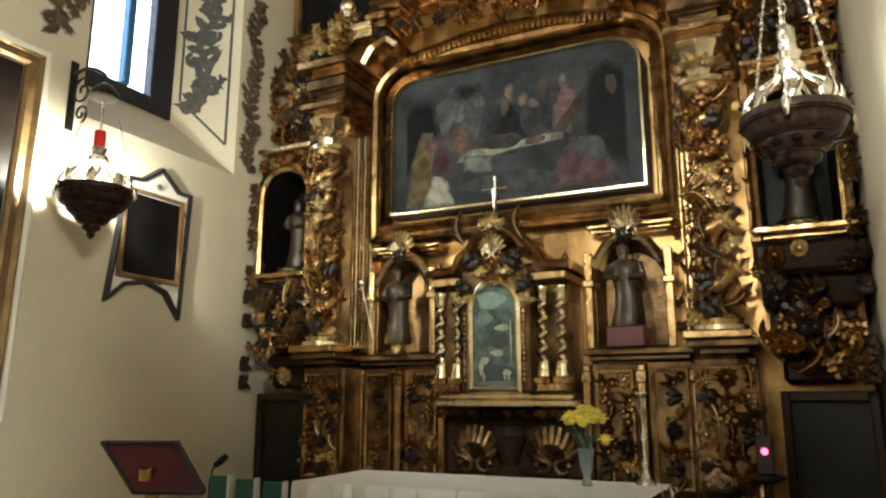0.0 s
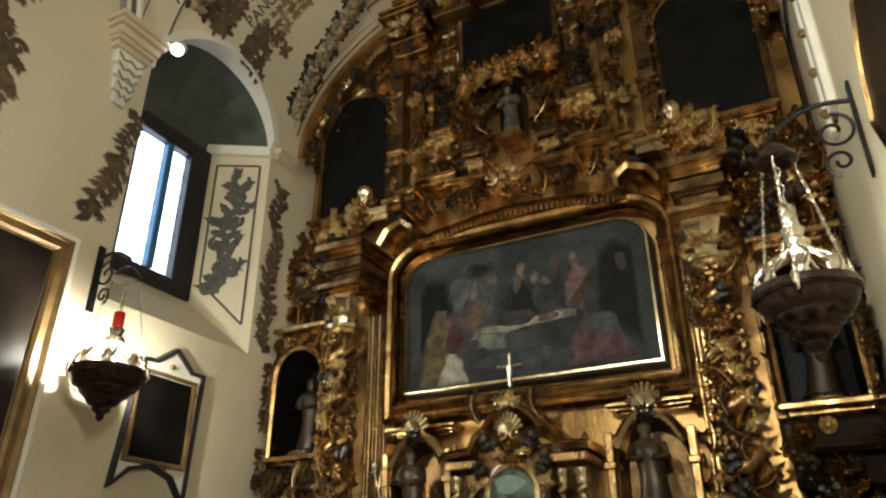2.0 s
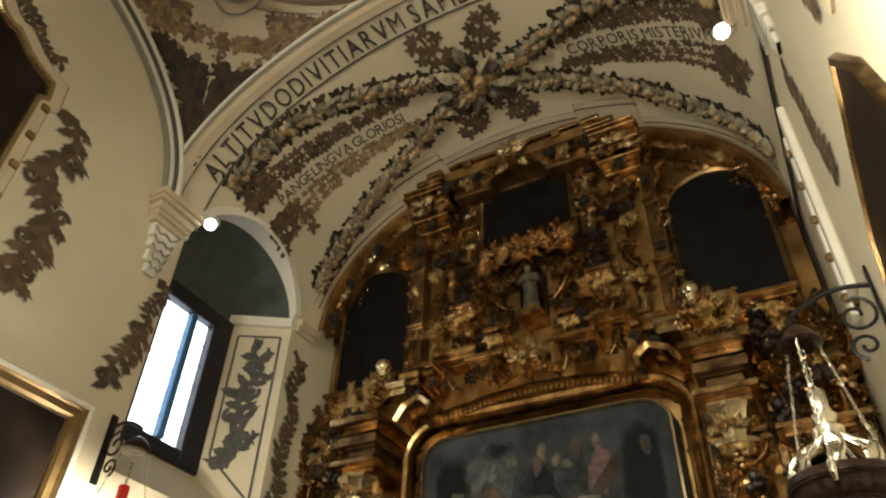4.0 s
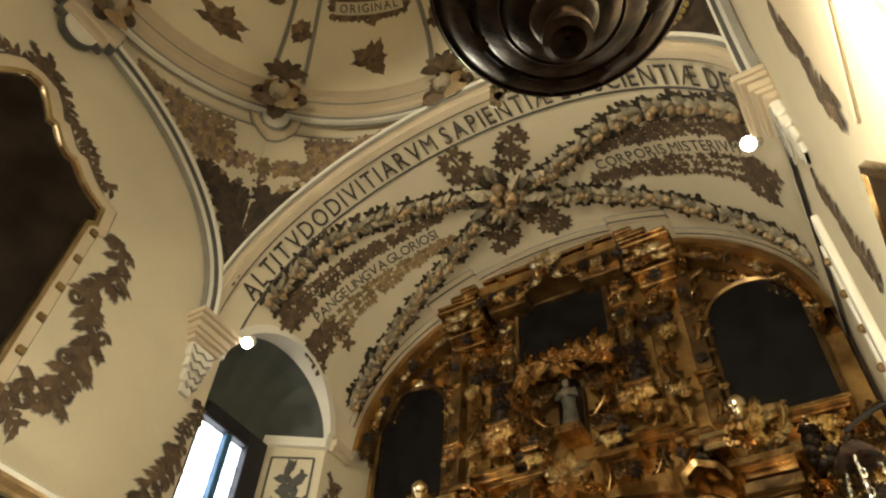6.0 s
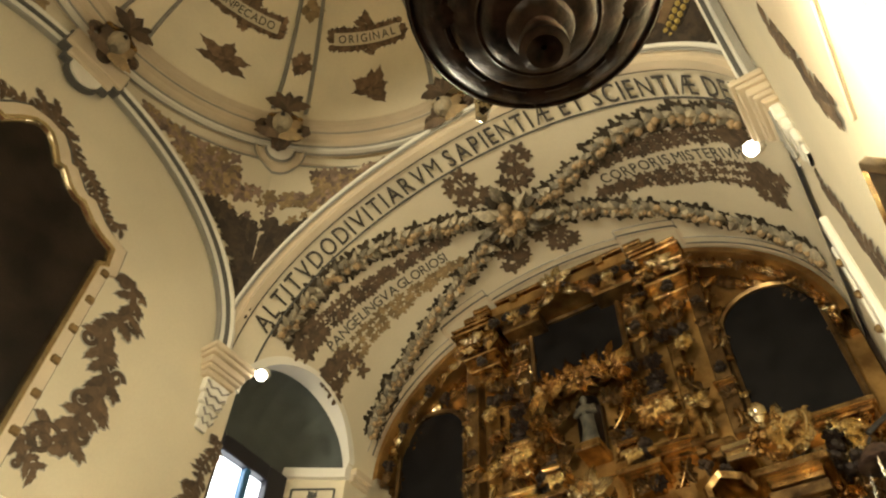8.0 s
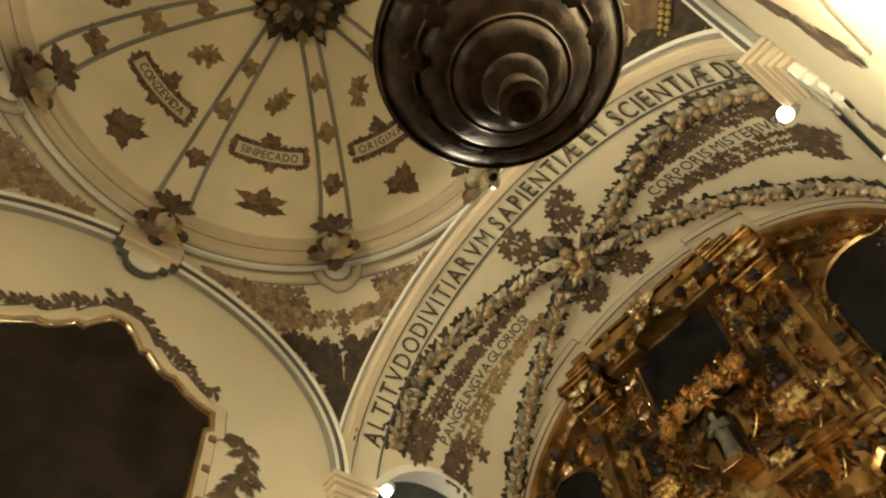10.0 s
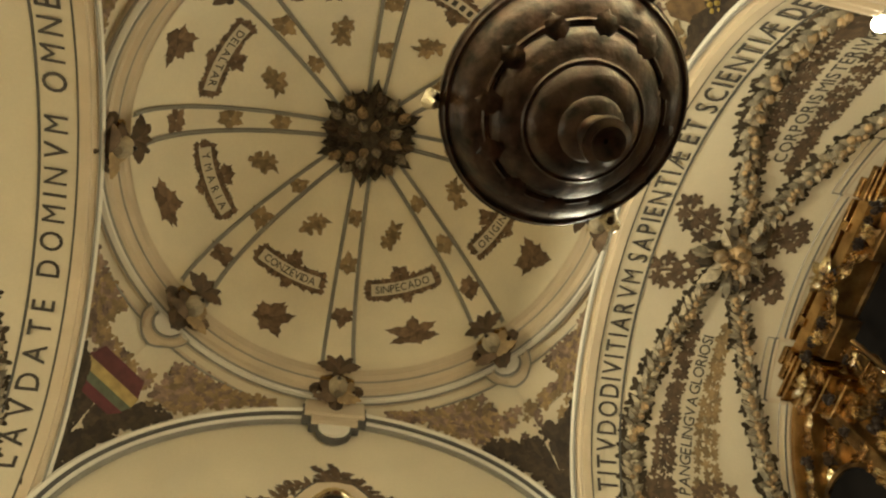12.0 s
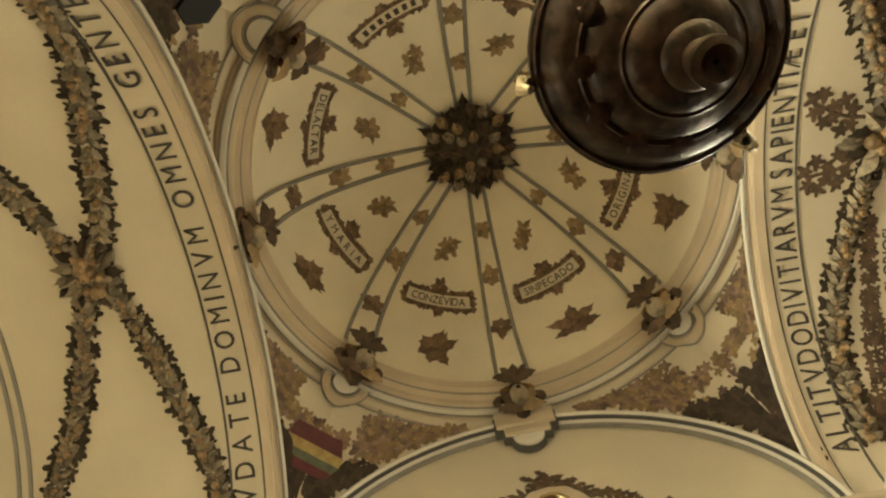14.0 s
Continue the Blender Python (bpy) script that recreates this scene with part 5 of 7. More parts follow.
ms.loft([[((HALF - .03) * math.cos(b), 4.16, low(SPRING + (RISE - .02) * math.sin(b))), ((HALF - .09) * math.cos(b), 4.15, low(SPRING + (RISE - .08) * math.sin(b))), ((HALF - .11) * math.cos(b), 4.20, low(SPRING + (RISE - .10) * math.sin(b))),
          ((HALF - .10) * math.cos(b), 4.30, low(SPRING + (RISE - .09) * math.sin(b))), ((HALF - .15) * math.cos(b), 4.46, low(SPRING + (RISE - .14) * math.sin(b)))] for b in [math.pi * k / 64 for k in range(65)]], False)
rpart("arch_lining", ms, GOLD_BACK, "worn gilded lining of the arch")
for k in range(44):
    b = math.pi * (k + .5) / 44
    if abs(math.cos(b)) * HALF > .8:
        carve(("acanthus", "spray", "fruit", "acanthus")[k % 4], rng.choice((0, 0, 1, 2)), (HALF - .14) * math.cos(b), low(SPRING + (RISE - .15) * math.sin(b)), rng.uniform(.13, .18), 4.26, 90 - math.degrees(b), None, 1, 1.2)
field(.06, .9, low(6.98), low(7.10), 8, .13, .19, 4.04)
carve("acanthus", 1, 0, low(7.22), .30, 3.96)
carve("rosette", 0, 0, low(7.08), .22, 3.95)
carve("fruit", 0, .02, low(7.14), .22, 3.99)


# dark side canvases and the small one at the top
def canvas(name, x0, x1, z0, z1, arched, y=4.42):
    ob = thing(name, "blackened oil painting in a narrow gilt frame", "painting", (0, 0, 0), "dark paintings of the altarpiece")
    c, r = (x0 + x1) / 2, (x1 - x0) / 2
    if arched:
        pts = [(x0, z0), (x1, z0)] + [(c + r * math.cos(math.pi * k / 20), z1 - r * .8 + r * .8 * math.sin(math.pi * k / 20)) for k in range(21)]
    else:
        pts = [(x0, z0), (x1, z0), (x1, z1), (x0, z1)]
    n = len(pts)
    ms = Mesh()
    ms.add([(x, yy, z) for yy in (y, RY) for x, z in pts], [tuple(range(n)), tuple(range(n, 2 * n))] + [(i, (i + 1) % n, (i + 1) % n + n, i + n) for i in range(n)])
    part("canvas", ms, CANVAS_SHADE, ob, "blackened canvas", False)
    part("frame", moulding(pts, [(-.008, 0), (-.008, .03), (.02, .045), (.045, .02), (.045, 0)], True, y), GOLD_DIM, ob, "narrow dull gilt frame")


canvas("side_painting", -2.17, -1.38, 4.96, 6.32, True)
canvas("side_painting", 1.36, 2.15, 4.96, 6.32, True)
canvas("top_painting", -.49, .47, 6.10, 6.85, False, 4.36)
for sgn in (-1, 1):
    a, b = sorted((sgn * 1.36, sgn * 2.20))
    cornice(a, b, 4.80, .10, 4.20, RY, "cornice", GOLD, "gilded cornice under a side painting")


# niches and figures
def figure(name, x, y, z, h, m, label, girth=.17):
    ms = Mesh()
    rr = random.Random(int(abs(x) * 100))
    loops = []
    for t, r in ((0, .95), (.06, 1.0), (.2, .85), (.38, .72), (.5, .74), (.6, .85), (.70, .92), (.77, .72), (.81, .32), (.84, .30), (.88, .38), (.93, .40), (.97, .30), (1.0, .08)):
        loops.append([(x + r * girth * h * math.cos(a) * (1 + .08 * math.sin(5 * a + 4 * t) * (1 if t < .7 else .2)) + .02 * h * math.sin(5 * t), y + .72 * r * girth * h * math.sin(a), z + h * t) for a in [2 * math.pi * k / 18 for k in range(18)]])
    ms.loft(loops, True, True)
    for s in (-1, 1):
        ms.tube([(x + s * girth * h * .85, y, z + h * .74), (x + s * girth * h * 1.1, y - .05 * h, z + h * .60), (x + s * girth * h * .3, y - .16 * h, z + h * .56)], [.05 * h, .048 * h, .03 * h], 7)
    ob = part(name, ms, m)
    tagged(ob, label, "statue")
    return ob


ROBE = mat("dark_brown_painted_robe", (.015, .011, .009), .3, .2, spec=.3, var=.5, scale=9, second=(.075, .048, .024))
ROBE2 = mat("gilt_brown_robe", (.040, .026, .014), .40, .3, var=.6, scale=10, second=(.018, .013, .010))
ROBE3 = mat("pale_blue_grey_robe", (.026, .025, .021), .45, 0, var=.6, scale=12, second=(.10, .085, .06))


def niche(x0, x1, z0, z1, y, dark=True):
    c, r = (x0 + x1) / 2, (x1 - x0) / 2
    pts = [(x0, z0), (x1, z0)] + [(c + r * math.cos(math.pi * k / 16), z1 - r + r * math.sin(math.pi * k / 16)) for k in range(17)]
    ms = Mesh()
    n = len(pts)
    inner_ = [(c + (x - c) * .86, RY - .01, z0 + (z - z0) * .95) for x, z in pts]
    ms.add([(x, y, z) for x, z in pts] + inner_, [tuple(range(n, 2 * n))] + [(i, (i + 1) % n, (i + 1) % n + n, i + n) for i in range(n)])
    # a dark niche has the shade of its hollow put into the colour
    nb = rpart("niche", ms, CANVAS_SHADE if dark else GOLD_DIM, "hollow niche coloured near black for its shade" if dark else "gilded shallow niche")
    part("niche_arch", moulding(pts, [(-.005, 0), (-.005, .03), (.02, .05), (.05, .03), (.05, -.06), (0, -.06)], True, y), GOLD, nb, "gilded niche arch")


for sgn in (-1, 1):
    a, b = sorted((sgn * 1.80, sgn * 2.27))
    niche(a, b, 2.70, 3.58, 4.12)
    # jambs and console
    for x in (1.765, 2.31):
        ms = Mesh()
        ms.box((sgn * x - .035, 4.14, 2.62), (sgn * x + .035, RY, 3.66), .01)
        rpart("niche_jamb", ms, GOLD_DIM, "dull gilded niche jamb", False)
        for j in range(6):
            carve("fruit" if j % 2 else "acanthus", rng.choice((0, 1)), sgn * x, 2.7 + j * .16, .085, 4.13, rng.uniform(-30, 30), None, sgn)
    a, b = sorted((sgn * 1.74, sgn * 2.36))
    cornice(a, b, 2.60, .09, 4.0, RY)
    ms = Mesh()
    for k, (z0, z1, d) in enumerate(((2.40, 2.60, .0), (2.20, 2.40, .06), (2.05, 2.20, .12), (1.92, 2.05, .17), (1.76, 1.92, .22))):
        ms.box((a + d * .5, 4.06 + d, z0), (b - d * .5, RY, z1), .03)
    rpart("console", ms, BROWNWOOD, "dark carved console under the niche", False)
    for j in range(34):
        carve(rng.choice(("fruit", "acanthus", "rosette", "spray")), rng.choice((0, 2, 2, 1)), rng.uniform(a + .05, b - .05), rng.uniform(1.85, 2.58), rng.uniform(.13, .2), 4.03 + rng.uniform(0, .06), rng.uniform(-60, 60), None, sgn)
    cornice(a, b, 3.70, .10, 4.05, RY)
    field(1.80, 2.30, 3.56, 3.72, 4, .12, .17, 4.1, mirror=False) if sgn > 0 else field(-2.30, -1.80, 3.56, 3.72, 4, .12, .17, 4.1, mirror=False)
    figure("saint_statue", sgn * 2.03, 4.30, 2.76, .62, ROBE2, "dark carved robed statue standing in a niche")
    ms = Mesh()
    ms.lathe([(.16, 0), (.17, .02), (.15, .05), (.13, .06)], (sgn * 2.03, 4.27, 2.70), 20)
    st = part("statue_base", ms, SILVER)
    tagged(st, "pale oval base under a statue", "statue base")
    # inner gilded niches flanking the tabernacle
    a, b = sorted((sgn * .66, sgn * 1.16))
    niche(a, b, 2.02, 2.72, 4.30, False)
    for x in (.63, 1.19):
        ms = Mesh()
        ms.box((sgn * x - .03, 4.22, 2.0), (sgn * x + .03, RY, 2.66), .008)
        ms.box((sgn * x - .045, 4.20, 2.42), (sgn * x + .045, RY, 2.47), .008)
        rpart("niche_pilaster", ms, GOLD, "gilded niche pilaster", False)
    for q in (-1, 1):
        pth = [(sgn * .91 + q * (.05 + .19 * t), 2.76 - .20 * t * t) for t in [j / 8 for j in range(9)]]
        rpart("curved_pediment", moulding(pth if q > 0 else list(reversed(pth)), [(-.035, 0), (-.035, .26), (0, .30), (.03, .28), (.03, 0)], False, RY), GOLD_BRIGHT, "bright gilded curved pediment half")
    carve("shell", 1, sgn * .91, 2.86, .24, 4.22)
    carve("rosette", 1, sgn * .91, 2.76, .16, 4.20)
    cornice(min(sgn * .60, sgn * 1.24), max(sgn * .60, sgn * 1.24), 2.80, .07, 4.28, RY)
figure("friar_statue", -.93, 4.20, 2.08, .60, ROBE, "dark robed painted statue on a gilt base in a niche", .19)
figure("friar_statue", .90, 4.20, 2.14, .56, ROBE, "dark robed painted statue with gilt collar in a niche", .21)
for x, m, lb in ((-.93, GOLD_BRIGHT, "gilt turned base under a statue"), (.90, mat("dark_red_base", (.10, .02, .02), .4, 0), "dark red block base under a statue")):
    ms = Mesh()
    if x < 0:
        ms.lathe([(.12, 0), (.10, .02), (.06, .05), (.09, .09)], (x, 4.2, 2.0), 16)
    else:
        ms.box((x - .13, 4.10, 2.0), (x + .13, 4.32, 2.14), .01)
    tagged(part("statue_base", ms, m), lb, "statue base")
ms = Mesh()
ms.tube([(-1.08, 4.08, 2.12), (-1.18, 4.05, 2.52)], .008, 6)
ms.tube([(-1.205, 4.05, 2.50), (-1.155, 4.05, 2.52)], .008, 6)
ms.ball((-1.18, 4.05, 2.55), .03, 8, 6)
tagged(part("silver_staff", ms, SILVER), "thin silver staff leaning beside a statue", "staff")

# tabernacle
tab = thing("tabernacle", "gilded tabernacle with twisted columns and a painted arched door", "tabernacle", (0, 0, 0))
ms = Mesh()
ms.box((-.50, 4.18, 1.70), (.50, RY, 2.62), .01)
ms.box((-.26, 3.98, 1.72), (.26, 4.2, 2.56), .01)
part("body", ms, GOLD_DIM, tab, "worn gilded body", False)
ms = Mesh()
for x0, x1, y0, z in ((-.54, .54, 4.10, 1.62), (-.30, .30, 3.90, 1.62)):
    ms.box((x0, y0, z), (x1, RY, z + .05), .01)
    ms.box((x0 + .02, y0 + .02, z + .05), (x1 - .02, RY, z + .09), .01)
part("base_moulding", ms, GOLD_BRIGHT, tab, "bright gilded base moulding", False)
dr = [(-.165, 1.75), (.165, 1.75)] + [(.165 * math.cos(math.pi * k / 16), 2.28 + .165 * math.sin(math.pi * k / 16)) for k in range(17)]
ms = Mesh()
n = len(dr)
ms.add([(x, y, z) for y in (3.968, 3.985) for x, z in dr], [tuple(range(n)), tuple(range(n, 2 * n))] + [(i, (i + 1) % n, (i + 1) % n + n, i + n) for i in range(n)])
door = part("door", ms, mat("green_grey_oil_panel", (.11, .16, .14), .4, 0, var=.7, scale=11, second=(.025, .035, .032)), tab, "arched painted door panel in grey-green", False)
part("door_frame", moulding(dr, [(-.005, 0), (-.005, .03), (.015, .045), (.04, .03), (.04, -.02)], True, 3.97), GOLD_BRIGHT, tab, "bright gilt door frame")
for k, (x, z, w, h, c) in enumerate(((0, 1.84, .14, .06, (.05, .065, .06)), (-.03, 2.34, .11, .06, (.26, .36, .31)), (-.08, 2.22, .06, .05, (.16, .22, .19)), (.05, 2.06, .08, .05, (.045, .055, .05)), (.06, 2.15, .055, .022, (.34, .34, .28)),
                                  (.02, 1.98, .05, .022, (.38, .36, .30)), (-.105, 1.88, .018, .055, (.50, .48, .38)), (-.075, 1.93, .03, .025, (.50, .48, .38)), (-.085, 1.82, .010, .03, (.44, .42, .34)), (.09, 1.85, .032, .020, (.46, .44, .36)),
                                  (.075, 1.82, .008, .022, (.42, .40, .33)), (.105, 1.82, .008, .022, (.42, .40, .33)), (.0, 1.775, .13, .018, (.16, .18, .16)), (.125, 2.05, .006, .16, (.40, .40, .36)))):
    ms = Mesh()
    ms.add([(x + w * math.cos(a) * (1 + .2 * math.sin(3 * a + k)), 3.966 - .0006 * k, z + h * math.sin(a)) for a in [-2 * math.pi * j / 20 for j in range(20)]], [tuple(range(20))])
    part("painted_shape", ms, mat("door_paint", c, .4, 0, var=.4, scale=12), door, "plain pale painted patch", False)
for sgn in (-1, 1):
    for x, y in ((.47, 4.06), (.33, 4.06)):
        ms = Mesh()
        col = column(sgn * x, y, 1.82, 2.42, .042, 12, 6, False, "small_twisted_column", GOLD_BRIGHT)
        col.parent = tab
    ms = Mesh()
    ms.box((sgn * .40 - .13, 3.98, 2.46), (sgn * .40 + .13, RY, 2.52), .008)
    ms.box((sgn * .40 - .11, 4.0, 1.72), (sgn * .40 + .11, 4.2, 1.78), .008)
    part("column_block", ms, GOLD, tab, "gilded column block", False)
    ms = Mesh()
    for k in range(14):
        ms.ball((sgn * .225, 3.955, 1.80 + k * .035), .014, 6, 5)
    part("bead_string", ms, GOLD_BRIGHT, tab, "string of gilt beads")
    for z, s, i in ((2.62, .18, 0), (2.45, .15, 0), (2.36, .14, 2)):
        ob = carve("acanthus" if i else "fruit", 1 if i else 0, sgn * (.16 if s > .16 else .24), z, s, 3.96, sgn * 20, None, sgn)
        ob.parent = tab
    ms = Mesh()
    ms.lathe([(.02, 0), (.035, .02), (.015, .05), (.03, .08), (.01, .13)], (sgn * .50, 4.1, 2.53), 10)
    part("finial", ms, GOLD, tab, "small turned finial")
crown = [(-.56, 2.56), (-.34, 2.58), (-.30, 2.66), (-.22, 2.72), (-.16, 2.80), (-.06, 2.85), (.06, 2.85), (.16, 2.80), (.22, 2.72), (.30, 2.66), (.34, 2.58), (.56, 2.56)]
part("crown_cornice", moulding(crown, [(-.03, 0), (-.03, .50), (0, .55), (.03, .53), (.03, 0)], False, RY), GOLD, tab, "curving gilded crown cornice")
for x, z, k, i, s in ((0, 2.72, "shell", 1, .20), (0, 2.60, "rosette", 0, .14), (-.10, 2.55, "acanthus", 1, .13), (.10, 2.55, "acanthus", 1, .13), (0, 2.49, "acanthus", 0, .15), (0, 2.90, "acanthus", 1, .20), (-.22, 2.84, "spray", 1, .2), (.24, 2.84, "spray", 1, .2)):
    carve(k, i, x, z, s, 3.95, 0, None).parent = tab
ms = Mesh()
ms.tube([(0, 4.02, 2.86), (0, 4.02, 3.24)], .013, 8)
ms.tube([(-.10, 4.02, 3.15), (.10, 4.02, 3.15)], .011, 8)
ms.lathe([(.05, 0), (.04, .03), (.015, .06)], (0, 4.02, 2.84), 12)
ms.tube([(0, 4.0, 3.0), (0, 4.0, 3.14)], [.014, .022], 8)
tagged(part("altar_cross", ms, SILVER), "small pale silver cross on the tabernacle", "cross")
# dark hollow table below the tabernacle
ms = Mesh()
ms.box((-.56, 4.34, 1.15), (.56, RY, 1.55), .01)
ms.box((-.60, 4.2, 1.54), (.60, RY, 1.62), .015)
rpart("throne_table", ms, BROWNWOOD, "dark carved table below the tabernacle", False)
for k in range(9):
    carve("acanthus", 2 if k % 2 else 0, -.52 + .13 * k, 1.57, .10, 4.19, 180)
for x in (-.3, .3):
    carve("shell", 2, x, 1.34, .36, 4.33)
ms = Mesh()
ms.lathe([(.10, 0), (.12, .03), (.05, .10), (.08, .18), (.13, .30), (.10, .36)], (0, 4.22, 1.13), 16)
rpart("urn", ms, BROWNWOOD, "dark turned urn")

# carved foliage over the rest
field(1.74, 2.34, 3.78, 4.80, 40, .16, .26, 4.30)
field(1.30, 1.76, 4.40, 4.80, 9, .15, .24, 4.05)
field(.10, 1.15, 4.62, 4.76, 9, .15, .2, 4.2)
field(.14, 1.10, 5.02, 6.05, 20, .17, .27, 4.34, bright=.18, kinds=("acanthus", "spray", "fruit", "rosette", "spray", "acanthus"))
field(.56, 1.14, 6.1, 6.9, 14, .15, .24, 4.40, bright=.15)
field(1.26, 1.34, 5.0, 6.5, 8, .12, .18, 4.38, bright=.3)
field(1.20, 1.27, 2.1, 3.0, 6, .10, .14, 4.38)
field(.1, 1.1, 2.94, 3.0, 6, .1, .13, 4.4)
field(1.14, 1.22, 3.1, 4.4, 10, .09, .12, 4.38, bright=.2)
for x, z, s in ((-.02, 4.80, .34), (-.72, 5.42, .30), (.62, 5.42, .30), (1.50, 4.86, .3), (-1.5, 4.86, .3), (0, 6.02, .3), (.35, 6.0, .26), (-.35, 6.0, .26)):
    carve("acanthus", 0 if z > 5 else 1, x, z + s * .1, s, 4.16 if z < 5 else 4.28)
    carve("rosette", 0, x, z, s * .6, 4.12 if z < 5 else 4.24)
    carve("acanthus", 0, x, z - s * .5, s * .8, 4.18 if z < 5 else 4.28, 180)
for sgn in (-1, 1):
    carve("acanthus", 0, sgn * .40, 5.98, .34, 4.26, sgn * 70, None, sgn)
    carve("acanthus", 0, sgn * .18, 6.03, .28, 4.24, sgn * 50, None, sgn)
ms = Mesh()
pts = [(-.12, 5.25), (.12, 5.25)] + [(.12 * math.cos(math.pi * k / 12), 5.72 + .12 * math.sin(math.pi * k / 12)) for k in range(13)]
ms.add([(x, 4.36, z) for x, z in pts] + [(x * .8, 4.49, z) for x, z in pts], [tuple(range(15, 30))] + [(i, (i + 1) % 15, (i + 1) % 15 + 15, i + 15) for i in range(15)])
# shade inside the small niche is painted with the near-black fruit colour
rpart("upper_niche", ms, DARKFRUIT, "small upper niche coloured near black for its shade")
figure("virgin_statue", -.0, 4.30, 5.28, .52, ROBE3, "small dark grey robed statue in the upper niche", .16)
ms = Mesh()
ms.box((-.12, 4.2, 5.20), (.12, RY, 5.28), .01)
rpart("niche_shelf", ms, GOLD, "gilded niche shelf", False)

# small inverted corbels between the upper pilasters
for sgn in (-1, 1):
    for x, z, w in ((.68, 5.46, .13), (.36, 5.12, .10)):
        ms = Mesh()
        for k, (z0, z1, q) in enumerate(((0.0, .05, 1.0), (-.07, .0, .8), (-.16, -.07, .62), (-.24, -.16, .4), (-.29, -.24, .2))):
            ms.box((sgn * x - w * q, 4.40 - .20 * q, z + z0), (sgn * x + w * q, RY, z + z1), .012)
        rpart("gilded_corbel", ms, GOLD, "gilded stepped corbel", False)
        carve("acanthus", 1, sgn * x, z - .10, w * 1.9, 4.26, 180)
        carve("fruit", 0, sgn * x, z + .12, w * 1.6, 4.30, 0)
    for x0, z0, z1 in ((.90, 5.0, 6.1),):
        ms = Mesh()
        ms.box((sgn * x0 - .06, 4.40, z0), (sgn * x0 + .06, RY, z1), .012)
        rpart("upper_pilaster", ms, GOLD, "gilded upper pilaster", False)
    # scroll ears beside the top painting
    ms = Mesh()
    ms.tube([(sgn * (.62 + .16 * (1 - .75 * t) * math.cos(1.5 + 7 * t)), 4.38, 6.45 + .16 * (1 - .75 * t) * math.sin(1.5 + 7 * t)) for t in [j / 24 for j in range(25)]], [.035 - .001 * j for j in range(25)], 8)
    rpart("scroll_ear", ms, GOLD, "gilded scroll beside the top painting")


# the altarpiece and what belongs to it, set against the end wall
SET = ("altarpiece", "altar_painting", "side_painting", "top_painting", "saint_statue", "friar_statue", "virgin_statue", "statue_base", "silver_staff", "tabernacle", "altar_cross")


def set_back():
    for ob in scene.objects:
        if ob.parent is None and ob.name.split(".")[0] in SET:
            ob.matrix_basis = SET_BACK @ ob.matrix_basis


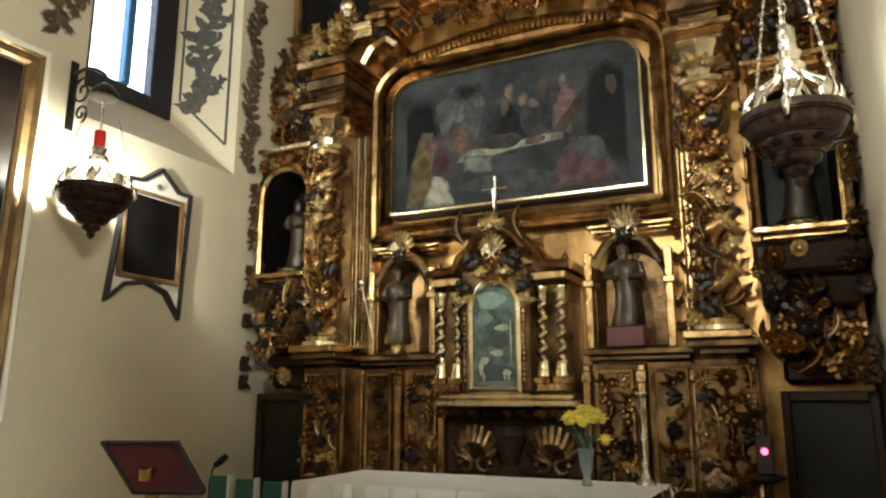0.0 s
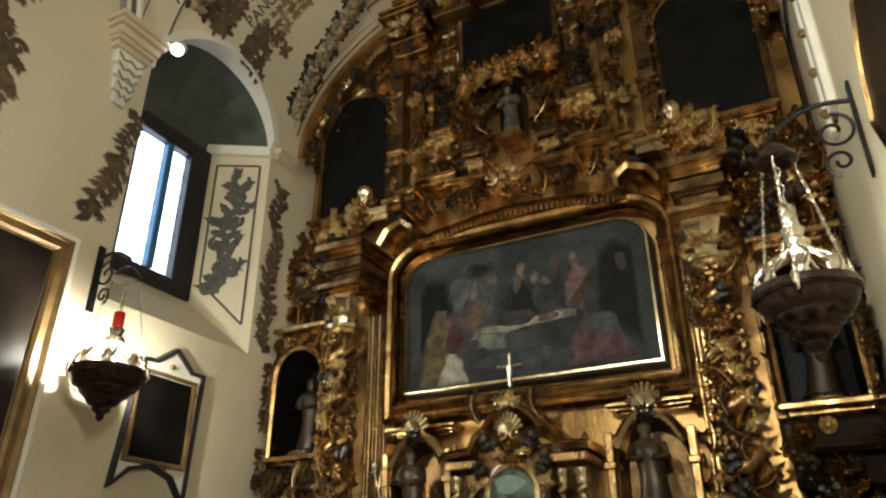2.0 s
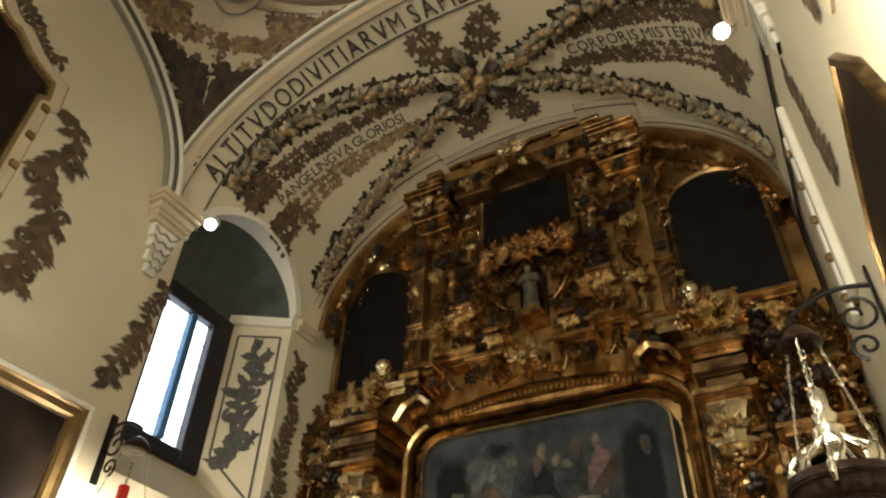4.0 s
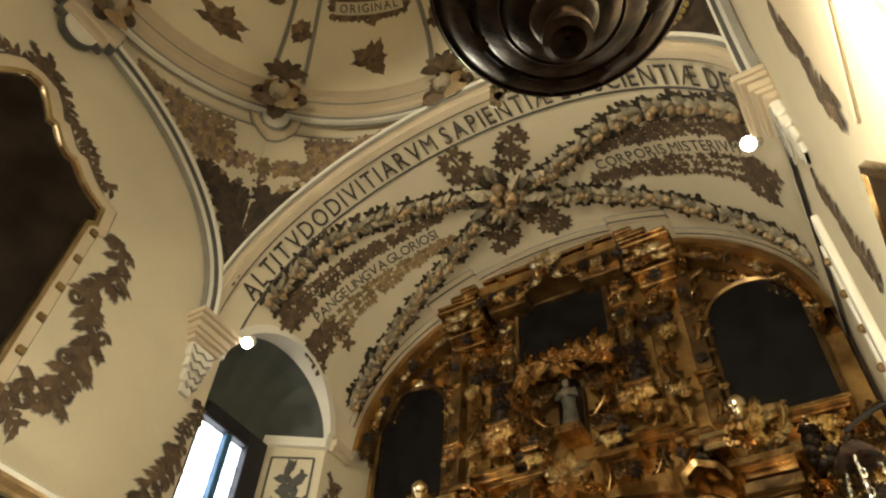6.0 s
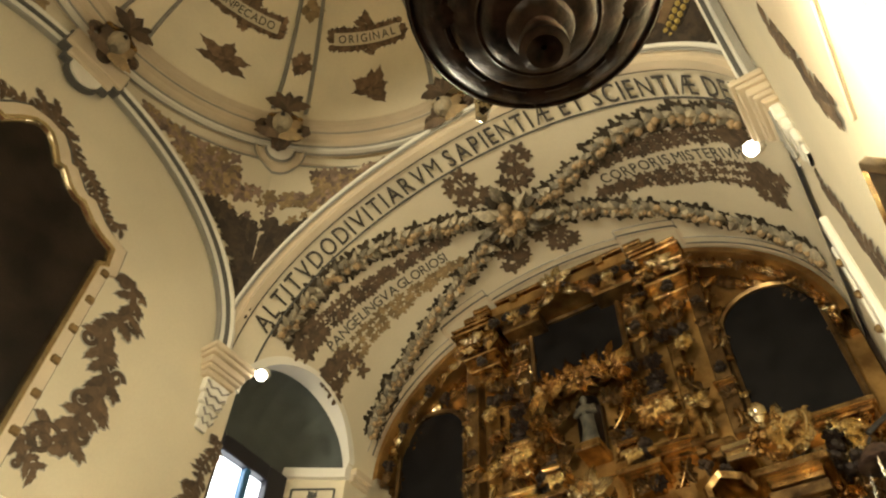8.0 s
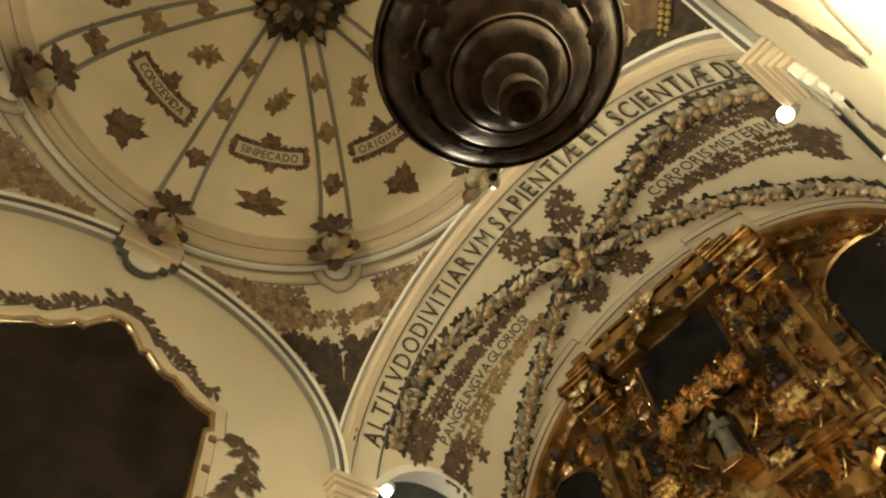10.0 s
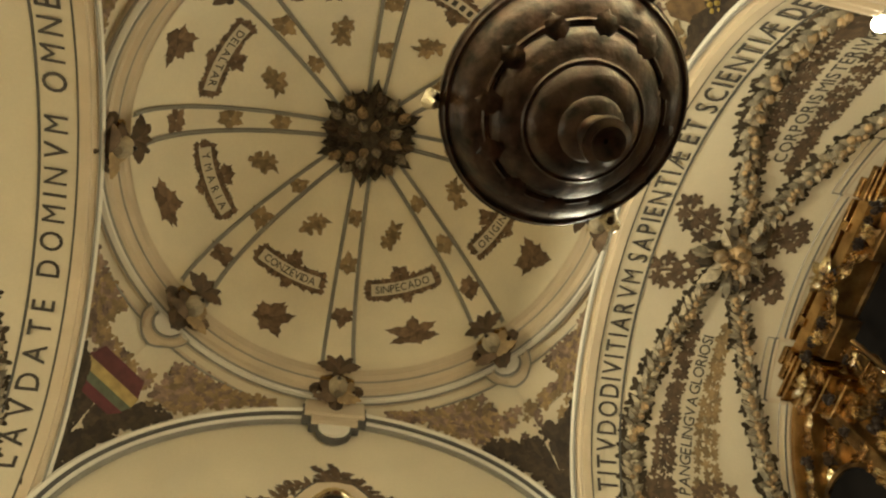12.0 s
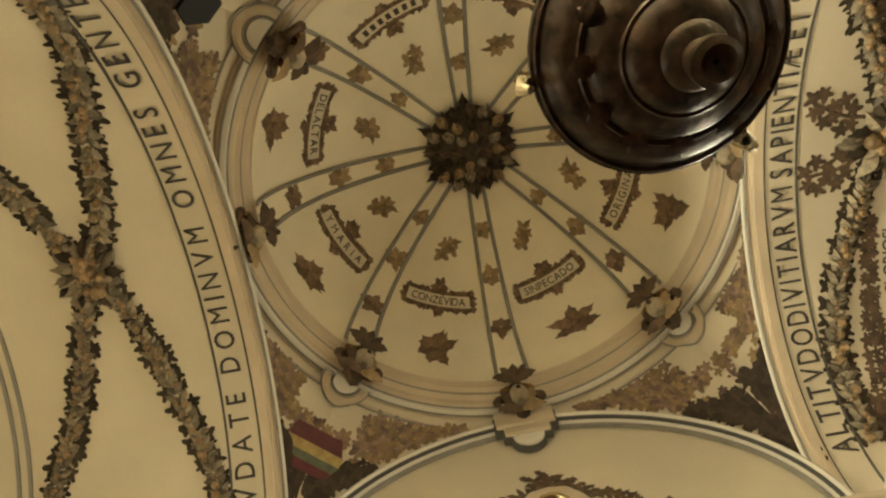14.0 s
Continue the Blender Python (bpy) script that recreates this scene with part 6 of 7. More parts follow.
# hanging lamps on wall brackets
def hanging_lamp(key, wall, candle, deep=0.8):
    x, y, z, r = LAMPS[key]
    ob = thing("hanging_lamp", "tarnished silver sanctuary lamp hanging from a wall bracket by chains", "hanging lamp", (x, y, z), "sanctuary lamps")
    ms = Mesh()
    ms.lathe([(r * .93, .03), (r * .97, .035), (r, .02), (r, .0), (r * .95, -.012), (r * .90, -.03), (r * .88, -.05), (r * .80, -.085), (r * .70, -.10), (r * .66, -.105), (r * .65, -.12), (r * .60, -.15), (r * .50, -.175), (r * .44, -.185),
              (r * .42, -.195), (r * .40, -.215), (r * .33, -.235), (r * .25, -.245), (r * .22, -.25), (r * .24, -.265), (r * .21, -.285), (r * .13, -.30), (r * .10, -.31), (r * .12, -.325), (r * .08, -.345), (r * .02, -.36)], (0, 0, 0), 48, False)
    if key == "nave":
        ms.lathe([(r * .13, -.30), (r * .12, -.34), (r * .17, -.37), (r * .17, -.40), (r * .12, -.415), (r * .09, -.40), (r * .02, -.39)], (0, 0, 0), 32, False)
    ms.lathe([(r * .92, .03), (r * .84, -.03), (r * .6, -.08), (.02, -.09)], (0, 0, 0), 48, False)
    ms.v = [(p[0], p[1], p[2] * deep if p[2] < 0 else p[2]) for p in ms.v]
    part("bowl", ms, BRONZE, ob, "dark chased bowl in tiers")
    for k in range(3):
        ms = Mesh()
        zz, rr = ((-.012 * deep, .955), (-.10 * deep, .69), (-.185 * deep, .44))[k]
        ms.tube([(r * rr * math.cos(a), r * rr * math.sin(a), zz) for a in [2 * math.pi * j / 48 for j in range(49)]], .006, 6)
        part("bowl_ring", ms, BRONZE, ob, "raised ring on the bowl")
    # embossed lobes
    for k in range(12):
        a = 2 * math.pi * k / 12
        ms, out = Mesh(), Mesh()
        leaf(ms, 0, 0, .045, .055, 0, .008, 3)
        out.join(ms, None, lambda u, v, h: ((r * .62 + v) * math.cos(a) - u * math.sin(a), (r * .62 + v) * math.sin(a) + u * math.cos(a), (-.152 + v * .62) * deep - h * .7))
        part("embossed_leaf", out, BRONZE, ob)
    # openwork gallery
    for k in range(8):
        a = 2 * math.pi * k / 8
        pth = []
        for j in range(13):
            t = j / 12
            rr = r * (.88 - .62 * t + .10 * math.sin(2 * math.pi * t))
            pth.append((rr * math.cos(a + .25 * math.sin(3 * t)), rr * math.sin(a + .25 * math.sin(3 * t)), .03 + .20 * t + .03 * math.sin(math.pi * t)))
        ms = Mesh()
        ms.tube(pth, [.012 - .0005 * j for j in range(13)], 6)
        ms.tube([(r * .80 * math.cos(a + .04 * q), r * .80 * math.sin(a + .04 * q), .06 + .03 * math.sin(q)) for q in range(-4, 5)], .009, 6)
        ms2, out = Mesh(), Mesh()
        leaf(ms2, 0, 0, .11, .07, 0, .014, 3)
        out.join(ms2, None, lambda u, v, h: ((r * .82 + h) * math.cos(a) - u * math.sin(a), (r * .82 + h) * math.sin(a) + u * math.cos(a), .03 + v))
        ms.join(out)
        part("gallery_arm", ms, SILVER, ob, "pierced silver gallery arm")
    ms = Mesh()
    ms.lathe([(.03, .20), (.06, .22), (.065, .25), (.04, .27), (.05, .30), (.055, .31)], (0, 0, 0), 16)
    part("hub", ms, SILVER, ob, "silver hub")
    ms = Mesh()
    ms.lathe([(.03, .31), (.036, .33), (.036, .42), (.032, .43)], (0, 0, 0), 14)
    part("candle_glass", ms, REDGLASS if candle else SILVER, ob, "red candle glass" if candle else "pale candle glass")
    ms = Mesh()
    ms.ball((0, 0, .095), .028, 10, 8)
    part("bulb", ms, BULBGLOW, ob, "lit bulb")
    ms = Mesh()
    ms.lathe([(.02, .76), (.05, .74), (.09, .69), (.10, .665), (.085, .655), (.02, .66)], (0, 0, 0), 20)
    part("canopy", ms, BRONZE, ob, "dark domed chain canopy")
    for k in range(3):
        a = 2 * math.pi * k / 3 + .4
        p, q = Vector((r * .97 * math.cos(a), r * .97 * math.sin(a), .02)), Vector((.08 * math.cos(a), .08 * math.sin(a), .67))
        ms = Mesh()
        n = 26
        for j in range(n):
            c = p.lerp(q, (j + .5) / n)
            d = (q - p).normalized()
            s = d.orthogonal().normalized()
            if j % 2:
                s = d.cross(s)
            ms.tube([c + d * (.014 * math.cos(b)) + s * (.006 * math.sin(b)) for b in [2 * math.pi * i / 8 for i in range(9)]], .0022, 4, False)
        part("chain", ms, SILVER, ob, "thin silver chain")
        ms = Mesh()
        ms.tube([(r * 1.0 * math.cos(a), r * math.sin(a), -.0), (r * 1.06 * math.cos(a), r * 1.06 * math.sin(a), .02), (r * 1.10 * math.cos(a), r * 1.10 * math.sin(a), -.02), (r * 1.05 * math.cos(a), r * 1.05 * math.sin(a), -.045)], [.016, .02, .014, .008], 8)
        part("rim_loop", ms, SILVER, ob, "bright silver rim loop")
    ms = Mesh()
    for j in range(8):
        b = [2 * math.pi * i / 8 for i in range(9)]
        ms.tube([(.010 * math.sin(t) * (j % 2), .010 * math.sin(t) * (1 - j % 2), .30 + .045 * j + .024 * math.cos(t)) for t in b], .003, 4, False)
    part("inner_chain", ms, SILVER, ob, "short inner chain")
    # bracket
    bx = wall * (W - .005)
    br = thing("lamp_bracket", "black wrought-iron scroll bracket on the plaster wall", "bracket", (bx, y + .05, z + .62), "lamp brackets")
    ms = Mesh()
    ms.box((-.012 if wall > 0 else 0, -.03, -.10), (0 if wall > 0 else .012, .03, .40), .004)
    part("wall_plate", ms, IRON, br, "iron wall plate", False)
    ln = abs(bx - x)
    ms = Mesh()
    ms.tube([(-wall * ln * t, -.05 * t, .30 - .10 * t + .05 * math.sin(math.pi * t)) for t in [j / 10 for j in range(11)]], .012, 8)
    ms.tube([(-wall * (ln + .02 * math.sin(t)), -.05, .18 - .03 * t) for t in [j / 3 for j in range(4)]], .007, 6)
    part("arm", ms, IRON, br, "iron arm")
    for cz, rr, tt in ((.16, .10, 1.6), (.0, .07, -1.4)):
        ms = Mesh()
        ms.tube([(-wall * (.11 + rr * (1 - .8 * t) * math.cos(tt + t * 8)), 0, cz + rr * (1 - .8 * t) * math.sin(tt + t * 8)) for t in [j / 24 for j in range(25)]], .009, 6)
        part("iron_scroll", ms, IRON, br, "curled iron scroll")


hanging_lamp("west", -1, True)
hanging_lamp("east", 1, False)
hanging_lamp("nave", 1, False, 0.62)


# corner imposts and spot lamps
for sx in (-1, 1):
    for yy, face in ((2.30, 1), (-2.38, -1)):
        ms = Mesh()
        for z0, z1, o in ((5.50, 5.55, .03), (5.55, 5.59, .06), (5.59, 5.66, .08), (5.66, 5.70, .12), (5.70, 5.75, .15)):
            a, b = sorted((sx * (W - o - .06), sx * W))
            ms.box((a, yy - .14 - o * .7, z0), (b, yy + .14 + o * .7, z1), .008)
        par = wall_west if sx < 0 else wall_east
        part("impost", ms, PEACH, par, "peach moulded impost block", False)
        ms = Mesh()
        for k, (z0, z1, w, o) in enumerate(((5.36, 5.50, .13, .07), (5.26, 5.36, .11, .06), (5.14, 5.26, .09, .04), (5.04, 5.14, .06, .03))):
            a, b = sorted((sx * (W - o), sx * W))
            ms.box((a, yy - w, z0), (b, yy + w, z1), .012)
        part("impost_drop", ms, WHITE, par, "white stepped drop below the impost", False)
        for k in range(5):
            ms = Mesh()
            a = sx * (W - .075)
            w = .12 - .015 * k
            zz = 5.46 - .085 * k
            ms.tube([(a, yy - w, zz), (a, yy - w * .5, zz - .05), (a, yy, zz - .02), (a, yy + w * .5, zz - .05), (a, yy + w, zz)], .009, 6)
            part("drop_line", ms, GREY, par, "grey swag line")
for sx in (-1, 1):
    sp = thing("spot_lamp", "small lit spotlight with bright lens on the impost", "spotlight", (sx * 2.17, 2.58, 5.72), "spotlights")
    ms = Mesh()
    ms.lathe([(.03, 0), (.045, .02), (.05, .10), (.05, .13)], (0, 0, 0), 16)
    m = look((0, 0, 0), (-sx * 1.0, -1.6, -2.0))
    out = Mesh()
    out.join(ms, m @ pose(0, 0, -.02))
    part("housing", out, WHITE, sp, "white lamp housing")
    ms, out = Mesh(), Mesh()
    ms.lathe([(.052, 0), (.05, -.012), (.03, -.022), (.005, -.026)], (0, 0, 0), 16)
    out.join(ms, m @ pose(0, 0, -.02))
    part("lens", out, SPOTGLOW, sp, "bright lens")
    ms = Mesh()
    ms.tube([(0, 0, .04), (sx * .10, -.04, .08), (sx * .22, -.10, .10)], .012, 6)
    part("arm", ms, IRON, sp, "short arm")


# paintings on the side walls
def wall_outline(pts, x, sx, prof):
    """Moulding round a shape (y, z) on a side wall; sx: the room's side of the wall plane."""
    ms = moulding(pts, prof, True, 0)
    return [(x + sx * -p[1], p[0], p[2]) for p in ms.v], ms.f


def framed(name, label, pts, x, sx, prof, fm, inset=.05, cm=None):
    ob = thing(name, label, "painting")
    v, f = wall_outline(pts, x, sx, prof)
    ms = Mesh()
    ms.add(v, f)
    fr = part("frame", ms, fm, ob)
    fix_normals(fr)
    ms = Mesh()
    n = len(pts)
    cy, cz = sum(p[0] for p in pts) / n, sum(p[1] for p in pts) / n
    ms.add([(xx, cy + (y - cy) * .97, cz + (z - cz) * .97) for xx in (x + sx * .002, x + sx * .018) for y, z in pts], [tuple(range(n)), tuple(range(n, 2 * n))] + [(i, (i + 1) % n, (i + 1) % n + n, i + n) for i in range(n)])
    part("canvas", ms, cm or CANVAS_SHADE, ob, "dark varnished canvas", False)
    return ob


PROF = [(-.02, .0), (-.02, .03), (.0, .05), (.05, .045), (.075, .07), (.11, .05), (.11, .0)]
BIGOIL = mat("dark_varnished_oil", (.024, .016, .012), .35, 0, spec=.2, var=.6, scale=3, second=(.008, .006, .005))
OLDWOOD = mat("brown_gilt_frame", (.30, .19, .08), .35, .5, var=.4, scale=8)
big = framed("wall_painting", "large dark oil painting in a brown and gilt frame", [(-.35, 1.55), (1.84, 1.55), (1.90, 3.76), (-.35, 3.76)], -W, 1, PROF, OLDWOOD, .05, BIGOIL)
v, f = wall_outline([(-.40, 1.50), (1.95, 1.50), (1.99, 3.84), (-.40, 3.84)], -W, 1, [(-.012, .0), (-.012, .075), (.010, .085), (.03, .07), (.03, .0)])
ms = Mesh()
ms.add(v, f)
fix_normals(part("gilt_edge", ms, WHITE, big, "pale outer edge of the frame"))
big.location = (0, .22, -.03)
framed("wall_painting", "dark scalloped oil painting in a thin gilt frame", [(.90, 2.98), (1.94, 2.94), (2.18, 3.24), (2.05, 3.47), (1.74, 3.60), (1.54, 3.66), (1.34, 3.74), (1.12, 3.44), (1.03, 3.2)], W, -1, [(-.015, 0), (-.015, .02), (.0, .035), (.025, .03), (.035, 0)], GOLD, .03, BIGOIL)

# scalloped lunette painting on each side wall
half = [(.90, 4.05), (.90, 5.74), (.96, 5.78), (.94, 5.93), (.80, 5.97), (.70, 6.02), (.56, 6.13), (.50, 6.12), (.42, 6.16), (.30, 6.28), (.24, 6.27), (.15, 6.40), (.07, 6.48)]
outline = half + [(0, 6.50)] + [(-a, b) for a, b in reversed(half)]
CY = .03
lun = framed("lunette_painting", "scallop-topped dark oil painting in a gilded frame", [(CY + a, b) for a, b in outline], -W, 1, [(-.03, 0), (-.03, .02), (-.01, .05), (.02, .055), (.035, .03), (.035, 0)], GOLD_BRIGHT, .03, BIGOIL)
wide = [(CY + a + (.06 if a > 0 else -.06 if a < 0 else 0), b + (.05 if b > 5.9 else 0 if b > 5 else -.06)) for a, b in outline]
v, f = wall_outline(wide, -W, 1, [(-.05, 0), (-.05, .03), (.02, .045), (.06, .03), (.06, 0)])
ms = Mesh()
ms.add(v, f)
fix_normals(part("outer_frame", ms, PEACH, lun, "cream outer frame"))
v, f = wall_outline([(CY + a + (.12 if a > 0 else -.12 if a < 0 else 0), b + (.10 if b > 5.9 else .02 if b > 5 else -.11)) for a, b in outline], -W, 1, [(-.008, 0), (-.008, .02), (.008, .02), (.008, 0)])
ms = Mesh()
ms.add(v, f)
fix_normals(part("frame_line", ms, LINE, lun, "dark line round the cream frame"))
for k in range(6):
    for s in (-1, 1):
        ms = Mesh()
        zz = 4.2 + .29 * k
        ms.box((-W + .035, CY + s * .985 - .035, zz), (-W + .062, CY + s * .985 + .035, zz + .06), .012)
        part("frame_stud", ms, OLDWOOD, lun, "small brown stud on the frame", False)

# the small shield-shaped painting
sp_pts = [(2.66, 2.34), (2.80, 2.46), (2.99, 2.50), (3.18, 2.44), (3.32, 2.27), (3.36, 3.24), (3.24, 3.24), (3.14, 3.32), (3.06, 3.38), (2.98, 3.32), (2.88, 3.25), (2.76, 3.24)]
sp = framed("small_painting", "small dark painting in a cream scroll-shaped frame", sp_pts, -W, 1, [(-.012, 0), (-.012, .045), (.012, .05), (.02, 0)], DARKWOOD, .03, WHITE)
ms = Mesh()
ms.box((-W + .02, 2.76, 2.54), (-W + .03, 3.26, 3.14), .004)
part("dark_panel", ms, CANVAS_SHADE, sp, "dark painted panel", False)
v, f = wall_outline([(2.74, 2.52), (3.28, 2.52), (3.28, 3.16), (2.74, 3.16)], -W + .018, 1, [(-.012, 0), (-.012, .03), (.012, .036), (.02, 0)])
ms = Mesh()
ms.add(v, f)
fix_normals(part("inner_frame", ms, OLDWOOD, sp, "brown gilt inner frame"))
for y, z in ((2.72, 2.8), (3.31, 2.8), (3.31, 3.08), (2.73, 3.06), (2.9, 2.515), (3.12, 2.51), (3.04, 3.24)):
    ms = Mesh()
    ms.ball((-W + .03, y, z), .022, 8, 6)
    part("frame_knob", ms, OLDWOOD, sp, "small brown knob")


sp.location = (0, .205, -.05)


# painted foliage on the side walls
HALO = Mesh()
OUTLINE = mat("grey_painted_outline", (0.40, 0.37, 0.31), 0.8, var=0.25, scale=14)


def wall_leaves(name, ms, x, sx, m, par, lab):
    out = Mesh()
    out.join(ms, None, lambda u, v, h: (x - sx * (h + .006), u, v))
    if HALO.v:
        rim = Mesh()
        rim.join(HALO, None, lambda u, v, h: (x - sx * (h + .002), u, v))
        part("painted_outline", rim, OUTLINE, par, "grey painted outline of the foliage")
        HALO.v.clear()
        HALO.f.clear()
    return part(name, out, m, par, lab)


def run(ms, line, width, rr, lift=.008):
    """A winding painted stem with curling side shoots and spiky leaves, outlined in grey."""
    def both(fn):
        fn(ms, 0.0, lift)
        fn(HALO, width * .045, .003)
    fine, dist = [], 0.0
    for a, b in zip(line, line[1:]):
        d = math.hypot(b[0] - a[0], b[1] - a[1])
        t0 = math.atan2(b[1] - a[1], b[0] - a[0])
        k = max(2, round(d / (width * .16)))
        for i in range(k):
            t = i / k
            sw = math.sin(dist / width * 2.6) * width * .15
            fine.append((a[0] + (b[0] - a[0]) * t - math.sin(t0) * sw, a[1] + (b[1] - a[1]) * t + math.cos(t0) * sw, t0))
            dist += d / k
    both(lambda q, g, l: stem(q, [p[:2] for p in fine], width * .17 + g * 2, l))
    for i, (u, v, t0) in enumerate(fine):
        side = 1 if i % 2 else -1
        tb = t0 + side * rr.uniform(.5, 1.1)
        ln, wd, cu = width * rr.uniform(.42, .62), width * rr.uniform(.24, .34), -side * rr.uniform(.1, .5)
        both(lambda q, g, l: leaf(q, u, v, ln + g, wd + g * 1.6, tb - math.pi / 2, l * 1.2, 3, cu))
        if i % 2:
            e = (u + ln * .75 * math.cos(tb), v + ln * .75 * math.sin(tb))
            sz, tt = width * rr.uniform(.09, .14), rr.uniform(0, 6)
            both(lambda q, g, l: lobed(q, e[0], e[1], sz, tt, l, 4, None, g))
        if i % 5 == 1:
            ce, r0, a0 = (u - math.sin(t0) * -side * width * .26, v + math.cos(t0) * -side * width * .26), width * .19, rr.uniform(0, 6)
            both(lambda q, g, l: scroll(q, ce[0], ce[1], r0, -side, a0, width * .12 + g * 1.6, 1.15, l))


for sx, par in ((-1, wall_west), (1, wall_east)):
    rr = random.Random(90 + sx)
    ms = Mesh()
    run(ms, [(2.48, 5.10), (2.47, 4.85), (2.42, 4.60), (2.38, 4.42)], .17, rr)
    run(ms, [(2.42, 4.62), (2.36, 4.40), (2.31, 4.22), (2.34, 4.06)], .26, rr)
    if sx > 0:
        run(ms, [(1.24, 4.82), (1.18, 4.60), (1.26, 4.30), (1.22, 3.95)], .22, rr)
    wall_leaves("painted_foliage", ms, sx * W, sx, PAINTED, par, "brown painted foliage beside the window arch")
rr = random.Random(17)
for s in (-1, 1):
    ms = Mesh()
    run(ms, [(CY + s * 1.22, 5.84), (CY + s * 1.28, 5.55), (CY + s * 1.26, 5.2), (CY + s * 1.36, 4.9), (CY + s * 1.34, 4.6), (CY + s * 1.42, 4.3)], .34, rr)
    scroll(ms, CY + s * 1.18, 4.30, .14, s, 0, .04)
    run(ms, [(CY + s * 1.15, 4.45), (CY + s * 1.05, 4.2), (CY + s * 1.25, 4.1)], .2, rr)
    run(ms, [(CY + s * .02, 6.66), (CY + s * .3, 6.56), (CY + s * .52, 6.38), (CY + s * .74, 6.24), (CY + s * .96, 6.16)], .20, rr)
    run(ms, [(CY + s * .04, 6.62), (CY + s * .08, 6.80)], .26, rr)
    wall_leaves("painted_foliage", ms, -W, -1, PAINTED, wall_west, "brown painted foliage round the lunette painting")

# scroll panel on the window splay, and foliage beside the altarpiece
eu = Vector((FX + W, FY[1] - NY[1], 0)).normalized()
nn = Vector((eu.y, -eu.x, 0))
nn = nn if nn.y < 0 else -nn
org = Vector((-W, NY[1], 0))


def on_splay(u, v, h=0.0):
    p = org + eu * u + nn * (h + .006)
    return (p.x, p.y, v)


DEEP = math.hypot(FX + W, FY[1] - NY[1])
frame_pts = [(.09, 3.80), (DEEP - .08, 4.18), (DEEP - .08, 5.42), (.09, 5.46)]
ms, out = Mesh(), Mesh()
for a, b in zip(frame_pts, frame_pts[1:] + frame_pts[:1]):
    stem(ms, [a, b], .022, .006)
out.join(ms, None, on_splay)
part("panel_line", out, LINE, wall_west, "dark line round the reveal panel")
ms, out = Mesh(), Mesh()
m2 = Mesh()
run(m2, [(.04, 0), (.10, .2), (-.08, .45), (.06, .75), (-.06, 1.0), (.04, 1.22)], .36, random.Random(8))
HALO.v.clear()
HALO.f.clear()
ms.join(m2, None, lambda u, v, h: (DEEP / 2 + u * .95 + .02, 4.08 + v, h))
out.join(ms, None, on_splay)
part("painted_scroll", out, mat("grey_painted_scroll", (.10, .095, .085), .8, var=.4, scale=14), wall_west, "grey painted leaf scroll on the reveal")
ms = Mesh()
rr = random.Random(31)
run(ms, [(4.27, 3.6), (4.25, 4.2), (4.29, 4.8), (4.25, 5.35)], .24, rr)
wall_leaves("painted_foliage", ms, -W, -1, PAINTED, wall_west, "dark painted foliage beside the altarpiece")
ms = Mesh()
for z0, z1, o in ((5.60, 5.66, .03), (5.66, 5.74, .06)):
    ms.box((-W, 4.12, z0 - .03), (-W + o + .03, 4.38 + o * .4, z1 - .03), .008)
part("retable_impost", ms, PEACH, wall_west, "small peach impost beside the altarpiece", False)

# carvings at the edge of the altarpiece against the wall
for sgn in (-1, 1):
    for z in (2.68, 2.5, 2.3, 1.95, 1.8, 3.0, 3.2, 3.4):
        carve("fruit" if z < 2.6 else "acanthus", 1 if z < 2.6 else 2, sgn * 2.33, z, .17, 4.06, 90 * sgn, None, sgn)

set_back()

# altar
altar = thing("altar_table", "altar table covered with a white linen cloth", "altar", (.26, -.10, .15))
altar.scale = (.79, 1, 1)
ms = Mesh()
ms.box((-1.22, 3.08, 0), (1.18, 3.74, .94), .01)
part("table_body", ms, BROWNWOOD, altar, "dark wooden altar body", False)
ms = Mesh()
loops = []
for k in range(61):
    x = -1.29 + 2.54 * k / 60
    w = .006 * math.sin(k * 1.1) + .004 * math.sin(k * 2.7)
    loops.append([(x, 3.78 + w, .955), (x, 3.79 + w, .975), (x, 3.6, .972), (x, 3.2, .972), (x, 3.03 + w, .975), (x, 3.02 + w * 3, .94), (x, 3.01 + w * 6, .62), (x, 3.02 + w * 6, .62), (x, 3.03 + w, .95)])
ms.loft(loops, False)
part("altar_cloth", ms, LINEN, altar, "white linen altar cloth")
ms = Mesh()
for k in range(40):
    x = -1.27 + 2.5 * k / 39
    ms.tube([(x, 3.795, .975), (x + .015, 3.80, .93), (x + .02, 3.80, .90)], [.006, .012, .010], 5)
part("cloth_fringe", ms, LINEN, altar, "gathered cloth edge")

cs = thing("candlestick", "tall turned pale metal candlestick on the altar", "candlestick", (1.13, 3.60, 1.125))
cs.scale = (.75, .75, 1.0)
ms = Mesh()
ms.lathe([(.075, 0), (.07, .02), (.045, .035), (.03, .06), (.018, .09), (.03, .12), (.014, .15), (.012, .22), (.028, .25), (.012, .28), (.012, .36), (.03, .40), (.014, .42), (.02, .47), (.05, .49), (.05, .50)], (0, 0, 0), 20)
part("stem", ms, SILVER, cs, "turned pale metal stem")
vase = thing("flower_vase", "glass vase with yellow flowers on the altar", "vase", (.845, 3.43, 1.125))
vase.scale = (.82, .82, .90)
GLASS = mat("pale_glass", (.55, .62, .58), .12, 0, var=.2)
GLASS.node_tree.nodes["Principled BSDF"].inputs["Transmission Weight"].default_value = .75
ms = Mesh()
ms.lathe([(.035, 0), (.03, .02), (.022, .05), (.04, .12), (.045, .16), (.055, .22), (.05, .22), (.035, .14), (.015, .05)], (0, 0, 0), 18, True, 9, .05)
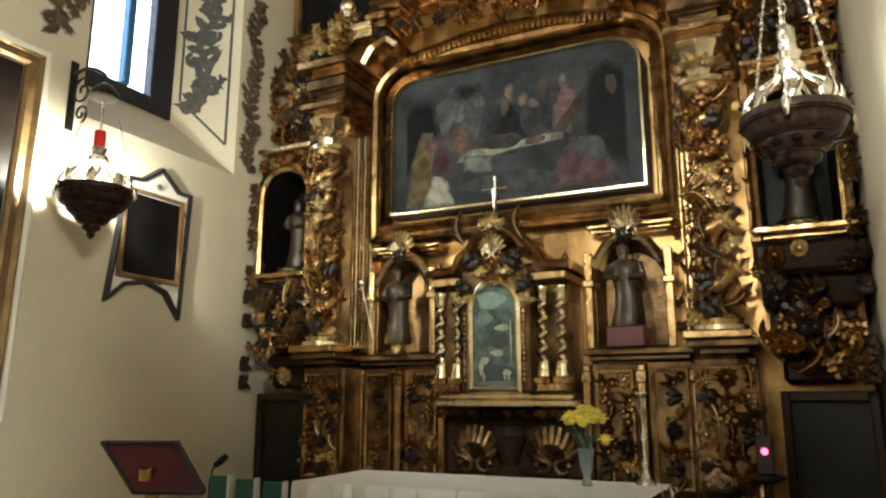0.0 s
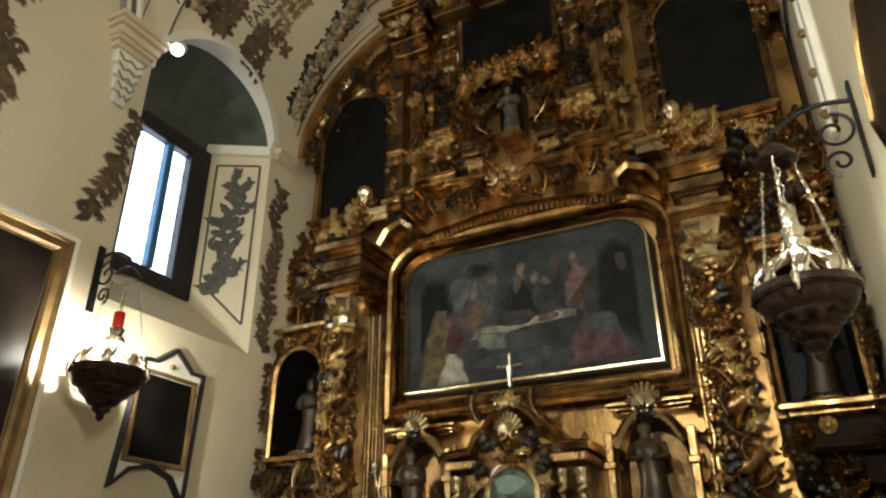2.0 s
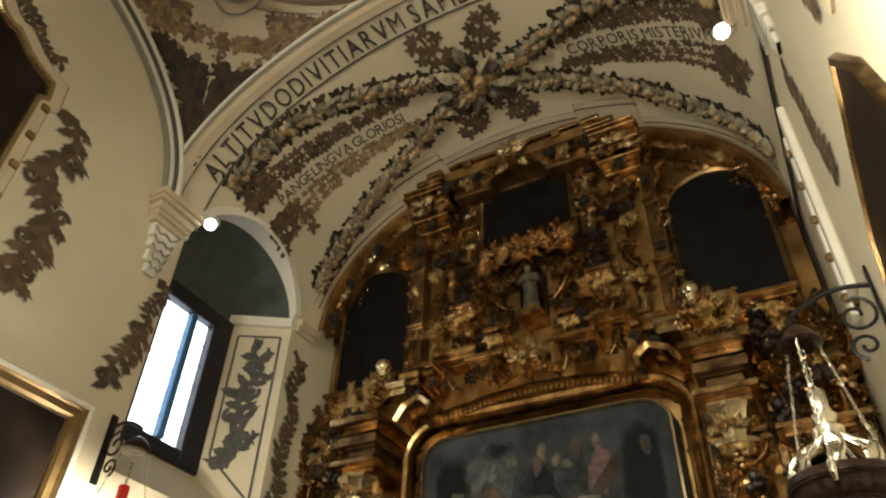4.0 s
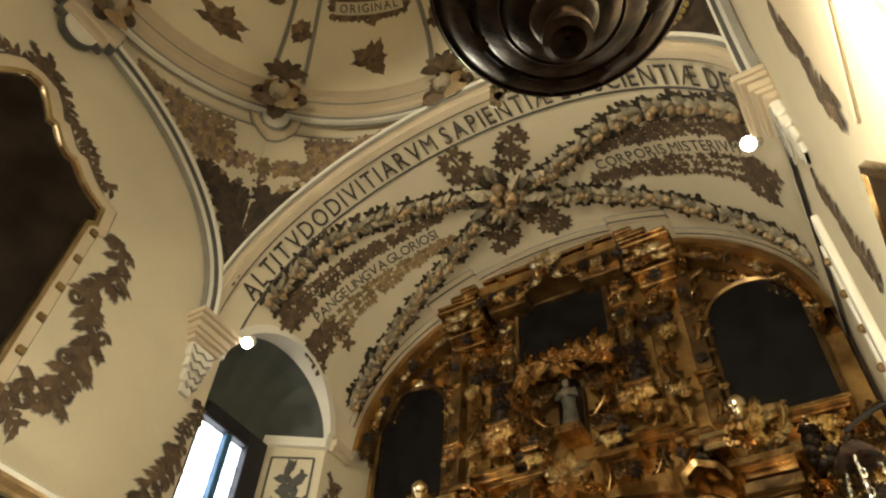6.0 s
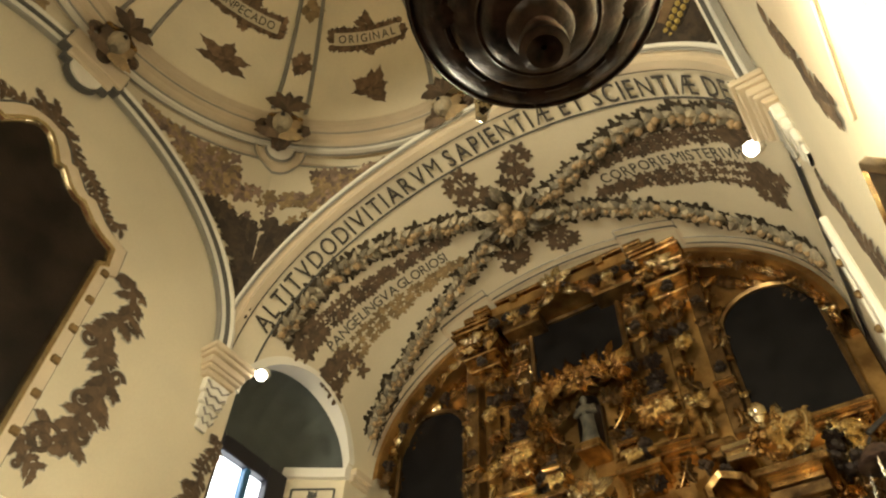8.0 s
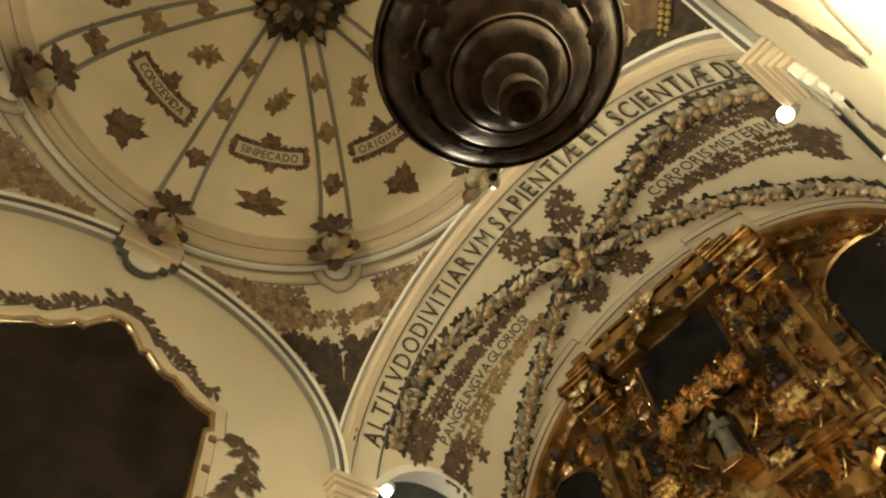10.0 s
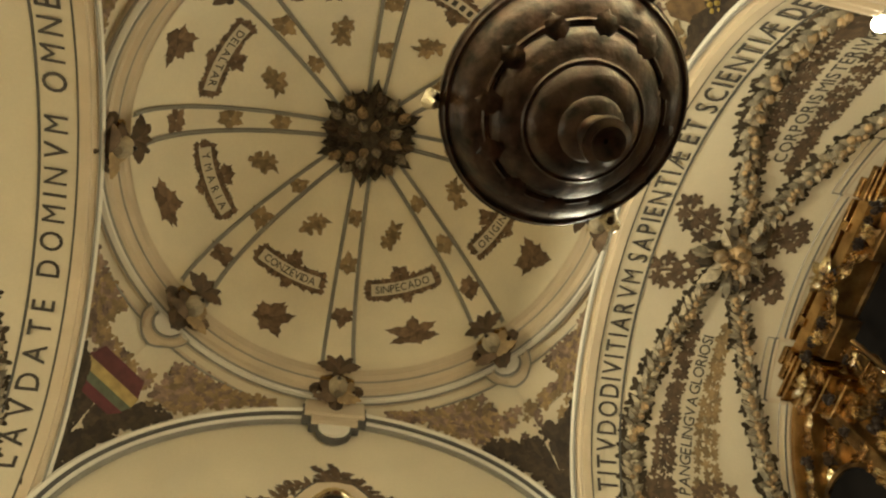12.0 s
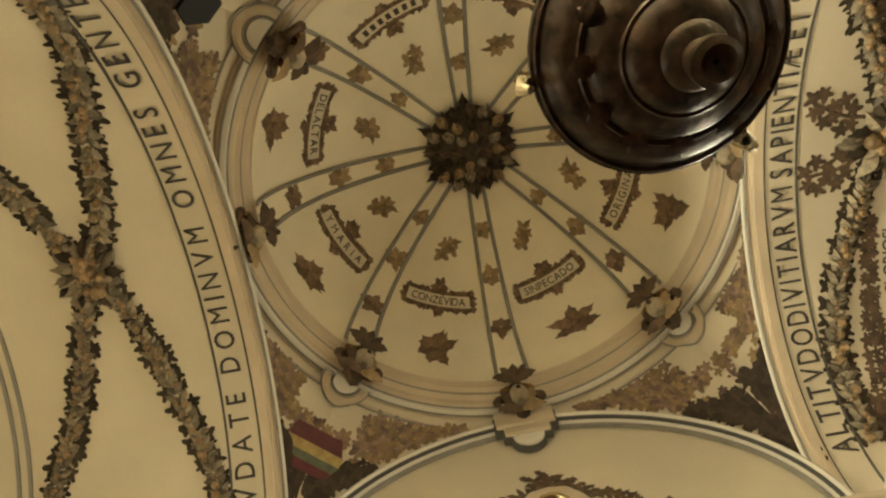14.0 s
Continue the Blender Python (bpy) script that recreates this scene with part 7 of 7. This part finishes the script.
part("glass", ms, GLASS, vase, "ribbed pale glass")
GREEN = mat("dark_green_leaf", (.035, .07, .025), .5, var=.4, scale=20)
YELLOW = mat("yellow_petal", (.75, .60, .07), .6, var=.25, scale=30, island=.15)
rr = random.Random(3)
ms = Mesh()
for k in range(10):
    a = rr.uniform(0, 6.3)
    ms.tube([(0, 0, .1), (.03 * math.cos(a), .03 * math.sin(a), .25), (.09 * math.cos(a), .07 * math.sin(a), .36)], .004, 5)
    m2 = Mesh()
    leaf(m2, 0, 0, .10, .045, 0, .015, 3)
    ms.join(m2, pose(.04 * math.cos(a), .04 * math.sin(a), .22, 60, 0, math.degrees(a) - 90))
part("stems", ms, GREEN, vase, "dark green stems and leaves")
for k in range(26):
    a, q = rr.uniform(0, 6.3), math.sqrt(rr.random())
    cx, cy, cz = (.12 * q) * math.cos(a), .09 * q * math.sin(a), .39 + .05 * (1 - q) + rr.uniform(-.02, .02)
    if k == 25:
        cx, cy, cz = .14, -.02, .27
    ms = Mesh()
    for ring, (n, ln, tilt) in enumerate(((10, .052, 5), (9, .048, 35), (7, .04, 65))):
        for j in range(n):
            m2 = Mesh()
            leaf(m2, 0, .004, ln, ln * .6, 0, .008, 2)
            ms.join(m2, pose(cx, cy, cz, tilt, 0, 360 * j / n + 20 * ring))
    ms.ball((cx, cy, cz), .03, 8, 6)
    part("bloom", ms, YELLOW, vase, "yellow bloom")

# dried flowers and altar light to the east
stand = thing("votive_stand", "dark stand with a small red electric votive light", "votive light", (1.73, 3.90, .15))
stand.scale = (1, 1, 1.06)
ms = Mesh()
ms.lathe([(.16, 0), (.15, .02), (.03, .05), (.025, .92), (.10, .95), (.10, .97)], (0, 0, 0), 16)
part("pole", ms, IRON, stand, "dark metal pole")
ms = Mesh()
ms.box((-.045, -.04, .97), (.045, .04, 1.17), .01)
part("case", ms, DARKWOOD, stand, "dark light case", False)
ms = Mesh()
ms.ball((0, -.045, 1.09), .018, 10, 8)
part("red_lens", ms, mat("red_led", (.8, .05, .08), .3, emit=((1, .05, .10), 9.0)), stand, "glowing red lens")
bowl = thing("dried_flowers", "small bowl of dried flowers at the altar's end", "flower bowl", (1.48, 3.82, .15))
ms = Mesh()
ms.lathe([(.12, 0), (.11, .02), (.04, .05), (.03, .85), (.06, .88), (.09, .94), (.08, .95)], (0, 0, 0), 16)
part("pedestal", ms, BROWNWOOD, bowl, "dark pedestal bowl")
ms = Mesh()
for k in range(26):
    a, q = rr.uniform(0, 6.3), rr.random()
    ms.ball((.10 * q * math.cos(a), .07 * q * math.sin(a), .97 + .08 * (1 - q)), .016, 6, 5)
    ms.tube([(0, 0, .93), (.10 * q * math.cos(a), .07 * q * math.sin(a), .97 + .08 * (1 - q))], .003, 4)
part("dried_blooms", ms, PINKFRUIT, bowl, "dried brownish blooms")

# lectern
lec = thing("lectern", "lectern with a slanted burgundy velvet board on a brass stem", "lectern", (-.76, 1.90, 0))
lec.scale = (1, 1, .975)
ms = Mesh()
b0 = [(-.36, .0, 1.41), (.12, .0, 1.42), (.49, -.20, 1.24), (.10, -.20, 1.22)]
ms.add(b0 + [(x, y + .02, z + .02) for x, y, z in b0], [(3, 2, 1, 0), (4, 5, 6, 7), (0, 1, 5, 4), (1, 2, 6, 5), (2, 3, 7, 6), (3, 0, 4, 7)])
part("board", ms, BURGUNDY, lec, "burgundy velvet board", False)
ms = Mesh()
for p, q in zip(b0, b0[1:] + b0[:1]):
    ms.tube([(p[0], p[1], p[2] + .01), (q[0], q[1], q[2] + .01)], .010, 6)
part("board_edge", ms, DARKWOOD, lec, "dark wooden edge")
ms = Mesh()
ms.lathe([(.18, 0), (.17, .02), (.03, .05), (.022, .2), (.022, 1.16), (.03, 1.2), (.018, 1.29)], (.10, -.10, 0), 16)
part("stem", ms, BRASS, lec, "brass stem")
ms = Mesh()
ms.box((.06, -.15, 1.24), (.13, -.09, 1.33), .008)
part("bracket", ms, BRASS, lec, "brass bracket", False)

# credence table with green-covered books, and a microphone
tb = thing("credence_table", "small dark side table before the wall", "table", (-1.32, 3.20, .15))
tb.scale = (1, 1, .916)
ms = Mesh()
ms.box((-.42, -.22, .80), (.42, .22, .83), .008)
part("tabletop", ms, BROWNWOOD, tb, "", False)
for sx in (-1, 1):
    for sy in (-1, 1):
        ms = Mesh()
        ms.lathe([(.02, 0), (.025, .3), (.03, .78), (.03, .80)], (sx * .38, sy * .18, 0), 10)
        part("leg", ms, BROWNWOOD, tb)
GREENGL = mat("green_book_cover", (.01, .11, .075), .35, var=.3, scale=12)
for k in range(3):
    bk = thing("altar_book", "green-covered book standing upright on the side table", "book", (-1.52 + .22 * k, 3.17, .91), "green books")
    ms = Mesh()
    ms.box((-.075, -.02, 0), (.075, .02, .19 - .01 * k), .004)
    part("cover", ms, GREENGL, bk, "green cover", False)
    ms = Mesh()
    ms.box((.076, -.025, 0), (.09, .025, .20 - .01 * k), .003)
    part("pale_edge", ms, LINEN, bk, "pale edge", False)
mic = thing("microphone", "small black gooseneck microphone on the side table", "microphone", (-1.64, 3.2, .91))
ms = Mesh()
ms.lathe([(.05, 0), (.045, .02), (.01, .03)], (0, 0, 0), 12)
ms.tube([(0, 0, .02), (0, 0, .14), (.02, 0, .22), (.05, 0, .26)], .006, 6)
part("gooseneck", ms, IRON, mic, "black gooseneck")
ms = Mesh()
ms.tube([(.04, 0, .25), (.09, 0, .28), (.13, 0, .31)], [.018, .024, .02], 8)
part("head", ms, IRON, mic, "black foam head")

# peach band with a dark edge over the east painting
ms = Mesh()
ms.box((W - .02, .40, 3.7), (W, 1.10, 5.2), .006)
part("wall_band", ms, PEACH, wall_east, "flat peach band on the wall", False)
ms = Mesh()
ms.box((W - .022, .36, 3.0), (W, .40, 5.2), .004)
part("band_edge", ms, LINE, wall_east, "dark line beside the band", False)

# upright mouldings on the east wall beside the altarpiece
for y0, y1, o, m, lb in ((3.02, 3.16, .05, WHITE, "white upright moulding"), (3.20, 3.27, .03, OLDWOOD, "brown upright strip"), (3.32, 3.42, .05, WHITE, "white upright moulding")):
    ms = Mesh()
    ms.box((W - o, y0 + .15, 4.0), (W, y1 + .15, 5.5), .01)
    part("upright_moulding", ms, m, wall_east, lb, False)
for z in (4.1, 4.4, 4.7, 5.0, 5.3):
    ms = Mesh()
    ms.ball((W - .05, 3.44, z), .03, 8, 6)
    part("moulding_knob", ms, OLDWOOD, wall_east, "small brown knob")
